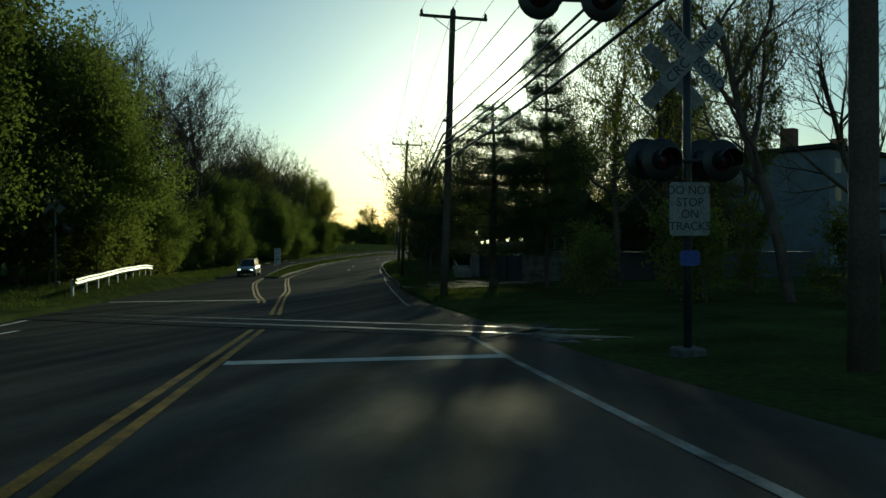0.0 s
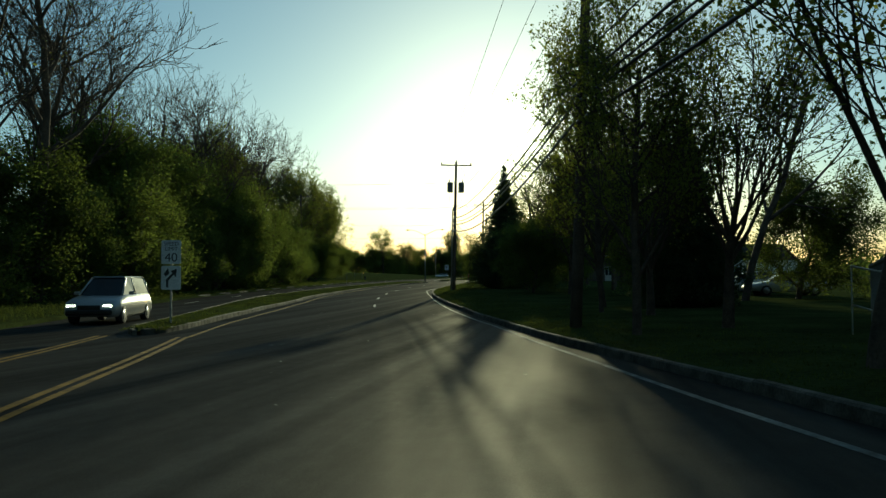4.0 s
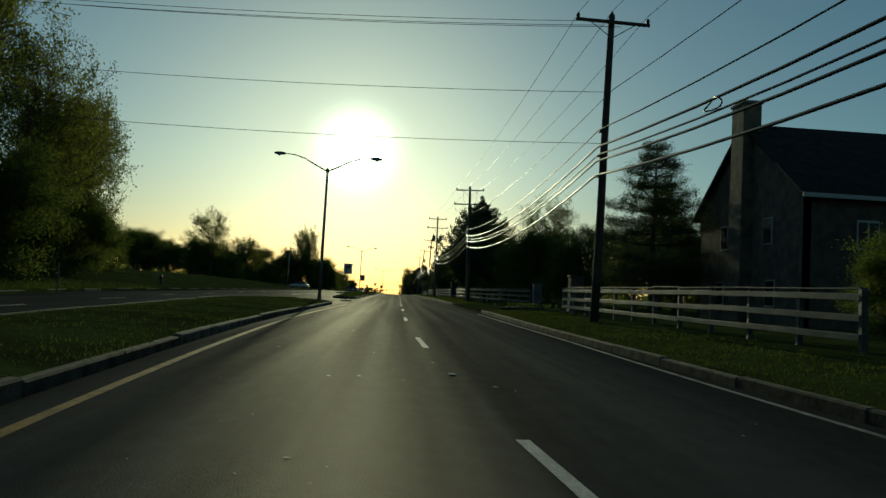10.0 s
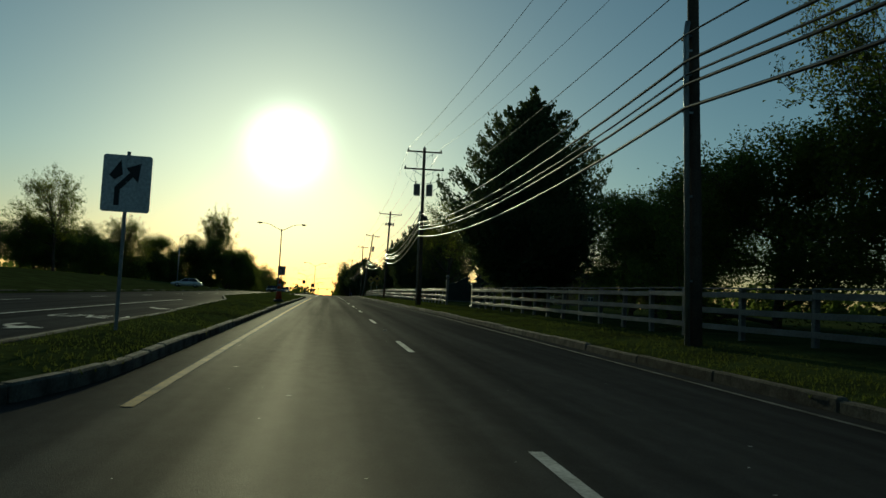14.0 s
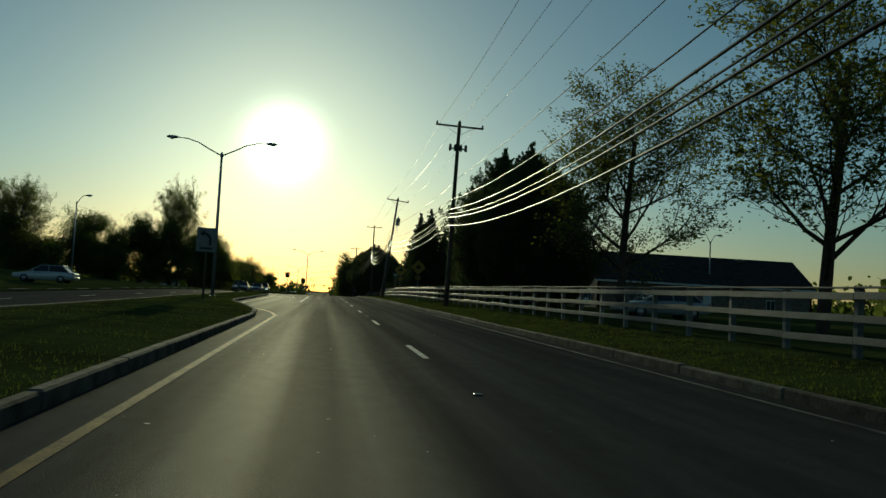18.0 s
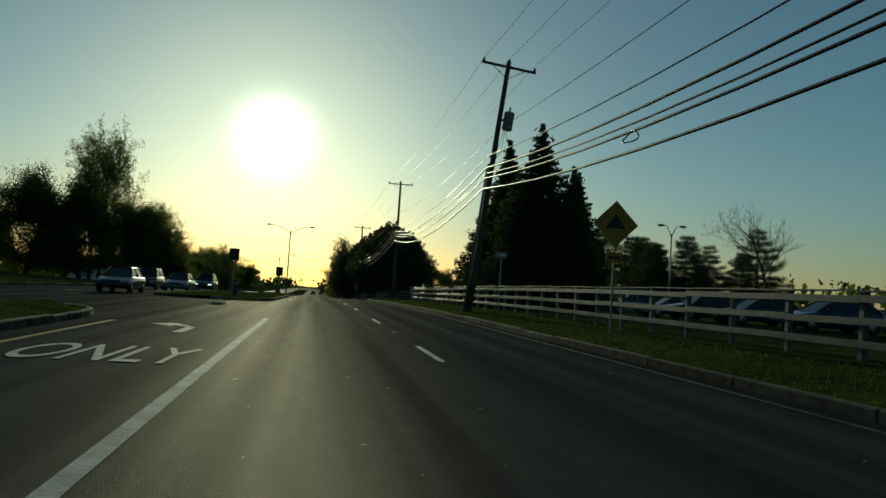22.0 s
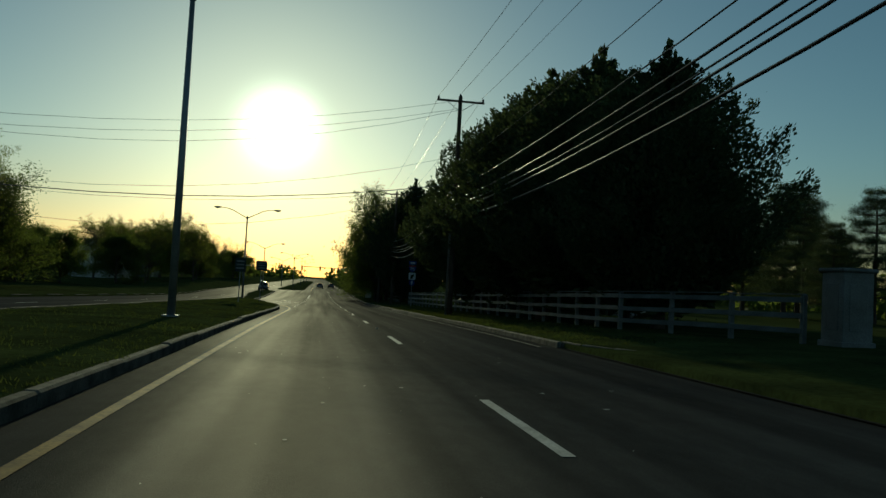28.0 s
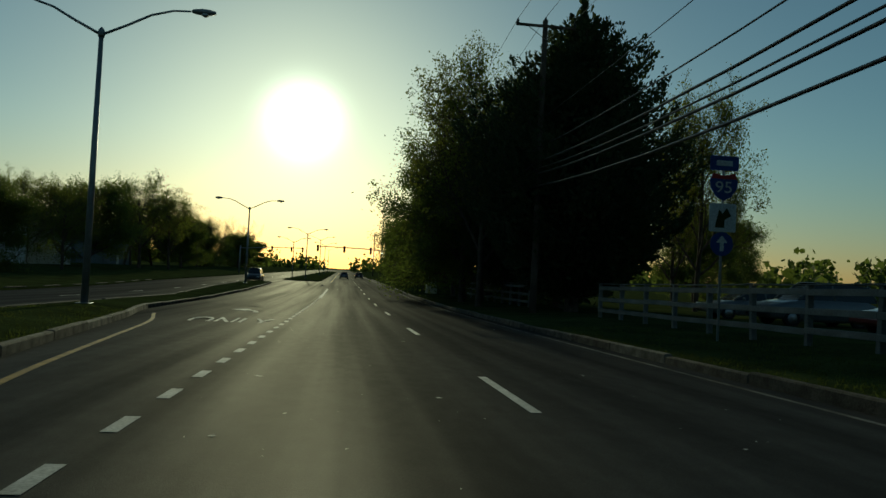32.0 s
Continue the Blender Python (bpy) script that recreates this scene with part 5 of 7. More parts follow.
# spare cable loops hung in the spans
def cable_at(s, x, z, sag):
    """The point at s of a telephone cable."""
    ps = [p for p in POLES]
    for a, b in zip(ps, ps[1:]):
        if a[0] <= s <= b[0]:
            f = (s - a[0]) / (b[0] - a[0])
            return pole_point(a, x, z + RAISED.get(a[0], 0.0)).lerp(pole_point(b, x, z + RAISED.get(b[0], 0.0)), f) - Vector((0, 0, sag * ((b[0] - a[0]) / 49) ** 2 * 4 * f * (1 - f)))


for s, q in ((391, 1), (345, 3), (268, 1), (158, 1)):
    c = cable_at(s, *[TELECOM[q][i] for i in (0, 1, 3)]) - Vector((0, 0, 0.13))
    loop = [c + Vector((0.06 * math.sin(a * 2), 0.5 * math.cos(a), 0.15 * math.sin(a))) for a in np.linspace(0, 6.2, 15)]
    ob = tagged(new("cable_loop", tube("cable_loop", loop, 0.022, CABLE, 5)), "coiled loop of spare black cable", "cable")


# ---- street lamps ----
def street_lamp(s, d, h, arms=(-1, 1), words="", reach=2.7):
    l, r = m_left(s), m_right(s)
    b = 0.22 if l < d < r else verge_z(s, d)
    ob = thing("street_lamp", on(s, d, b), "grey metal street lamp with curved arms" + words, "street lamp", "street lamps")
    h -= b
    part("post", tube("post", [(0, 0, -0.1), (0, 0, h * 0.5), (0, 0, h)], [0.115, 0.095, 0.07], GALVANISED, 12), ob)
    part("base_plate", box("base_plate", 0.42, 0.42, 0.05, GALVANISED, T(0, 0, 0.02), 0.01), ob)
    part("cap", lathe("cap", [(0.1, h - 0.12), (0.11, h), (0.1, h + 0.1), (0.02, h + 0.2)], GALVANISED, 10), ob)
    for sx in arms:
        pts = [(0, 0, h - 0.05), (sx * reach * 0.3, 0, h + 0.35), (sx * reach * 0.55, 0, h + 0.72), (sx * reach * 0.8, 0, h + 0.92), (sx * reach, 0, h + 0.95)]
        arm = part("arm", tube("arm", pts, [0.045, 0.042, 0.038, 0.034, 0.03], GALVANISED, 8), ob)
        x0 = sx * reach
        prof = [(0.02, 0.05, 0.04), (0.12, 0.1, 0.08), (0.35, 0.15, 0.11), (0.6, 0.14, 0.1), (0.78, 0.07, 0.05)]
        verts, faces = [], []
        for q, w, t in prof:
            for k in range(8):
                a = 6.283 * k / 8
                verts.append((x0 + sx * q, w * math.cos(a), h + 0.96 + t * math.sin(a)))
        for i in range(4):
            for k in range(8):
                faces.append((i * 8 + k, i * 8 + (k + 1) % 8, i * 8 + 8 + (k + 1) % 8, i * 8 + 8 + k))
        faces += [tuple(range(8)), tuple(range(32, 40))]
        head = part("lamp_head", mesh_from("lamp_head", verts, faces, GALVANISED, True), arm)
        part("lens", lathe("lens", [(0.03, -0.1), (0.1, -0.07), (0.14, 0.0)], LENS, 10), arm, "clear glass lens", T(x0 + sx * 0.45, 0, h + 0.9))


for s, d, h in ((189.0, -3.7, 8.5), (313.6, -7.0, 9.3), (439.5, -4.0, 9.3), (501.5, -8.0, 8.8), (557, -9.9, 7.9), (610, -6.4, 7.8), (640, -10.6, 7.2), (672, -6.0, 9), (720, -6, 9), (780, -6, 9)):
    street_lamp(s, d, h)
street_lamp(358.7, -29.4, 9.6, (1,), " beyond the far carriageway", 0.9)
street_lamp(393, 33, 8.0, (-1, 1), " in the parking lot", 0.7)
street_lamp(346, 44, 8.5, (-1, 1), " in the parking lot", 0.7)


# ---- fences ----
# white boards in the grey that carries their shade
POST = box("post", 0.14, 0.14, 1.75, SHADED_WHITE_WOOD, T(0, 0, 0.5), 0.012)
RAIL = box("rail", 0.04, 2.42, 0.15, SHADED_WHITE_WOOD, None, 0.008)
CAP_RAIL = box("cap_board", 0.19, 2.44, 0.035, SHADED_WHITE_WOOD, None, 0.006)
frnd = random.Random(6)


def fence(points, words):
    """White board fence through (s, d) corners, posts every 2.4 m."""
    ob = tagged(new("fence"), "white three-rail board fence" + words, "fence", "roadside fences")
    run = []
    for (s0, d0), (s1, d1) in zip(points, points[1:]):
        n = max(int(round(math.hypot(s1 - s0, d1 - d0) / 2.4)), 1)
        run += [(s0 + (s1 - s0) * k / n, d0 + (d1 - d0) * k / n) for k in range(n)]
    run.append(points[-1])
    feet = [at(s, d, verge_z(s, d)) for s, d in run]
    for p in feet:
        part("post", POST, ob, "", T(p.x, p.y, p.z) @ pose(0, 0, 0, frnd.gauss(0, 0.8), frnd.gauss(0, 0.8), frnd.gauss(0, 2)))
    for p, q in zip(feet, feet[1:]):
        v = q - p
        rot = v.to_track_quat("Y", "Z").to_matrix().to_4x4()
        for z, me in ((1.39, CAP_RAIL), (1.22, RAIL), (0.78, RAIL), (0.34, RAIL)):
            mid = (p + q) / 2 + Vector((0, 0, z + frnd.gauss(0, 0.008)))
            inward = rot @ Vector((-0.085 if me is RAIL else 0, 0, 0))
            part("cap_board" if me is CAP_RAIL else "rail", me, ob, "", T(*(mid + inward)) @ rot @ Matrix.Diagonal((1, v.length / 2.42, 1, 1)) @ pose(0, 0, 0, frnd.gauss(0, 0.25)))


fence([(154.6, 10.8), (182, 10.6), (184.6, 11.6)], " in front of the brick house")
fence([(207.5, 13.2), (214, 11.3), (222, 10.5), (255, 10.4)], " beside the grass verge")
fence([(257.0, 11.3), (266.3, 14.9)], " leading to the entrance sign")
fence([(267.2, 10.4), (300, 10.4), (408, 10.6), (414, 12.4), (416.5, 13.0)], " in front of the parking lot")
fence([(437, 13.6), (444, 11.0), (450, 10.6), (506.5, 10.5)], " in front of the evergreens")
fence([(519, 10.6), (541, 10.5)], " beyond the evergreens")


def pillar(s, d, h, w, mat, words):
    ob = thing("gate_pillar", ground(s, d), words, "pillar", "gate pillars")
    part("shaft", box("shaft", w, w, h, mat, T(0, 0, h / 2 - 0.1), 0.02), ob)
    part("cap", box("cap", w + 0.16, w + 0.16, 0.1, mat if mat is not BRICK else PALE_CONCRETE, T(0, 0, h - 0.05), 0.025), ob)
    part("plinth", box("plinth", w + 0.12, w + 0.12, 0.22, mat, T(0, 0, 0.02), 0.02), ob)
    for sx in (-1, 1):
        part("panel", box("panel", 0.03, w * 0.6, h * 0.6, mat, T(sx * w / 2, 0, h * 0.5), 0.01), ob)
    part("panel", box("panel", w * 0.6, 0.03, h * 0.6, mat, T(0, -w / 2, h * 0.5), 0.01), ob)


pillar(207.0, 13.7, 1.95, 0.72, SHADED_WHITE_WOOD, "square white panelled gate pillar by the drive")
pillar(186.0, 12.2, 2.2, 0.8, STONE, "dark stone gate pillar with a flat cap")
pillar(256.5, 10.9, 1.75, 0.62, SHADED_WHITE_WOOD, "square white panelled pillar ending the fence")
pillar(417.8, 13.4, 2.1, 0.75, SHADED_WHITE_WOOD, "square white panelled gate pillar by the drive")
pillar(436.0, 14.2, 2.1, 0.9, SHADED_WHITE_WOOD, "square white panelled gate pillar by the drive")


# ---- signs ----
def rect(w, h, z=0.0, r=0.05):
    """Outline of a plate with rounded corners, centred on x = 0, z."""
    pts = []
    for cx, cz, a0 in ((w / 2 - r, h / 2 - r, 0), (-w / 2 + r, h / 2 - r, 90), (-w / 2 + r, -h / 2 + r, 180), (w / 2 - r, -h / 2 + r, 270)):
        for k in range(4):
            a = radians(a0 + 30 * k)
            pts.append((cx + r * math.cos(a), z + cz + r * math.sin(a)))
    return pts[::-1]


UPRIGHT = Matrix.Rotation(radians(90), 4, "X")


def sign(s, d, post_h, words, turn=0.0, wood=False, lean=0.0):
    l, r = m_left(s), m_right(s)
    b = 0.2 if l < d < r else verge_z(s, d)
    ob = thing("road_sign", on(s, d, b, turn, lean), words, "sign", "road signs")
    if wood:
        part("post", box("post", 0.1, 0.1, post_h + 0.2, POLE_WOOD, T(0, 0.05, post_h / 2 - 0.1), 0.008), ob)
    else:
        part("post", box("post", 0.06, 0.035, post_h + 0.2, GALVANISED, T(0, 0.03, post_h / 2 - 0.1), 0.006), ob)
    for z in (post_h - 0.15, post_h - 0.55):
        part("bolt", lathe("bolt", [(0.015, 0), (0.012, 0.012)], GALVANISED, 6), ob, "", T(0, -0.012, z) @ UPRIGHT)
    return ob


def plate(ob, outline, mat, label="", y=0.0, name="plate", thick=0.006):
    return part(name, outline_plate(name, outline, thick, mat), ob, label, T(0, y, 0))


def letters(ob, words, size, z, mat=BLACK, width=None, y=-0.004, x=0.0):
    part("lettering", text_mesh("lettering", words, size, mat, width), ob, "", T(x, y, z) @ UPRIGHT)


def keep_right(p, z, k=1.0):
    """The arrow past an island, on a plate."""
    pts = [(-0.17, -0.34), (-0.09, -0.34), (-0.09, -0.1), (0.09, 0.1), (0.17, 0.02), (0.2, 0.32), (-0.02, 0.24), (0.04, 0.17), (-0.17, -0.06)]
    plate(p, [(x * k, z + y * k) for x, y in reversed(pts)], BLACK, "black curved arrow", -0.005, "arrow", 0.003)
    plate(p, [(-0.26 * k, z + 0.12 * k), (-0.1 * k, z + 0.36 * k), (-0.06 * k, z + 0.14 * k), (-0.18 * k, z + 0.05 * k)][::-1], BLACK, "black island shape", -0.005, "island", 0.003)


def speed_and_keep_right(s, d):
    ob = sign(s, d, 2.65, "white speed limit 40 sign over a curved arrow sign")
    p = plate(ob, rect(0.61, 0.76, 2.27), SIGN_WHITE)
    letters(p, "SPEED", 0.17, 2.53)
    letters(p, "LIMIT", 0.17, 2.37)
    letters(p, "40", 0.4, 2.09)
    p = plate(ob, rect(0.61, 0.76, 1.45), SIGN_WHITE)
    keep_right(p, 1.45, 0.9)


speed_and_keep_right(76.7, -5.2)
for s, d, z, k in ((214.7, -3.6, 2.62, 1.15), (412.0, -4.0, 2.45, 1.1), (374.0, -5.2, 2.5, 0.85)):
    ob = sign(s, d, z + 0.5 * k, "white arrow sign, dark against the light, on the median")
    # the farther two are painted dark in place of backlight on white
    keep_right(plate(ob, rect(0.72 * k, 0.88 * k, z), SIGN_WHITE if s < 300 else SIGN_DARK), z, k)
for s, d, z, w, h in ((471.5, -5.4, 2.6, 0.75, 0.95), (482, -4.75, 2.95, 0.9, 0.8), (338, -8.0, 0.8, 0.2, 0.6)):
    ob = sign(s, d, z + h / 2, "plain sign plate, dark against the light, on the median")
    # backlit shade put into the plate's colour
    p = plate(ob, rect(w, h, z), SIGN_DARK)
    for k in range(3):
        plate(p, rect(w * 0.7, h * 0.1, z + h * (0.26 - 0.25 * k), 0.01), SIGN_BACK, "", -0.005, "text_bar", 0.003)


def left_turn_sign(s, d, z):
    ob = sign(s, d, z + 0.55, "white turn arrow sign toned down for shade on the median", wood=True)
    # the plate's shade is in its dimmed white
    p = plate(ob, rect(1.0, 1.22, z), SIGN_SHADED, "white plate toned down for shade", -0.012)
    arrow = [(0.24, -0.3), (0.24, 0.02), (0.17, 0.2), (0.02, 0.32), (-0.12, 0.36), (-0.1, 0.48), (-0.34, 0.3), (-0.16, 0.12), (-0.14, 0.23), (-0.04, 0.2), (0.07, 0.11), (0.12, 0.0), (0.12, -0.3)]
    plate(p, [(x, z + 0.02 + y) for x, y in reversed(arrow)], BLACK, "black bent arrow", -0.004, "arrow", 0.003)
    plate(p, rect(0.62, 0.1, z - 0.44, 0.01), BLACK, "", -0.004, "text_bar", 0.003)


left_turn_sign(303.2, -6.02, 3.05)


def island_bollard(s, d, h):
    ob = thing("bollard", on(s, d, 0.15), "dark square bollard on the tip of the median", "bollard", "bollards")
    part("body", box("body", 0.26, 0.22, h, DARK_METAL, T(0, 0, h / 2), 0.03), ob)
    part("band", box("band", 0.27, 0.23, 0.1, SIGN_SHADED, T(0, 0, h * 0.8), 0.01), ob, "pale reflective band")
    part("foot", box("foot", 0.42, 0.36, 0.06, BLACK, T(0, 0, 0.03), 0.015), ob)


island_bollard(373.2, -4.9, 0.95)
tube_marker = thing("fallen_marker", on(379.0, -4.8, 0.26), "fallen pale marker tube lying on the median", "marker")
part("tube", tube("tube", [(-0.7, -1.8, 0.1), (0.7, 1.8, 0.08)], 0.05, PALE_METAL_TUBE, 8), tube_marker)
part("base", lathe("base", [(0.02, 0), (0.2, 0.01), (0.2, 0.06), (0.02, 0.09)], TYRE, 10), tube_marker, "black rubber base", T(-0.75, -1.9, 0.12) @ Matrix.Rotation(radians(80), 4, "Y"))


def diamond(s, d, z, words):
    ob = sign(s, d, z + 0.6, words)
    a = 0.68
    p = plate(ob, [(0, z - a), (-a, z), (0, z + a), (a, z)], SIGN_YELLOW)
    b = a - 0.06
    plate(p, [(-0.3, z - 0.12), (-0.05, z + 0.22), (0.0, z + 0.3), (0.05, z + 0.22), (0.3, z - 0.12)][::1], BLACK, "black symbol", -0.005, "symbol", 0.003)
    p = plate(ob, rect(0.5, 0.3, z - 0.95, 0.03), SIGN_YELLOW)
    plate(p, rect(0.36, 0.08, z - 0.95, 0.01), BLACK, "", -0.005, "text_bar", 0.003)


diamond(345.5, 8.1, 3.15, "yellow diamond warning sign, dark against the light, on a steel post")
diamond(331.5, 8.3, 3.1, "yellow diamond warning sign, dark against the light, on a steel post")
ob = sign(363.3, 9.2, 3.1, "small street name plate on a thin post")
p = plate(ob, rect(0.62, 0.3, 2.95, 0.03), SIGN_BACK)
plate(p, rect(0.45, 0.08, 2.95, 0.01), SIGN_WHITE, "", -0.005, "text_bar", 0.003)


def route_signs(s, d):
    ob = sign(s, d, 4.5, "stacked blue interstate route signs on a tall post")
    p = plate(ob, rect(0.75, 0.36, 4.35), SIGN_BLUE)
    plate(p, rect(0.42, 0.13, 4.35, 0.01), SIGN_WHITE, "", -0.005, "text_bar", 0.003)
    sh = [(0, 3.42), (-0.2, 3.52), (-0.34, 3.72), (-0.36, 3.92), (-0.28, 4.1), (0, 4.04), (0.28, 4.1), (0.36, 3.92), (0.34, 3.72), (0.2, 3.52)]
    p = plate(ob, sh, SIGN_BLUE, "blue interstate shield")
    plate(p, [(-0.335, 3.96), (-0.28, 4.1), (0, 4.04), (0.28, 4.1), (0.335, 3.96)], SIGN_RED, "", -0.005, "crown", 0.003)
    letters(p, "95", 0.4, 3.74, SIGN_WHITE, 0.42, -0.006)
    p = plate(ob, rect(0.7, 0.7, 3.0), SIGN_WHITE)
    plate(p, [(-0.2, 2.75), (-0.1, 3.2), (0, 3.1), (0.1, 3.25), (0.22, 3.05), (0.05, 2.95), (0.05, 2.75)], GRASS, "plain dark green emblem", -0.005, "emblem", 0.003)
    circ = [(0.3 * math.sin(a), 2.35 + 0.3 * math.cos(a)) for a in np.linspace(6.283, 0, 16, endpoint=False)]
    p = plate(ob, circ, SIGN_BLUE)
    plate(p, [(-0.05, 2.17), (-0.05, 2.38), (-0.15, 2.38), (0, 2.56), (0.15, 2.38), (0.05, 2.38), (0.05, 2.17)], SIGN_WHITE, "white arrow", -0.006, "arrow", 0.003)


route_signs(494, 9.2)


# ---- level crossing signals ----
DARK_LENS = material("unlit_red_lens", (0.06, 0.008, 0.008), 0.3, (0.04, 0.006, 0.006), 5, 30, 0.0, spec=0.3)


def crossbuck(ob, z, y=-0.12, text=True):
    for a in (45, -45):
        m = T(0, y + (0.012 if a < 0 else 0), z) @ Matrix.Rotation(radians(a), 4, "Y")
        # blades take the dimmed white, shade included in the colour
        b = part("crossbuck_blade", box("crossbuck_blade", 1.22, 0.008, 0.23, SIGN_SHADED, None, 0.004), ob, "white crossbuck blade toned down for shade", m)
        if text:
            if a > 0:
                for word, x in (("RAIL", -0.35), ("ROAD", 0.35)):
                    part("lettering", text_mesh("lettering", word, 0.2, BLACK), b, "", T(x, -0.007, 0) @ UPRIGHT)
            else:
                part("lettering", text_mesh("lettering", "CROSSING", 0.2, BLACK, 1.0), b, "", T(0, -0.007, 0) @ UPRIGHT)


def signal_pair(ob, x, z, y=0.0, turned=False):
    bar = part("light_bar", tube("light_bar", [(x - 0.48, y, z), (x + 0.48, y, z)], 0.03, DARK_METAL, 6), ob)
    way = T(x, y, z) @ (Matrix.Rotation(math.pi, 4, "Z") if turned else Matrix())
    for sx in (-0.45, 0.45):
        part("backing_disc", lathe("backing_disc", [(0.01, 0.012), (0.3, 0), (0.31, 0.012), (0.3, 0.025), (0.01, 0.03)], BLACK, 22), bar, "black round backing", way @ T(sx, -0.03, 0) @ UPRIGHT)
        part("lamp_housing", lathe("lamp_housing", [(0.01, 0.0), (0.13, 0.0), (0.16, 0.05), (0.16, 0.16), (0.01, 0.16)], BLACK, 16), bar, "", way @ T(sx, 0.14, 0) @ UPRIGHT)
        part("red_lens", lathe("red_lens", [(0.15, 0), (0.13, 0.03), (0.05, 0.06)], DARK_LENS, 14), bar, "unlit red lens", way @ T(sx, -0.055, 0) @ UPRIGHT)
        hood = [(0.16 * math.cos(a), 0.16 * math.sin(a)) for a in np.linspace(-0.6, 3.74, 11)]
        v = [(c, -0.06, t) for c, t in hood] + [(c, -0.34, t * 0.92) for c, t in hood]
        f = [(k, k + 1, k + 12, k + 11) for k in range(10)]
        part("visor", mesh_from("visor", v, f, BLACK), bar, "", way @ T(sx, 0, 0))


def crossing_signal(s, d, front=True, words=""):
    ob = thing("crossing_signal", ground(s, d, 0 if front else 180), "railway crossing mast with crossbuck and lights" + words, "signal", "crossing signals")
    part("mast", tube("mast", [(0, 0.06, -0.3), (0, 0.06, 2.6), (0, 0.06, 5.6)], 0.06, DARK_METAL if front else GALVANISED, 10), ob)
    part("foot", box("foot", 0.4, 0.4, 0.2, BALLAST, T(0, 0.06, 0.02), 0.03), ob)
    crossbuck(ob, 4.25)
    crossbuck(ob, 4.1, 0.5, False)
    signal_pair(ob, 0.0, 2.78, -0.05)
    signal_pair(ob, 0.0, 2.86, 0.45, True)
    if front:
        part("arm", tube("arm", [(0, 0.06, 5.3), (-1.0, 0.06, 5.4), (-2.2, 0.06, 5.35)], 0.04, GALVANISED, 8), ob)
        signal_pair(ob, -1.75, 5.0)
        p = plate(ob, rect(0.61, 0.76, 2.1), SIGN_SHADED, "white text plate toned down for shade", -0.02)
        for k, word in enumerate(("DO NOT", "STOP", "ON", "TRACKS")):
            letters(p, word, 0.17, 2.36 - 0.17 * k, BLACK, None, -0.004)
        plate(ob, rect(0.3, 0.22, 1.4), SIGN_BLUE, "small blue plate", -0.02)


crossing_signal(10.0, 5.0)
crossing_signal(42, -14.2, False, " for the other direction")


def guard_rail():
    ob = thing("guard_rail", Matrix(), "pale weathered steel guard rail beside the far lane", "guard rail")
    prof = [(0.0, -0.155), (-0.02, -0.15), (-0.08, -0.1), (-0.08, -0.05), (-0.01, -0.02), (-0.01, 0.02), (-0.08, 0.05), (-0.08, 0.1), (-0.02, 0.15), (0.0, 0.155)]
    run = [(34.6 + 2.4 * k, -10.95 - 0.17 * k) for k in range(10)]
    verts, faces = [], []
    n = len(prof)
    for i, (s, d) in enumerate(run):
        z = verge_z(s, d) + 0.62 + (0.02 * math.sin(i * 1.7))
        for a, b in prof:
            verts.append(at(s, d - a, z + b))
    for i in range(len(run) - 1):
        for k in range(n - 1):
            a = i * n + k
            faces.append((a, a + 1, a + n + 1, a + n))
    part("beam", mesh_from("beam", verts, faces, PALE_METAL, True), ob, "corrugated steel beam")
    me = box("post", 0.1, 0.15, 0.9, GALVANISED, T(0, 0, 0.3), 0.01)
    for s, d in run:
        part("post", me, ob, "", ground(s, d - 0.12))


PALE_METAL = material("pale_zinc", (0.62, 0.6, 0.5), 0.5, (0.45, 0.43, 0.36), 1.5, 25, 0.1, metal=0.2)
guard_rail()


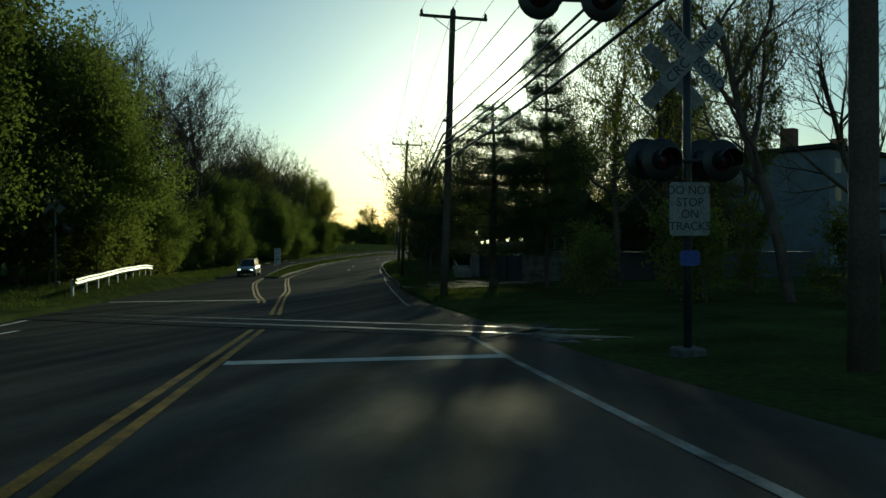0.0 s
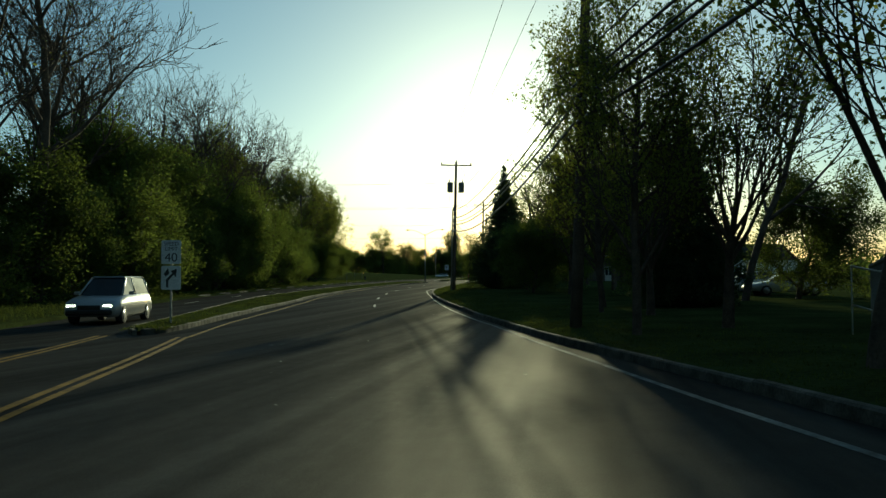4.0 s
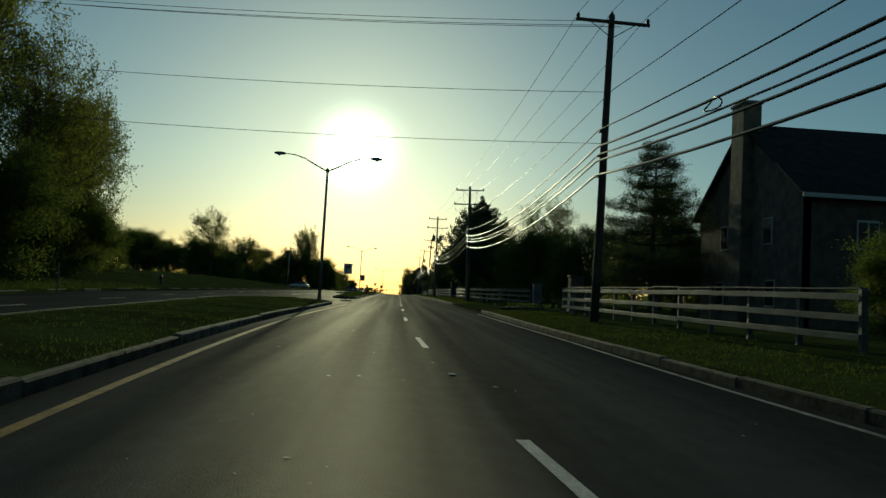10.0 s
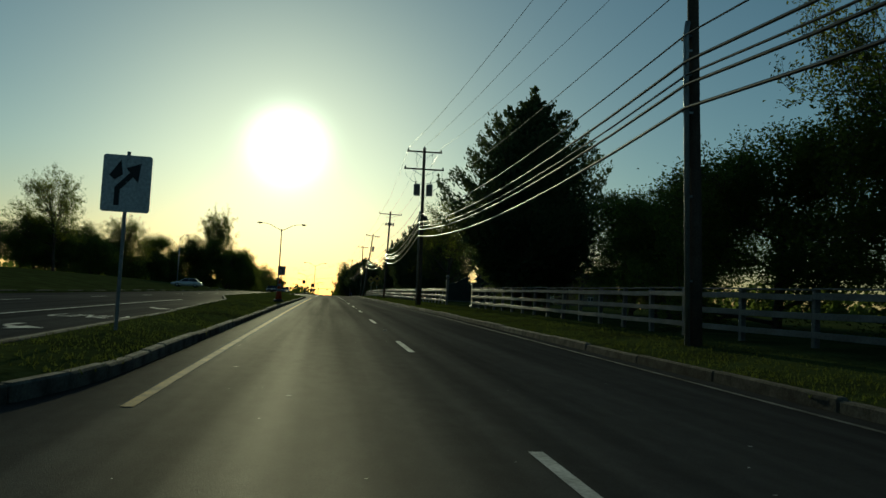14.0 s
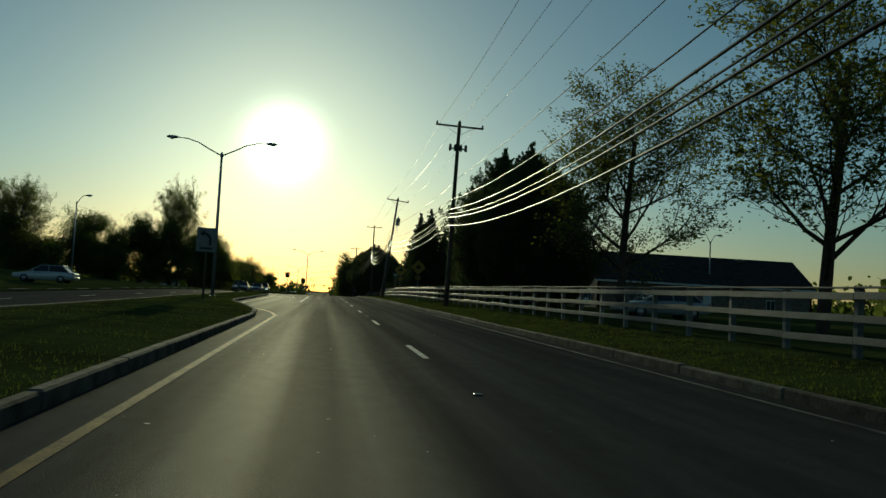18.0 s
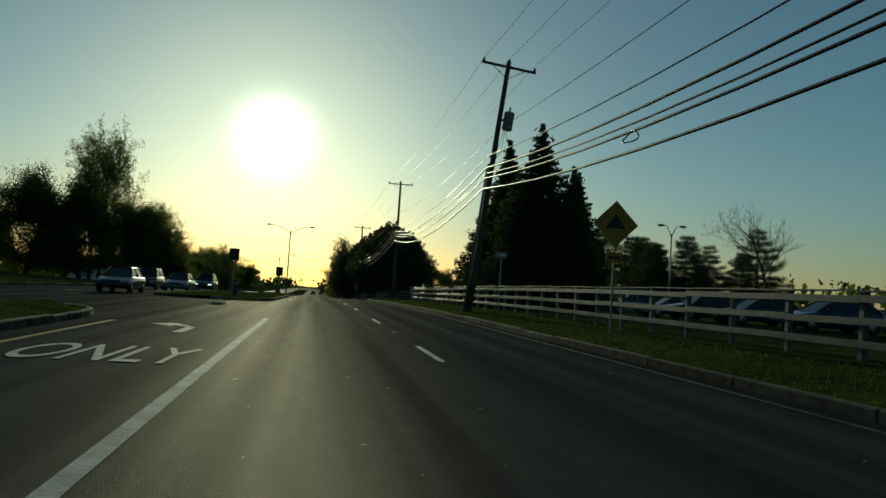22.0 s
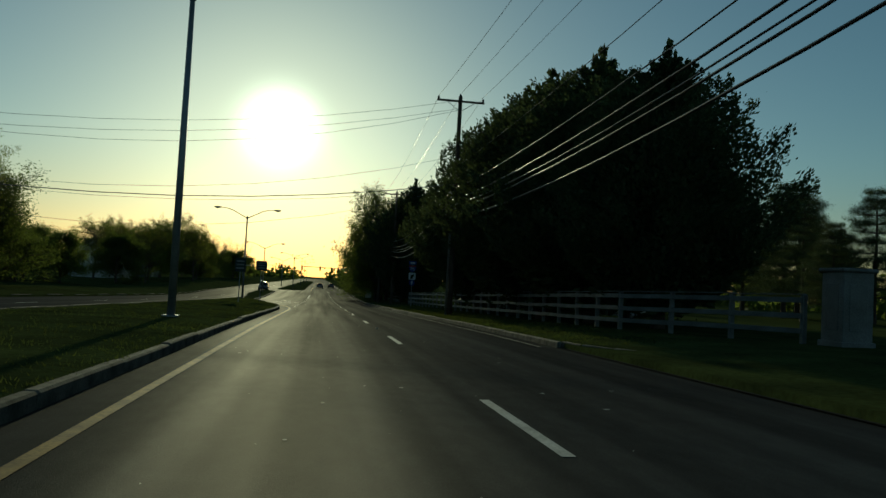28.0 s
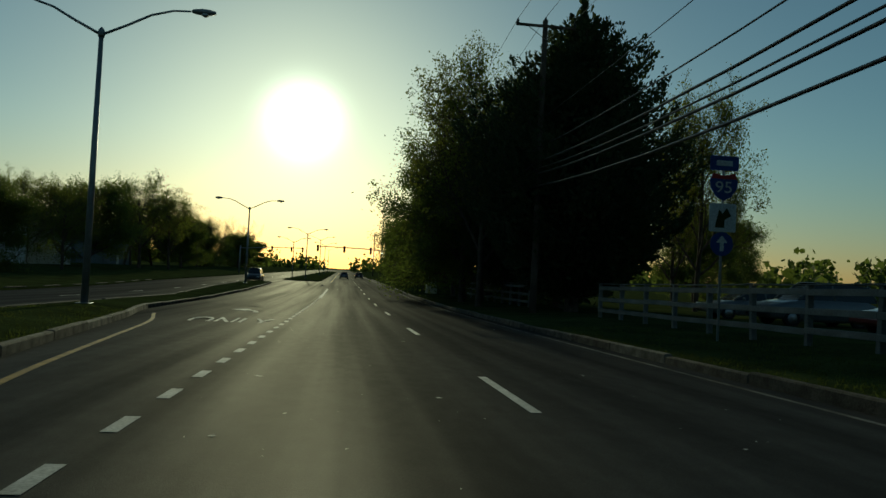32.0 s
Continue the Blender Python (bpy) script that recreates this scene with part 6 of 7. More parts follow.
# ---- cars ----
def car(s, d, turn, colour, kind="sedan", words="", lit=False, group="cars", z=None):
    """A car built from lofted side profiles; y is its nose."""
    paint = material(colour[0] + "_car_paint", colour[1], 0.35, tuple(c * 0.85 for c in colour[1]), 1.0, 90, 0.0, metal=0.25, coat=0.6)
    ob = thing("car", on(s, d, (verge_z(s, d) if z is None else z), turn), colour[0] + " " + kind + words, "car", group)
    L, Wd = (4.7, 1.8) if kind == "sedan" else (4.6, 1.86)
    hb, hr = (0.92, 1.44) if kind == "sedan" else (1.05, 1.72)
    low = [(-L / 2, 0.45, 0.75), (-L / 2 + 0.15, 0.3, 0.9), (-1.75, 0.28, hb), (-0.6, 0.22, hb + 0.02), (0.9, 0.22, hb), (1.45, 0.26, hb - 0.08), (L / 2 - 0.15, 0.3, hb - 0.22), (L / 2, 0.42, 0.62)]
    verts, faces = [], []
    for y, z0, z1 in low:
        w = Wd / 2 * (0.86 if abs(y) > L / 2 - 0.05 else (0.95 if abs(y) > L / 2 - 0.3 else 1.0))
        ring = [(-w * 0.92, z0), (-w, z0 + 0.12), (-w, (z0 + z1) / 2 + 0.08), (-w * 0.94, z1 - 0.03), (-w * 0.8, z1), (w * 0.8, z1), (w * 0.94, z1 - 0.03), (w, (z0 + z1) / 2 + 0.08), (w, z0 + 0.12), (w * 0.92, z0)]
        verts += [(x, y, zz) for x, zz in ring]
    n = 10
    for i in range(len(low) - 1):
        for k in range(n):
            faces.append((i * n + k, i * n + (k + 1) % n, (i + 1) * n + (k + 1) % n, (i + 1) * n + k))
    faces += [tuple(range(n)), tuple(range((len(low) - 1) * n, len(low) * n))]
    part("body", mesh_from("body", verts, faces, paint, True), ob)
    back = -1.95 if kind == "sedan" else -2.15
    roof = [(back, hb - 0.02, 0.8), (back + (0.55 if kind == "sedan" else 0.25), hr - 0.06, 0.66), (-0.3, hr, 0.66), (0.25, hr - 0.04, 0.65), (1.1, hb - 0.03, 0.8)]
    verts, faces = [], []
    for y, zz, f in roof:
        w = Wd / 2 * f
        verts += [(-Wd / 2 * 0.84, y, hb - 0.03), (-w, y, zz - 0.02), (-w * 0.85, y, zz), (w * 0.85, y, zz), (w, y, zz - 0.02), (Wd / 2 * 0.84, y, hb - 0.03)]
    for i in range(len(roof) - 1):
        for k in range(5):
            faces.append((i * 6 + k, i * 6 + k + 1, i * 6 + 7 + k, i * 6 + 6 + k))
    part("cabin", mesh_from("cabin", verts, faces, GLASS, False), ob, "dark glass cabin")
    y0, y1 = roof[1][0], roof[3][0]
    part("roof", box("roof", Wd * 0.62, y1 - y0 + 0.1, 0.05, paint, T(0, (y0 + y1) / 2, hr - 0.01), 0.02), ob)
    for sx in (-1, 1):
        for ya, za, yb, zb in ((roof[3][0], hr - 0.04, 1.12, hb), (roof[1][0], hr - 0.06, back, hb), (-0.35, hr - 0.03, -0.4, hb)):
            part("pillar", tube("pillar", [(sx * Wd * 0.325, ya, za), (sx * Wd * 0.415, yb, zb)], 0.035, paint, 5), ob)
        part("mirror", box("mirror", 0.2, 0.1, 0.13, paint, T(sx * (Wd / 2 + 0.06), 0.75, hb + 0.06), 0.03), ob)
        part("headlight", box("headlight", 0.34, 0.16, 0.13, HEADLIGHT if lit else LENS, T(sx * 0.62, L / 2 - 0.1, 0.66), 0.03), ob)
        part("tail_light", box("tail_light", 0.3, 0.12, 0.16, RED_LENS, T(sx * 0.66, -L / 2 + 0.08, 0.78), 0.03), ob)
        for yw in (1.4, -1.38):
            w = part("wheel", lathe("tyre", [(0.2, -0.1), (0.31, -0.11), (0.33, -0.06), (0.33, 0.06), (0.31, 0.11), (0.2, 0.1)], TYRE, 18), ob, "", T(sx * (Wd / 2 - 0.1), yw, 0.33) @ Matrix.Rotation(radians(90), 4, "Y"))
            part("rim", lathe("rim", [(0.05, 0.1 * sx + 0.01 * sx), (0.2, 0.1 * sx), (0.2, 0.09 * sx)], RIM, 12), w)
    part("bumper", box("bumper", Wd * 0.86, 0.16, 0.2, BLACK if kind != "sedan" else paint, T(0, L / 2 - 0.03, 0.45), 0.05), ob)
    part("bumper", box("bumper", Wd * 0.86, 0.16, 0.22, BLACK if kind != "sedan" else paint, T(0, -L / 2 + 0.03, 0.47), 0.05), ob)
    part("grille", box("grille", 0.8, 0.04, 0.16, BLACK, T(0, L / 2 - 0.01, 0.62), 0.01), ob)
    part("number_plate", box("number_plate", 0.3, 0.02, 0.15, SIGN_WHITE, T(0, -L / 2 - 0.06, 0.6)), ob)
    return ob


SILVER, DARK, WHITE, GREY, BLUE, RED = ("silver", (0.42, 0.43, 0.44)), ("black", (0.02, 0.02, 0.022)), ("white", (0.6, 0.6, 0.6)), ("grey", (0.16, 0.165, 0.17)), ("dark blue", (0.03, 0.05, 0.1)), ("dark red", (0.2, 0.02, 0.02))
# waiting and passing on the far carriageway
for s, d, turn, col, kind, lit in ((371.0, -11.0, 180, DARK, "sedan", False), (387.0, -10.4, 180, GREY, "sedan", False), (391.5, -13.6, 180, DARK, "SUV", False), (402.5, -10.5, 180, GREY, "SUV", True), (413.0, -13.4, 180, DARK, "sedan", False)):
    car(s, d, turn, col, kind, " waiting on the far carriageway", lit, "cars on the far carriageway", 0.0)
car(82, -8.6, 178, SILVER, "SUV", " with lit headlights on the far carriageway", True, "cars on the far carriageway", 0.0)
car(330, -22.5, 90, WHITE, "sedan", " parked beyond the far carriageway", False, "parked cars")
car(575, -11, 180, DARK, "SUV", " on the far carriageway", False, "cars on the far carriageway", 0.0)
car(640, 0.2, 0, GREY, "sedan", " far ahead on the road", False, "cars ahead", 0.0)
car(655, 3.6, 0, DARK, "sedan", " far ahead on the road", False, "cars ahead", 0.0)
# parking lot behind the fence
prnd = random.Random(2)
for k, (s, d, turn) in enumerate(((300, 17, 90), (330, 21.5, 80), (337, 22, 88), (343, 22, 92), (349, 22.5, 90), (355, 22, 88), (361, 22.3, 91), (367, 22.6, 90), (373, 23.5, 90), (341, 38, 90), (347, 38.5, 90), (353, 38, 90), (359, 38.3, 90), (365, 38, 90), (371, 38, 90), (378, 38, 90), (388, 27, 90), (394, 27, 90), (468, 20, 75), (486, 18.5, 88), (492, 18, 92), (498, 18.4, 90), (504, 18.2, 90), (510, 19, 85), (480, 19, 85))):
    col = (SILVER, WHITE, GREY, DARK, BLUE, SILVER, RED, WHITE)[prnd.randrange(8)]
    car(s, d, turn, col, ("sedan", "SUV")[k % 3 == 1], " parked behind the white fence", False, "parked cars")
for s in (96, 101, 106):
    car(s, 27 + prnd.uniform(-1, 1), 80, (SILVER, GREY, WHITE)[int(s) % 3], "sedan", " parked beyond the lawn", False, "parked cars")


# ---- buildings ----
def house(s, d, turn, w, l, eave, ridge, wall, words, windows=((0.25, 0.35), (0.75, 0.35)), chimney=None, gable_windows=(), stone_gable=None):
    """A gabled house: l along its ridge (x), w across (y)."""
    ob = thing("house", ground(s, d, turn, 0, 0.1), words, "house", "houses")
    x, y = l / 2, w / 2
    v = [(-x, -y, 0), (x, -y, 0), (x, y, 0), (-x, y, 0), (-x, -y, eave), (x, -y, eave), (x, y, eave), (-x, y, eave), (-x, 0, ridge), (x, 0, ridge)]
    for name, ids, mat in (("wall", (0, 1, 5, 4), wall), ("wall", (2, 3, 7, 6), wall), ("gable", (1, 2, 6, 9, 5), stone_gable or wall), ("gable", (3, 0, 4, 8, 7), stone_gable or wall)):
        c = [Vector(v[i]) for i in ids]
        nrm = (c[1] - c[0]).cross(c[2] - c[1]).normalized() * 0.25
        n = len(c)
        part(name, mesh_from(name, c + [q - nrm for q in c], [tuple(range(n)), tuple(range(2 * n - 1, n - 1, -1))] + [(i, (i + 1) % n, (i + 1) % n + n, i + n) for i in range(n)], mat), ob)
    o, t = 0.4, 0.14
    k = (ridge - eave) / y
    for sy in (-1, 1):
        e = eave - o * k
        rv = [(-x - o, sy * (y + o), e), (x + o, sy * (y + o), e), (x + o, 0, ridge), (-x - o, 0, ridge)]
        rv += [(a, b, c + t) for a, b, c in rv]
        roof = part("roof", mesh_from("roof", rv, [(0, 1, 2, 3), (4, 5, 6, 7), (0, 1, 5, 4), (1, 2, 6, 5), (2, 3, 7, 6), (3, 0, 4, 7)], SHINGLE), ob)
        part("fascia", box("fascia", l + 2 * o, 0.05, 0.2, TRIM, T(0, sy * (y + o + 0.03), e + 0.04)), roof)
    for fx, fz in windows:
        for sy in (-1, 1):
            wx, wz = -x + l * fx, eave * fz
            win = part("window", box("window", 1.1, 0.08, 1.4, TRIM, T(wx, sy * (y + 0.01), wz + 0.5), 0.02), ob, "white framed sash window")
            for q in (-0.26, 0.26):
                part("pane", box("pane", 0.44, 0.03, 1.2, GLASS, T(wx + q, sy * (y + 0.05), wz + 0.5)), win)
    for gy, gz in gable_windows:
        for sx in (-1, 1):
            win = part("window", box("window", 0.08, 1.0, 1.4, TRIM, T(sx * (x + 0.01), gy, gz), 0.02), ob, "white framed sash window")
            part("pane", box("pane", 0.03, 0.84, 1.24, GLASS, T(sx * (x + 0.05), gy, gz)), win)
    if chimney:
        cx, cw, top = chimney
        c = part("chimney", box("chimney", 1.0, cw, top, stone_gable or BRICK, T(cx, 0, top / 2), 0.03), ob)
        part("chimney_cap", box("chimney_cap", 1.15, cw + 0.16, 0.16, PALE_CONCRETE, T(cx, 0, top), 0.03), c)
    part("door", box("door", 1.0, 0.1, 2.1, TRIM, T(0, -y - 0.01, 1.05), 0.02), ob)
    return ob


house(180, 27.5, 0, 12.5, 15, 6.4, 10.8, STONE, "two-storey stone gabled house with a tall end chimney", ((0.2, 0.15), (0.5, 0.15), (0.8, 0.15), (0.2, 0.62), (0.5, 0.62), (0.8, 0.62)), (-7.6, 1.5, 12.0), ((-3, 1.6), (3, 1.6), (-2.6, 4.8), (2.6, 4.8)), STONE)
house(349, 43, 0, 9, 26, 3.4, 6.6, STONE, "low stone house with a dark shingle roof behind the fence", ((0.2, 0.2), (0.8, 0.2)), (6.2, 1.0, 6.6), ((-2, 1.5), (2, 1.5)))
house(598, -48, 80, 9, 12, 5.4, 8.2, TRIM, "pale two-storey house among far trees")
house(640, -50, 80, 9, 12, 5.2, 8, SIDING, "grey two-storey house among far trees")
house(540, -56, 80, 9, 13, 4.6, 7, TRIM, "pale house among far trees")
house(205, 55, 20, 10, 14, 3.4, 6.4, TRIM, "low pale house far down the drive")
house(282, -78, 70, 14, 30, 4.0, 6.0, BRICK, "long low brick building above the lawn")


def apartment():
    ob = thing("apartment_building", ground(98, 66, 35), "four-storey grey-blue apartment building behind trees", "building")
    part("wall", box("wall", 34, 14, 13.5, SIDING, T(0, 0, 6.6), 0.05), ob)
    part("roof", box("roof", 35, 15, 0.6, SHINGLE, T(0, 0, 13.6), 0.1), ob)
    for x in (-12, 2, 13):
        part("chimney", box("chimney", 1.6, 1.6, 3.2, BRICK, T(x, 0, 15.2), 0.05), ob)
    for fl in range(4):
        for k in range(9):
            x = -14.8 + 3.7 * k
            win = part("window", box("window", 1.5, 0.1, 1.6, TRIM, T(x, -7.02, 1.9 + 3.2 * fl), 0.02), ob)
            part("pane", box("pane", 1.3, 0.04, 1.4, GLASS, T(x, -7.08, 1.9 + 3.2 * fl)), win)
        b = part("balcony", box("balcony", 8, 1.4, 0.18, TRIM, T(0, -7.6, 0.4 + 3.2 * fl), 0.02), ob)
        part("railing", box("railing", 8, 0.06, 1.0, TRIM, T(0, -8.2, 1.0 + 3.2 * fl), 0.01), b)


apartment()


# ---- terrace by the road ----
def lantern(s, d, foot, h=1.5):
    ob = thing("lantern_post", on(s, d, foot), "dark post lantern with a lit glass head", "lamp", "lantern posts")
    part("post", tube("post", [(0, 0, 0), (0, 0, h - 0.3)], 0.045, BLACK, 8), ob)
    part("lantern_base", lathe("lantern_base", [(0.04, h - 0.34), (0.1, h - 0.28), (0.08, h - 0.24)], BLACK, 8), ob)
    part("lantern_glass", lathe("lantern_glass", [(0.07, h - 0.25), (0.15, h + 0.02)], LANTERN_LIGHT, 6), ob, "warm lit lantern glass")
    part("lantern_hood", lathe("lantern_hood", [(0.18, h + 0.02), (0.16, h + 0.05), (0.03, h + 0.2)], BLACK, 6), ob)


def wall_run(name, label, s0, d0, s1, d1, tops, thick, mat, z0=-0.2):
    """An upright wall from (s0, d0) to (s1, d1); tops are (share of the run, height) pairs."""
    p, q = at(s0, d0), at(s1, d1)
    v = q - p
    m = T(p.x, p.y, road_z(s0)) @ pose(0, 0, 0, 0, 0, math.degrees(math.atan2(v.y, v.x)))
    L = math.hypot(v.x, v.y)
    ob = thing(name, m, label, "wall")
    outline = [(0, z0)] + [(f * L, z) for f, z in tops] + [(L, z0)]
    part("panel", outline_plate("panel", outline, thick, mat), ob)
    for (fa, za), (fb, zb) in zip(tops, tops[1:]):
        if fb - fa > 0.04:
            seg = math.hypot((fb - fa) * L, zb - za)
            tilt = math.degrees(math.atan2(zb - za, (fb - fa) * L))
            part("coping", box("coping", seg, thick + 0.1, 0.09, mat, T(seg / 2, 0, 0.045), 0.02), ob, "", T(fa * L, thick / 2, za) @ pose(0, 0, 0, 0, -tilt, 0))
    return ob


def terrace():
    wall = wall_run("retaining_wall", "dark green retaining wall of a raised terrace", 59.2, 11.75, 47.0, 11.75, [(0, 2.15), (1, 2.15)], 0.35, DARK_WALL)
    for k in range(5):
        part("pier", box("pier", 0.36, 0.5, 2.4, DARK_WALL, T(0.2 + 2.95 * k, 0.1, 1.0), 0.02), wall)
    wall_run("end_wall", "weathered concrete end wall of the terrace", 46.9, 11.9, 46.4, 16.5, [(0, 2.3), (1, 2.3)], 0.3, CONCRETE)
    wing = wall_run("wing_wall", "pale concrete wing wall with a stepped sloping top", 67.6, 12.4, 60.9, 11.85, [(0, 1.7), (0.5, 2.7), (0.53, 2.72), (0.531, 2.05), (1, 2.15)], 0.25, PALE_CONCRETE)
    for x, h in ((3.5, 3.3), (4.3, 2.7), (6.5, 3.0)):
        part("post", box("post", 0.12, 0.12, h, PALE_CONCRETE, T(x, -0.09, h / 2 - 0.1), 0.01), wing, "slim pale post")
    fence_ob = thing("terrace_railing", on(59.0, 12.1, 2.2), "thin dark grey railing along the terrace edge", "railing")
    part("top_rail", box("top_rail", 0.05, 11.6, 0.05, SIDING, T(0, -6.0, 0.85), 0.008), fence_ob)
    part("lower_rail", box("lower_rail", 0.04, 11.6, 0.04, SIDING, T(0, -6.0, 0.12), 0.008), fence_ob)
    for k in range(59):
        part("baluster", box("baluster", 0.025, 0.025, 0.75, SIDING, T(0, -0.2 - 0.2 * k, 0.48)), fence_ob)
    stair = thing("steps", on(60.6, 10.6, 0.2), "short flight of pale concrete steps", "steps")
    for k in range(6):
        part("step", box("step", 1.3, 0.34, 0.17, PALE_CONCRETE, T(0, 0.3 * k, 0.09 + 0.17 * k), 0.012), stair)
    rail = thing("handrail", on(61.2, 10.35, 0.1), "thin pale metal handrail beside the steps", "handrail")
    part("top_rail", tube("top_rail", [(0.35, 4.6, 1.55), (0, 0, 0.92), (0.35, -2.6, 0.92)], 0.026, PALE_METAL, 6), rail)
    part("lower_rail", tube("lower_rail", [(0.35, 4.6, 0.75), (0, 0, 0.14), (0.35, -2.6, 0.14)], 0.02, PALE_METAL, 6), rail)
    for f in (-1.0, -0.5, 0.0, 0.33, 0.66, 1.0):
        x, y = 0.35 * abs(f), 4.6 * f if f > 0 else 2.6 * f
        part("upright", tube("upright", [(x, y, -0.2), (x, y, 0.92 + (0.63 * f if f > 0 else 0))], 0.016, PALE_METAL, 6), rail)
    for s, d, z in ((46.9, 11.8, 2.15), (50.0, 11.7, 2.15), (53.3, 11.6, 2.15), (56.4, 11.7, 2.15), (59.0, 11.8, 2.15), (64.2, 12.4, 2.7), (68.5, 15.0, 2.2), (58, 19, 2.2), (64, 21, 2.2)):
        lantern(s, d, z, 1.02 if s < 60 else 1.4)
    floor = thing("terrace_floor", on(47, 12.15, 0.0), "raised paved terrace floor behind the wall", "terrace")
    part("deck", box("deck", 20, 12.0, 2.1, DARK_WALL, T(10.1, 6.1, 1.05), 0.03), floor)
    gz = thing("gazebo", on(53.5, 21, 2.1), "open gazebo with a dark low roof", "gazebo")
    part("roof", lathe("roof", [(3.4, 2.1), (3.5, 2.2), (1.2, 2.9), (0.1, 3.2)], SHINGLE, 8), gz)
    for k in range(8):
        a = 6.283 * (k + 0.5) / 8
        part("column", tube("column", [(2.9 * math.cos(a), 2.9 * math.sin(a), 0), (2.9 * math.cos(a), 2.9 * math.sin(a), 2.15)], 0.08, TRIM, 6), gz)
    porch = thing("porch", on(48.0, 16.2, 2.1), "grey framed open porch on the terrace", "porch")
    part("roof", box("roof", 3.4, 2.6, 0.14, SIDING, T(0, 0, 1.25), 0.02), porch)
    for x in (-1.5, 0, 1.5):
        for y in (-1.1, 1.1):
            part("column", box("column", 0.12, 0.12, 1.2, SIDING, T(x, y, 0.6), 0.01), porch)


terrace()


# ---- traffic cone on the median ----
def traffic_cone(s, d):
    ob = thing("traffic_cone", on(s, d, 0.2), "tall orange traffic cone with white bands on the median", "cone")
    part("base", lathe("base", [(0.01, 0.0), (0.3, 0.0), (0.3, 0.1), (0.2, 0.16), (0.01, 0.16)], TYRE, 8), ob, "black rubber base")
    part("cone", lathe("cone", [(0.19, 0.15), (0.16, 0.4), (0.1, 0.95), (0.06, 1.25), (0.03, 1.3), (0.01, 1.3)], CONE_ORANGE, 18), ob)
    for z, r in ((0.62, 0.142), (0.92, 0.109)):
        part("reflective_band", lathe("reflective_band", [(r, z), (r - 0.0165, z + 0.15)], SIGN_SHADED, 18), ob, "white reflective band")


CONE_ORANGE = material("cone_orange", (0.55, 0.09, 0.02), 0.6, (0.4, 0.06, 0.015), 3.0, 20, 0.0, spec=0.2)
traffic_cone(247.0, -2.8)


# ---- entrance sign, flower bed, hydrant, signals ----
def monument_sign():
    ob = thing("entrance_sign", ground(266.4, 10.3), "dark grey entrance sign with scrolled top and ball finials", "sign")
    half = [(0.1, 0.35), (0.1, 1.8), (0.55, 1.9), (1.1, 2.15), (1.5, 2.42), (1.72, 2.52), (1.92, 2.48), (2.0, 2.34), (1.92, 2.22), (1.8, 2.2), (1.86, 2.08), (2.1, 2.02)]
    part("board", outline_plate("board", half + [(4.4 - x, z) for x, z in reversed(half)], 0.12, SIGN_DARK), ob)
    for x in (0, 4.4):
        pst = part("post", box("post", 0.22, 0.22, 2.3, SHADED_WHITE_WOOD, T(x, 0.06, 1.0), 0.015), ob)
        part("finial", lathe("finial", [(0.12, 2.15), (0.06, 2.2), (0.13, 2.3), (0.16, 2.4), (0.1, 2.5), (0.02, 2.55)], SHADED_WHITE_WOOD, 12), pst, "", T(x, 0.06, 0))
    for z, w in ((1.35, 2.6), (1.0, 2.0), (0.72, 1.5)):
        part("text_bar", box("text_bar", w, 0.02, 0.16, DARK_METAL, T(2.2, -0.02, z), 0.004), ob)
    part("sill", box("sill", 4.4, 0.2, 0.08, SHADED_WHITE_WOOD, T(2.2, 0.06, 0.34), 0.01), ob)


monument_sign()


def flower_bed():
    r = random.Random(21)
    ob = thing("flower_bed", ground(187.0, 9.5), "low bed of pale flowers by the drive", "flower bed")
    bm = bmesh.new()
    bmesh.ops.create_icosphere(bm, subdivisions=3, radius=1.0, matrix=Matrix.Diagonal((1.8, 1.2, 0.16, 1)))
    part("soil", bm_mesh("soil", bm, SOIL, True), ob, "mound of dark soil")
    pts = [Vector((r.gauss(0, 0.8), r.gauss(0, 0.5), r.uniform(0.12, 0.35))) for _ in range(160)]
    part("foliage", leaf_mesh("foliage", pts, r, 0.12, LEAF_FULL, n_each=4, spreadr=0.06), ob)
    part("blossom", leaf_mesh("blossom", pts[:70], r, 0.08, SIGN_WHITE, n_each=2, spreadr=0.05), ob, "pale blossoms")


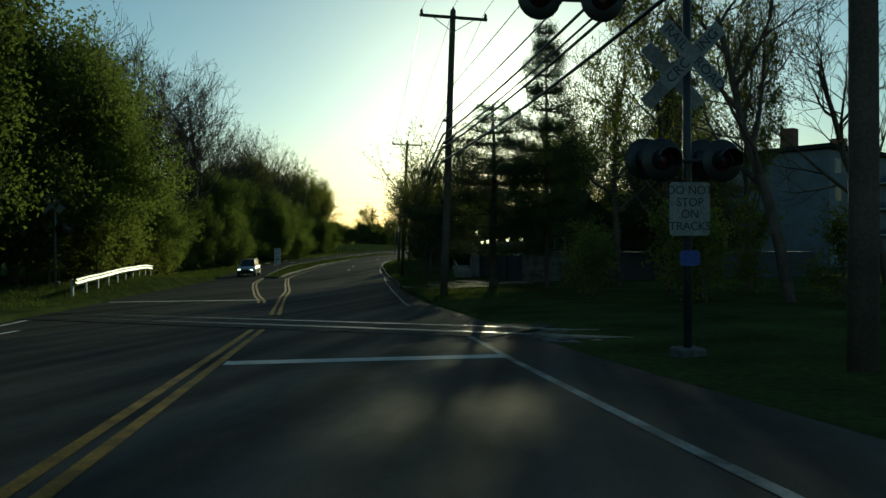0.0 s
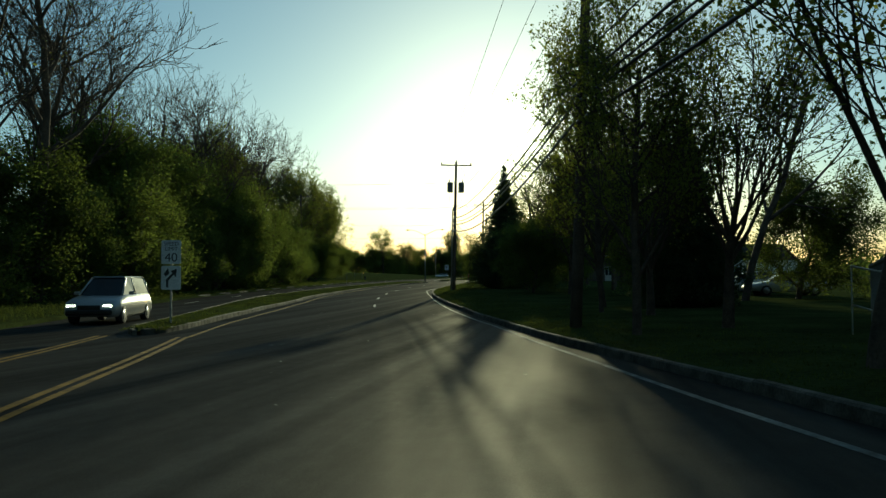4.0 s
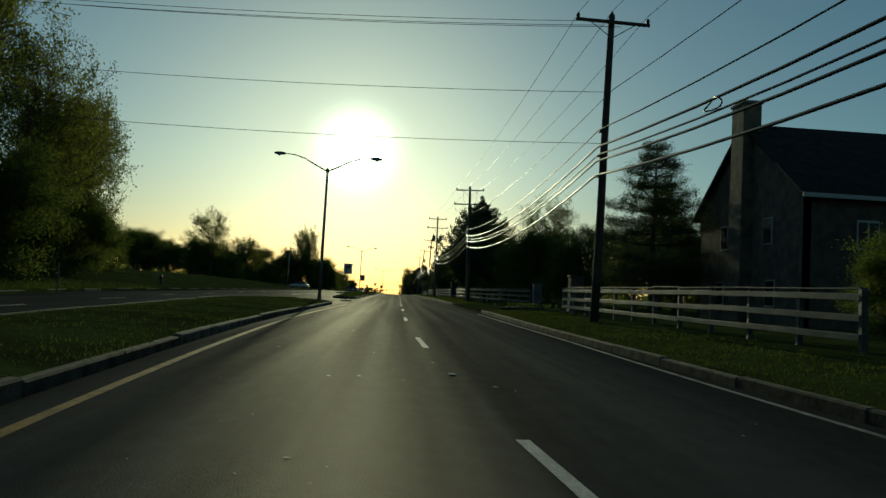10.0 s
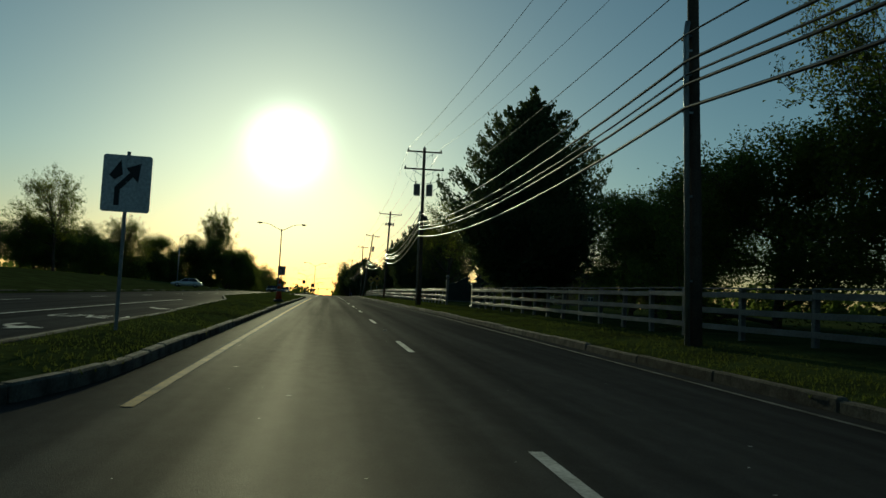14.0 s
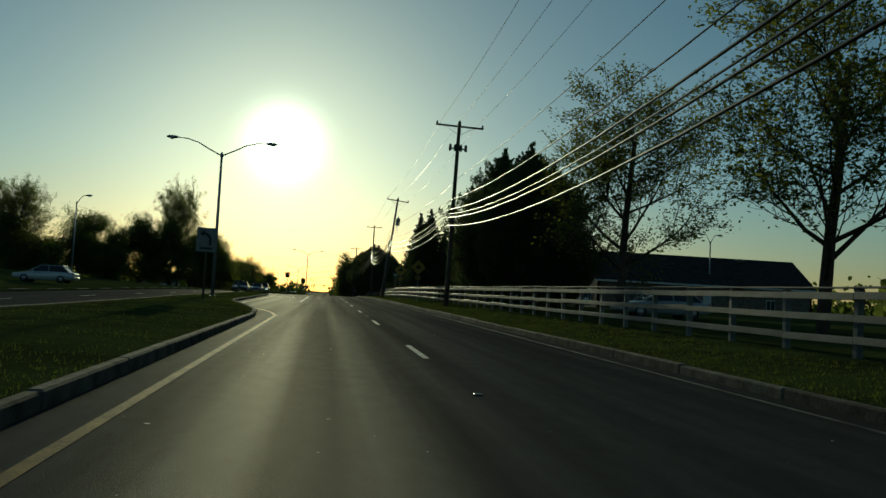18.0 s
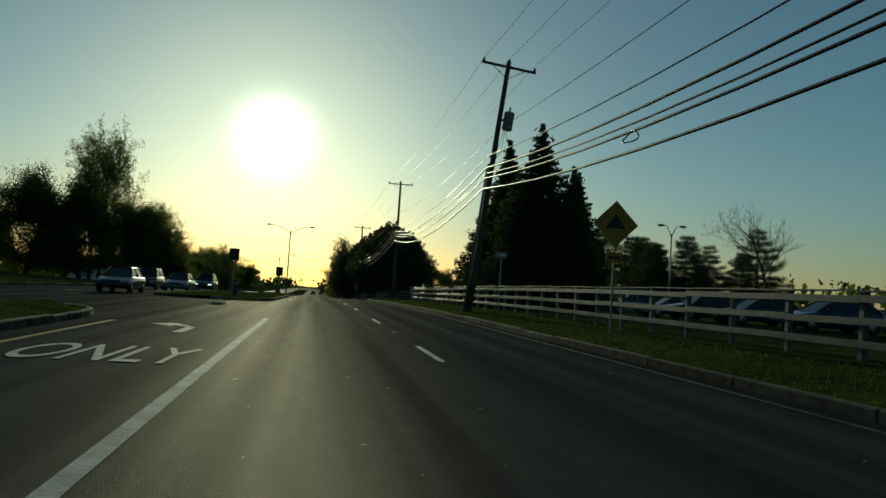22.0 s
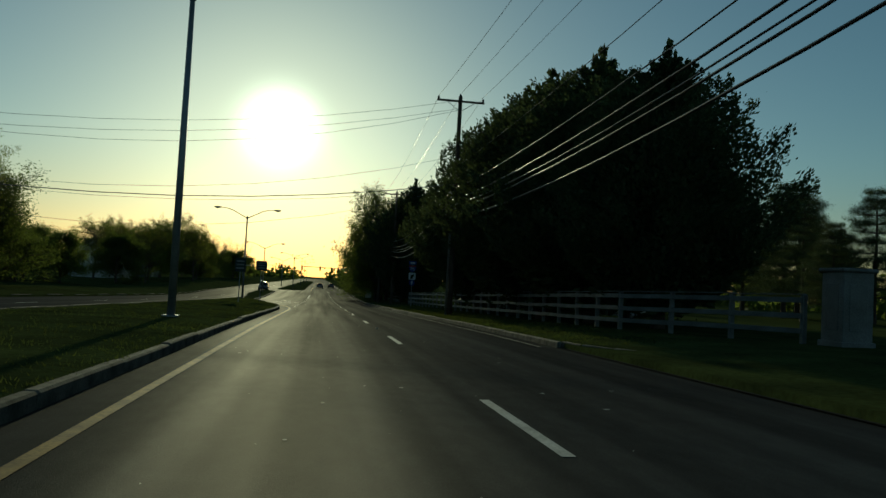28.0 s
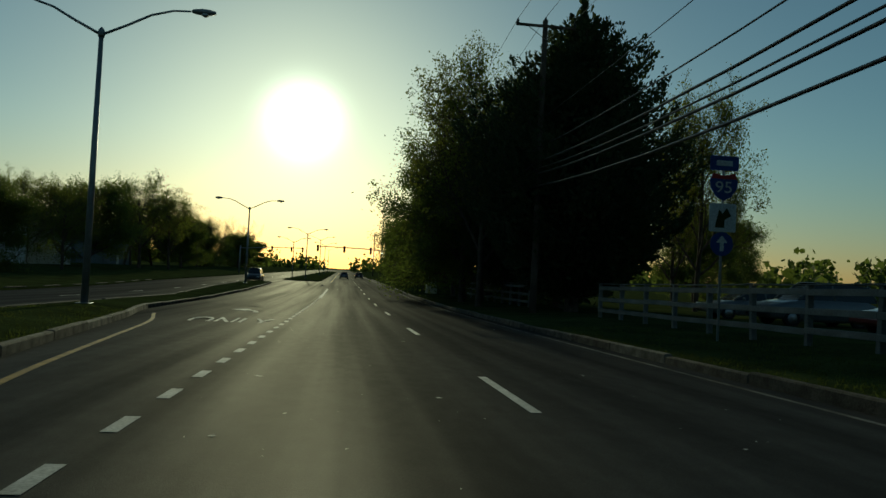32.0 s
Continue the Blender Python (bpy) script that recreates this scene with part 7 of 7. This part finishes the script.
flower_bed()
hyd = thing("fire_hydrant", ground(215, -21.5), "dark fire hydrant on the lawn", "hydrant")
part("barrel", lathe("barrel", [(0.2, 0), (0.2, 0.06), (0.13, 0.08), (0.13, 0.6), (0.17, 0.64), (0.15, 0.75), (0.03, 0.88)], DARK_METAL, 12), hyd)
part("nozzle", tube("nozzle", [(-0.24, 0, 0.45), (0.24, 0, 0.45)], 0.06, DARK_METAL, 8), hyd)
for s, d in ((212, -23), (222, -24), (176, -14.5)):
    mk = thing("marker_post", ground(s, d), "thin steel marker post on the lawn", "post", "marker posts")
    part("stake", box("stake", 0.06, 0.03, 1.6, GALVANISED, T(0, 0, 0.75), 0.005), mk)
cab = thing("utility_cabinet", ground(549, 8.4), "pale metal utility cabinet beside the fence", "cabinet")
part("case", box("case", 1.0, 0.7, 1.6, PALE_METAL, T(0, 0, 0.8), 0.03), cab)
part("door", box("door", 0.9, 0.03, 1.4, PALE_METAL, T(0, -0.36, 0.8), 0.01), cab)
drain = thing("drain_grate", on(380.2, -1.5, 0.008), "iron storm drain grate beside the kerb", "drain")
part("frame", box("frame", 0.46, 0.66, 0.012, BLACK, T(0, 0, -0.004), 0.004), drain)
for k in range(8):
    part("bar", box("bar", 0.4, 0.03, 0.012, GALVANISED, T(0, -0.28 + 0.08 * k, 0.004), 0.004), drain)


def traffic_signal(s, d, reach, top, heads, words):
    ob = thing("traffic_signal", on(s, d, 0.2), "traffic signals on a long mast arm" + words, "traffic light", "traffic signals")
    part("mast", tube("mast", [(0, 0, -0.2), (0, 0, top)], [0.16, 0.12], GALVANISED, 10), ob)
    part("arm", tube("arm", [(0, 0, top - 0.6), (reach * 0.5, 0, top - 0.1), (reach, 0, top)], [0.1, 0.08, 0.06], GALVANISED, 8), ob)
    for x in heads:
        h = part("signal_head", box("signal_head", 0.36, 0.25, 1.05, BLACK, T(x, -0.1, top - 0.35), 0.03), ob, "black signal housing")
        for k, mat in enumerate((RED_LENS, DARK_METAL, GREEN_LIGHT)):
            part("lens", lathe("lens", [(0.12, 0), (0.08, 0.03)], mat, 12), h, "", T(x, -0.23, top - 0.02 - 0.33 * k) @ UPRIGHT)
            part("visor", lathe("visor", [(0.15, 0), (0.15, 0.2)], BLACK, 10), h, "", T(x, -0.23, top - 0.02 - 0.33 * k) @ UPRIGHT)


traffic_signal(600, 11.2, -15.6, 5.4, (-7.0, -11.2, -15.4), " over the road ahead")
traffic_signal(640, -21.5, 13, 5.8, (6.5, 10.5, 12.8), " over the far carriageway")
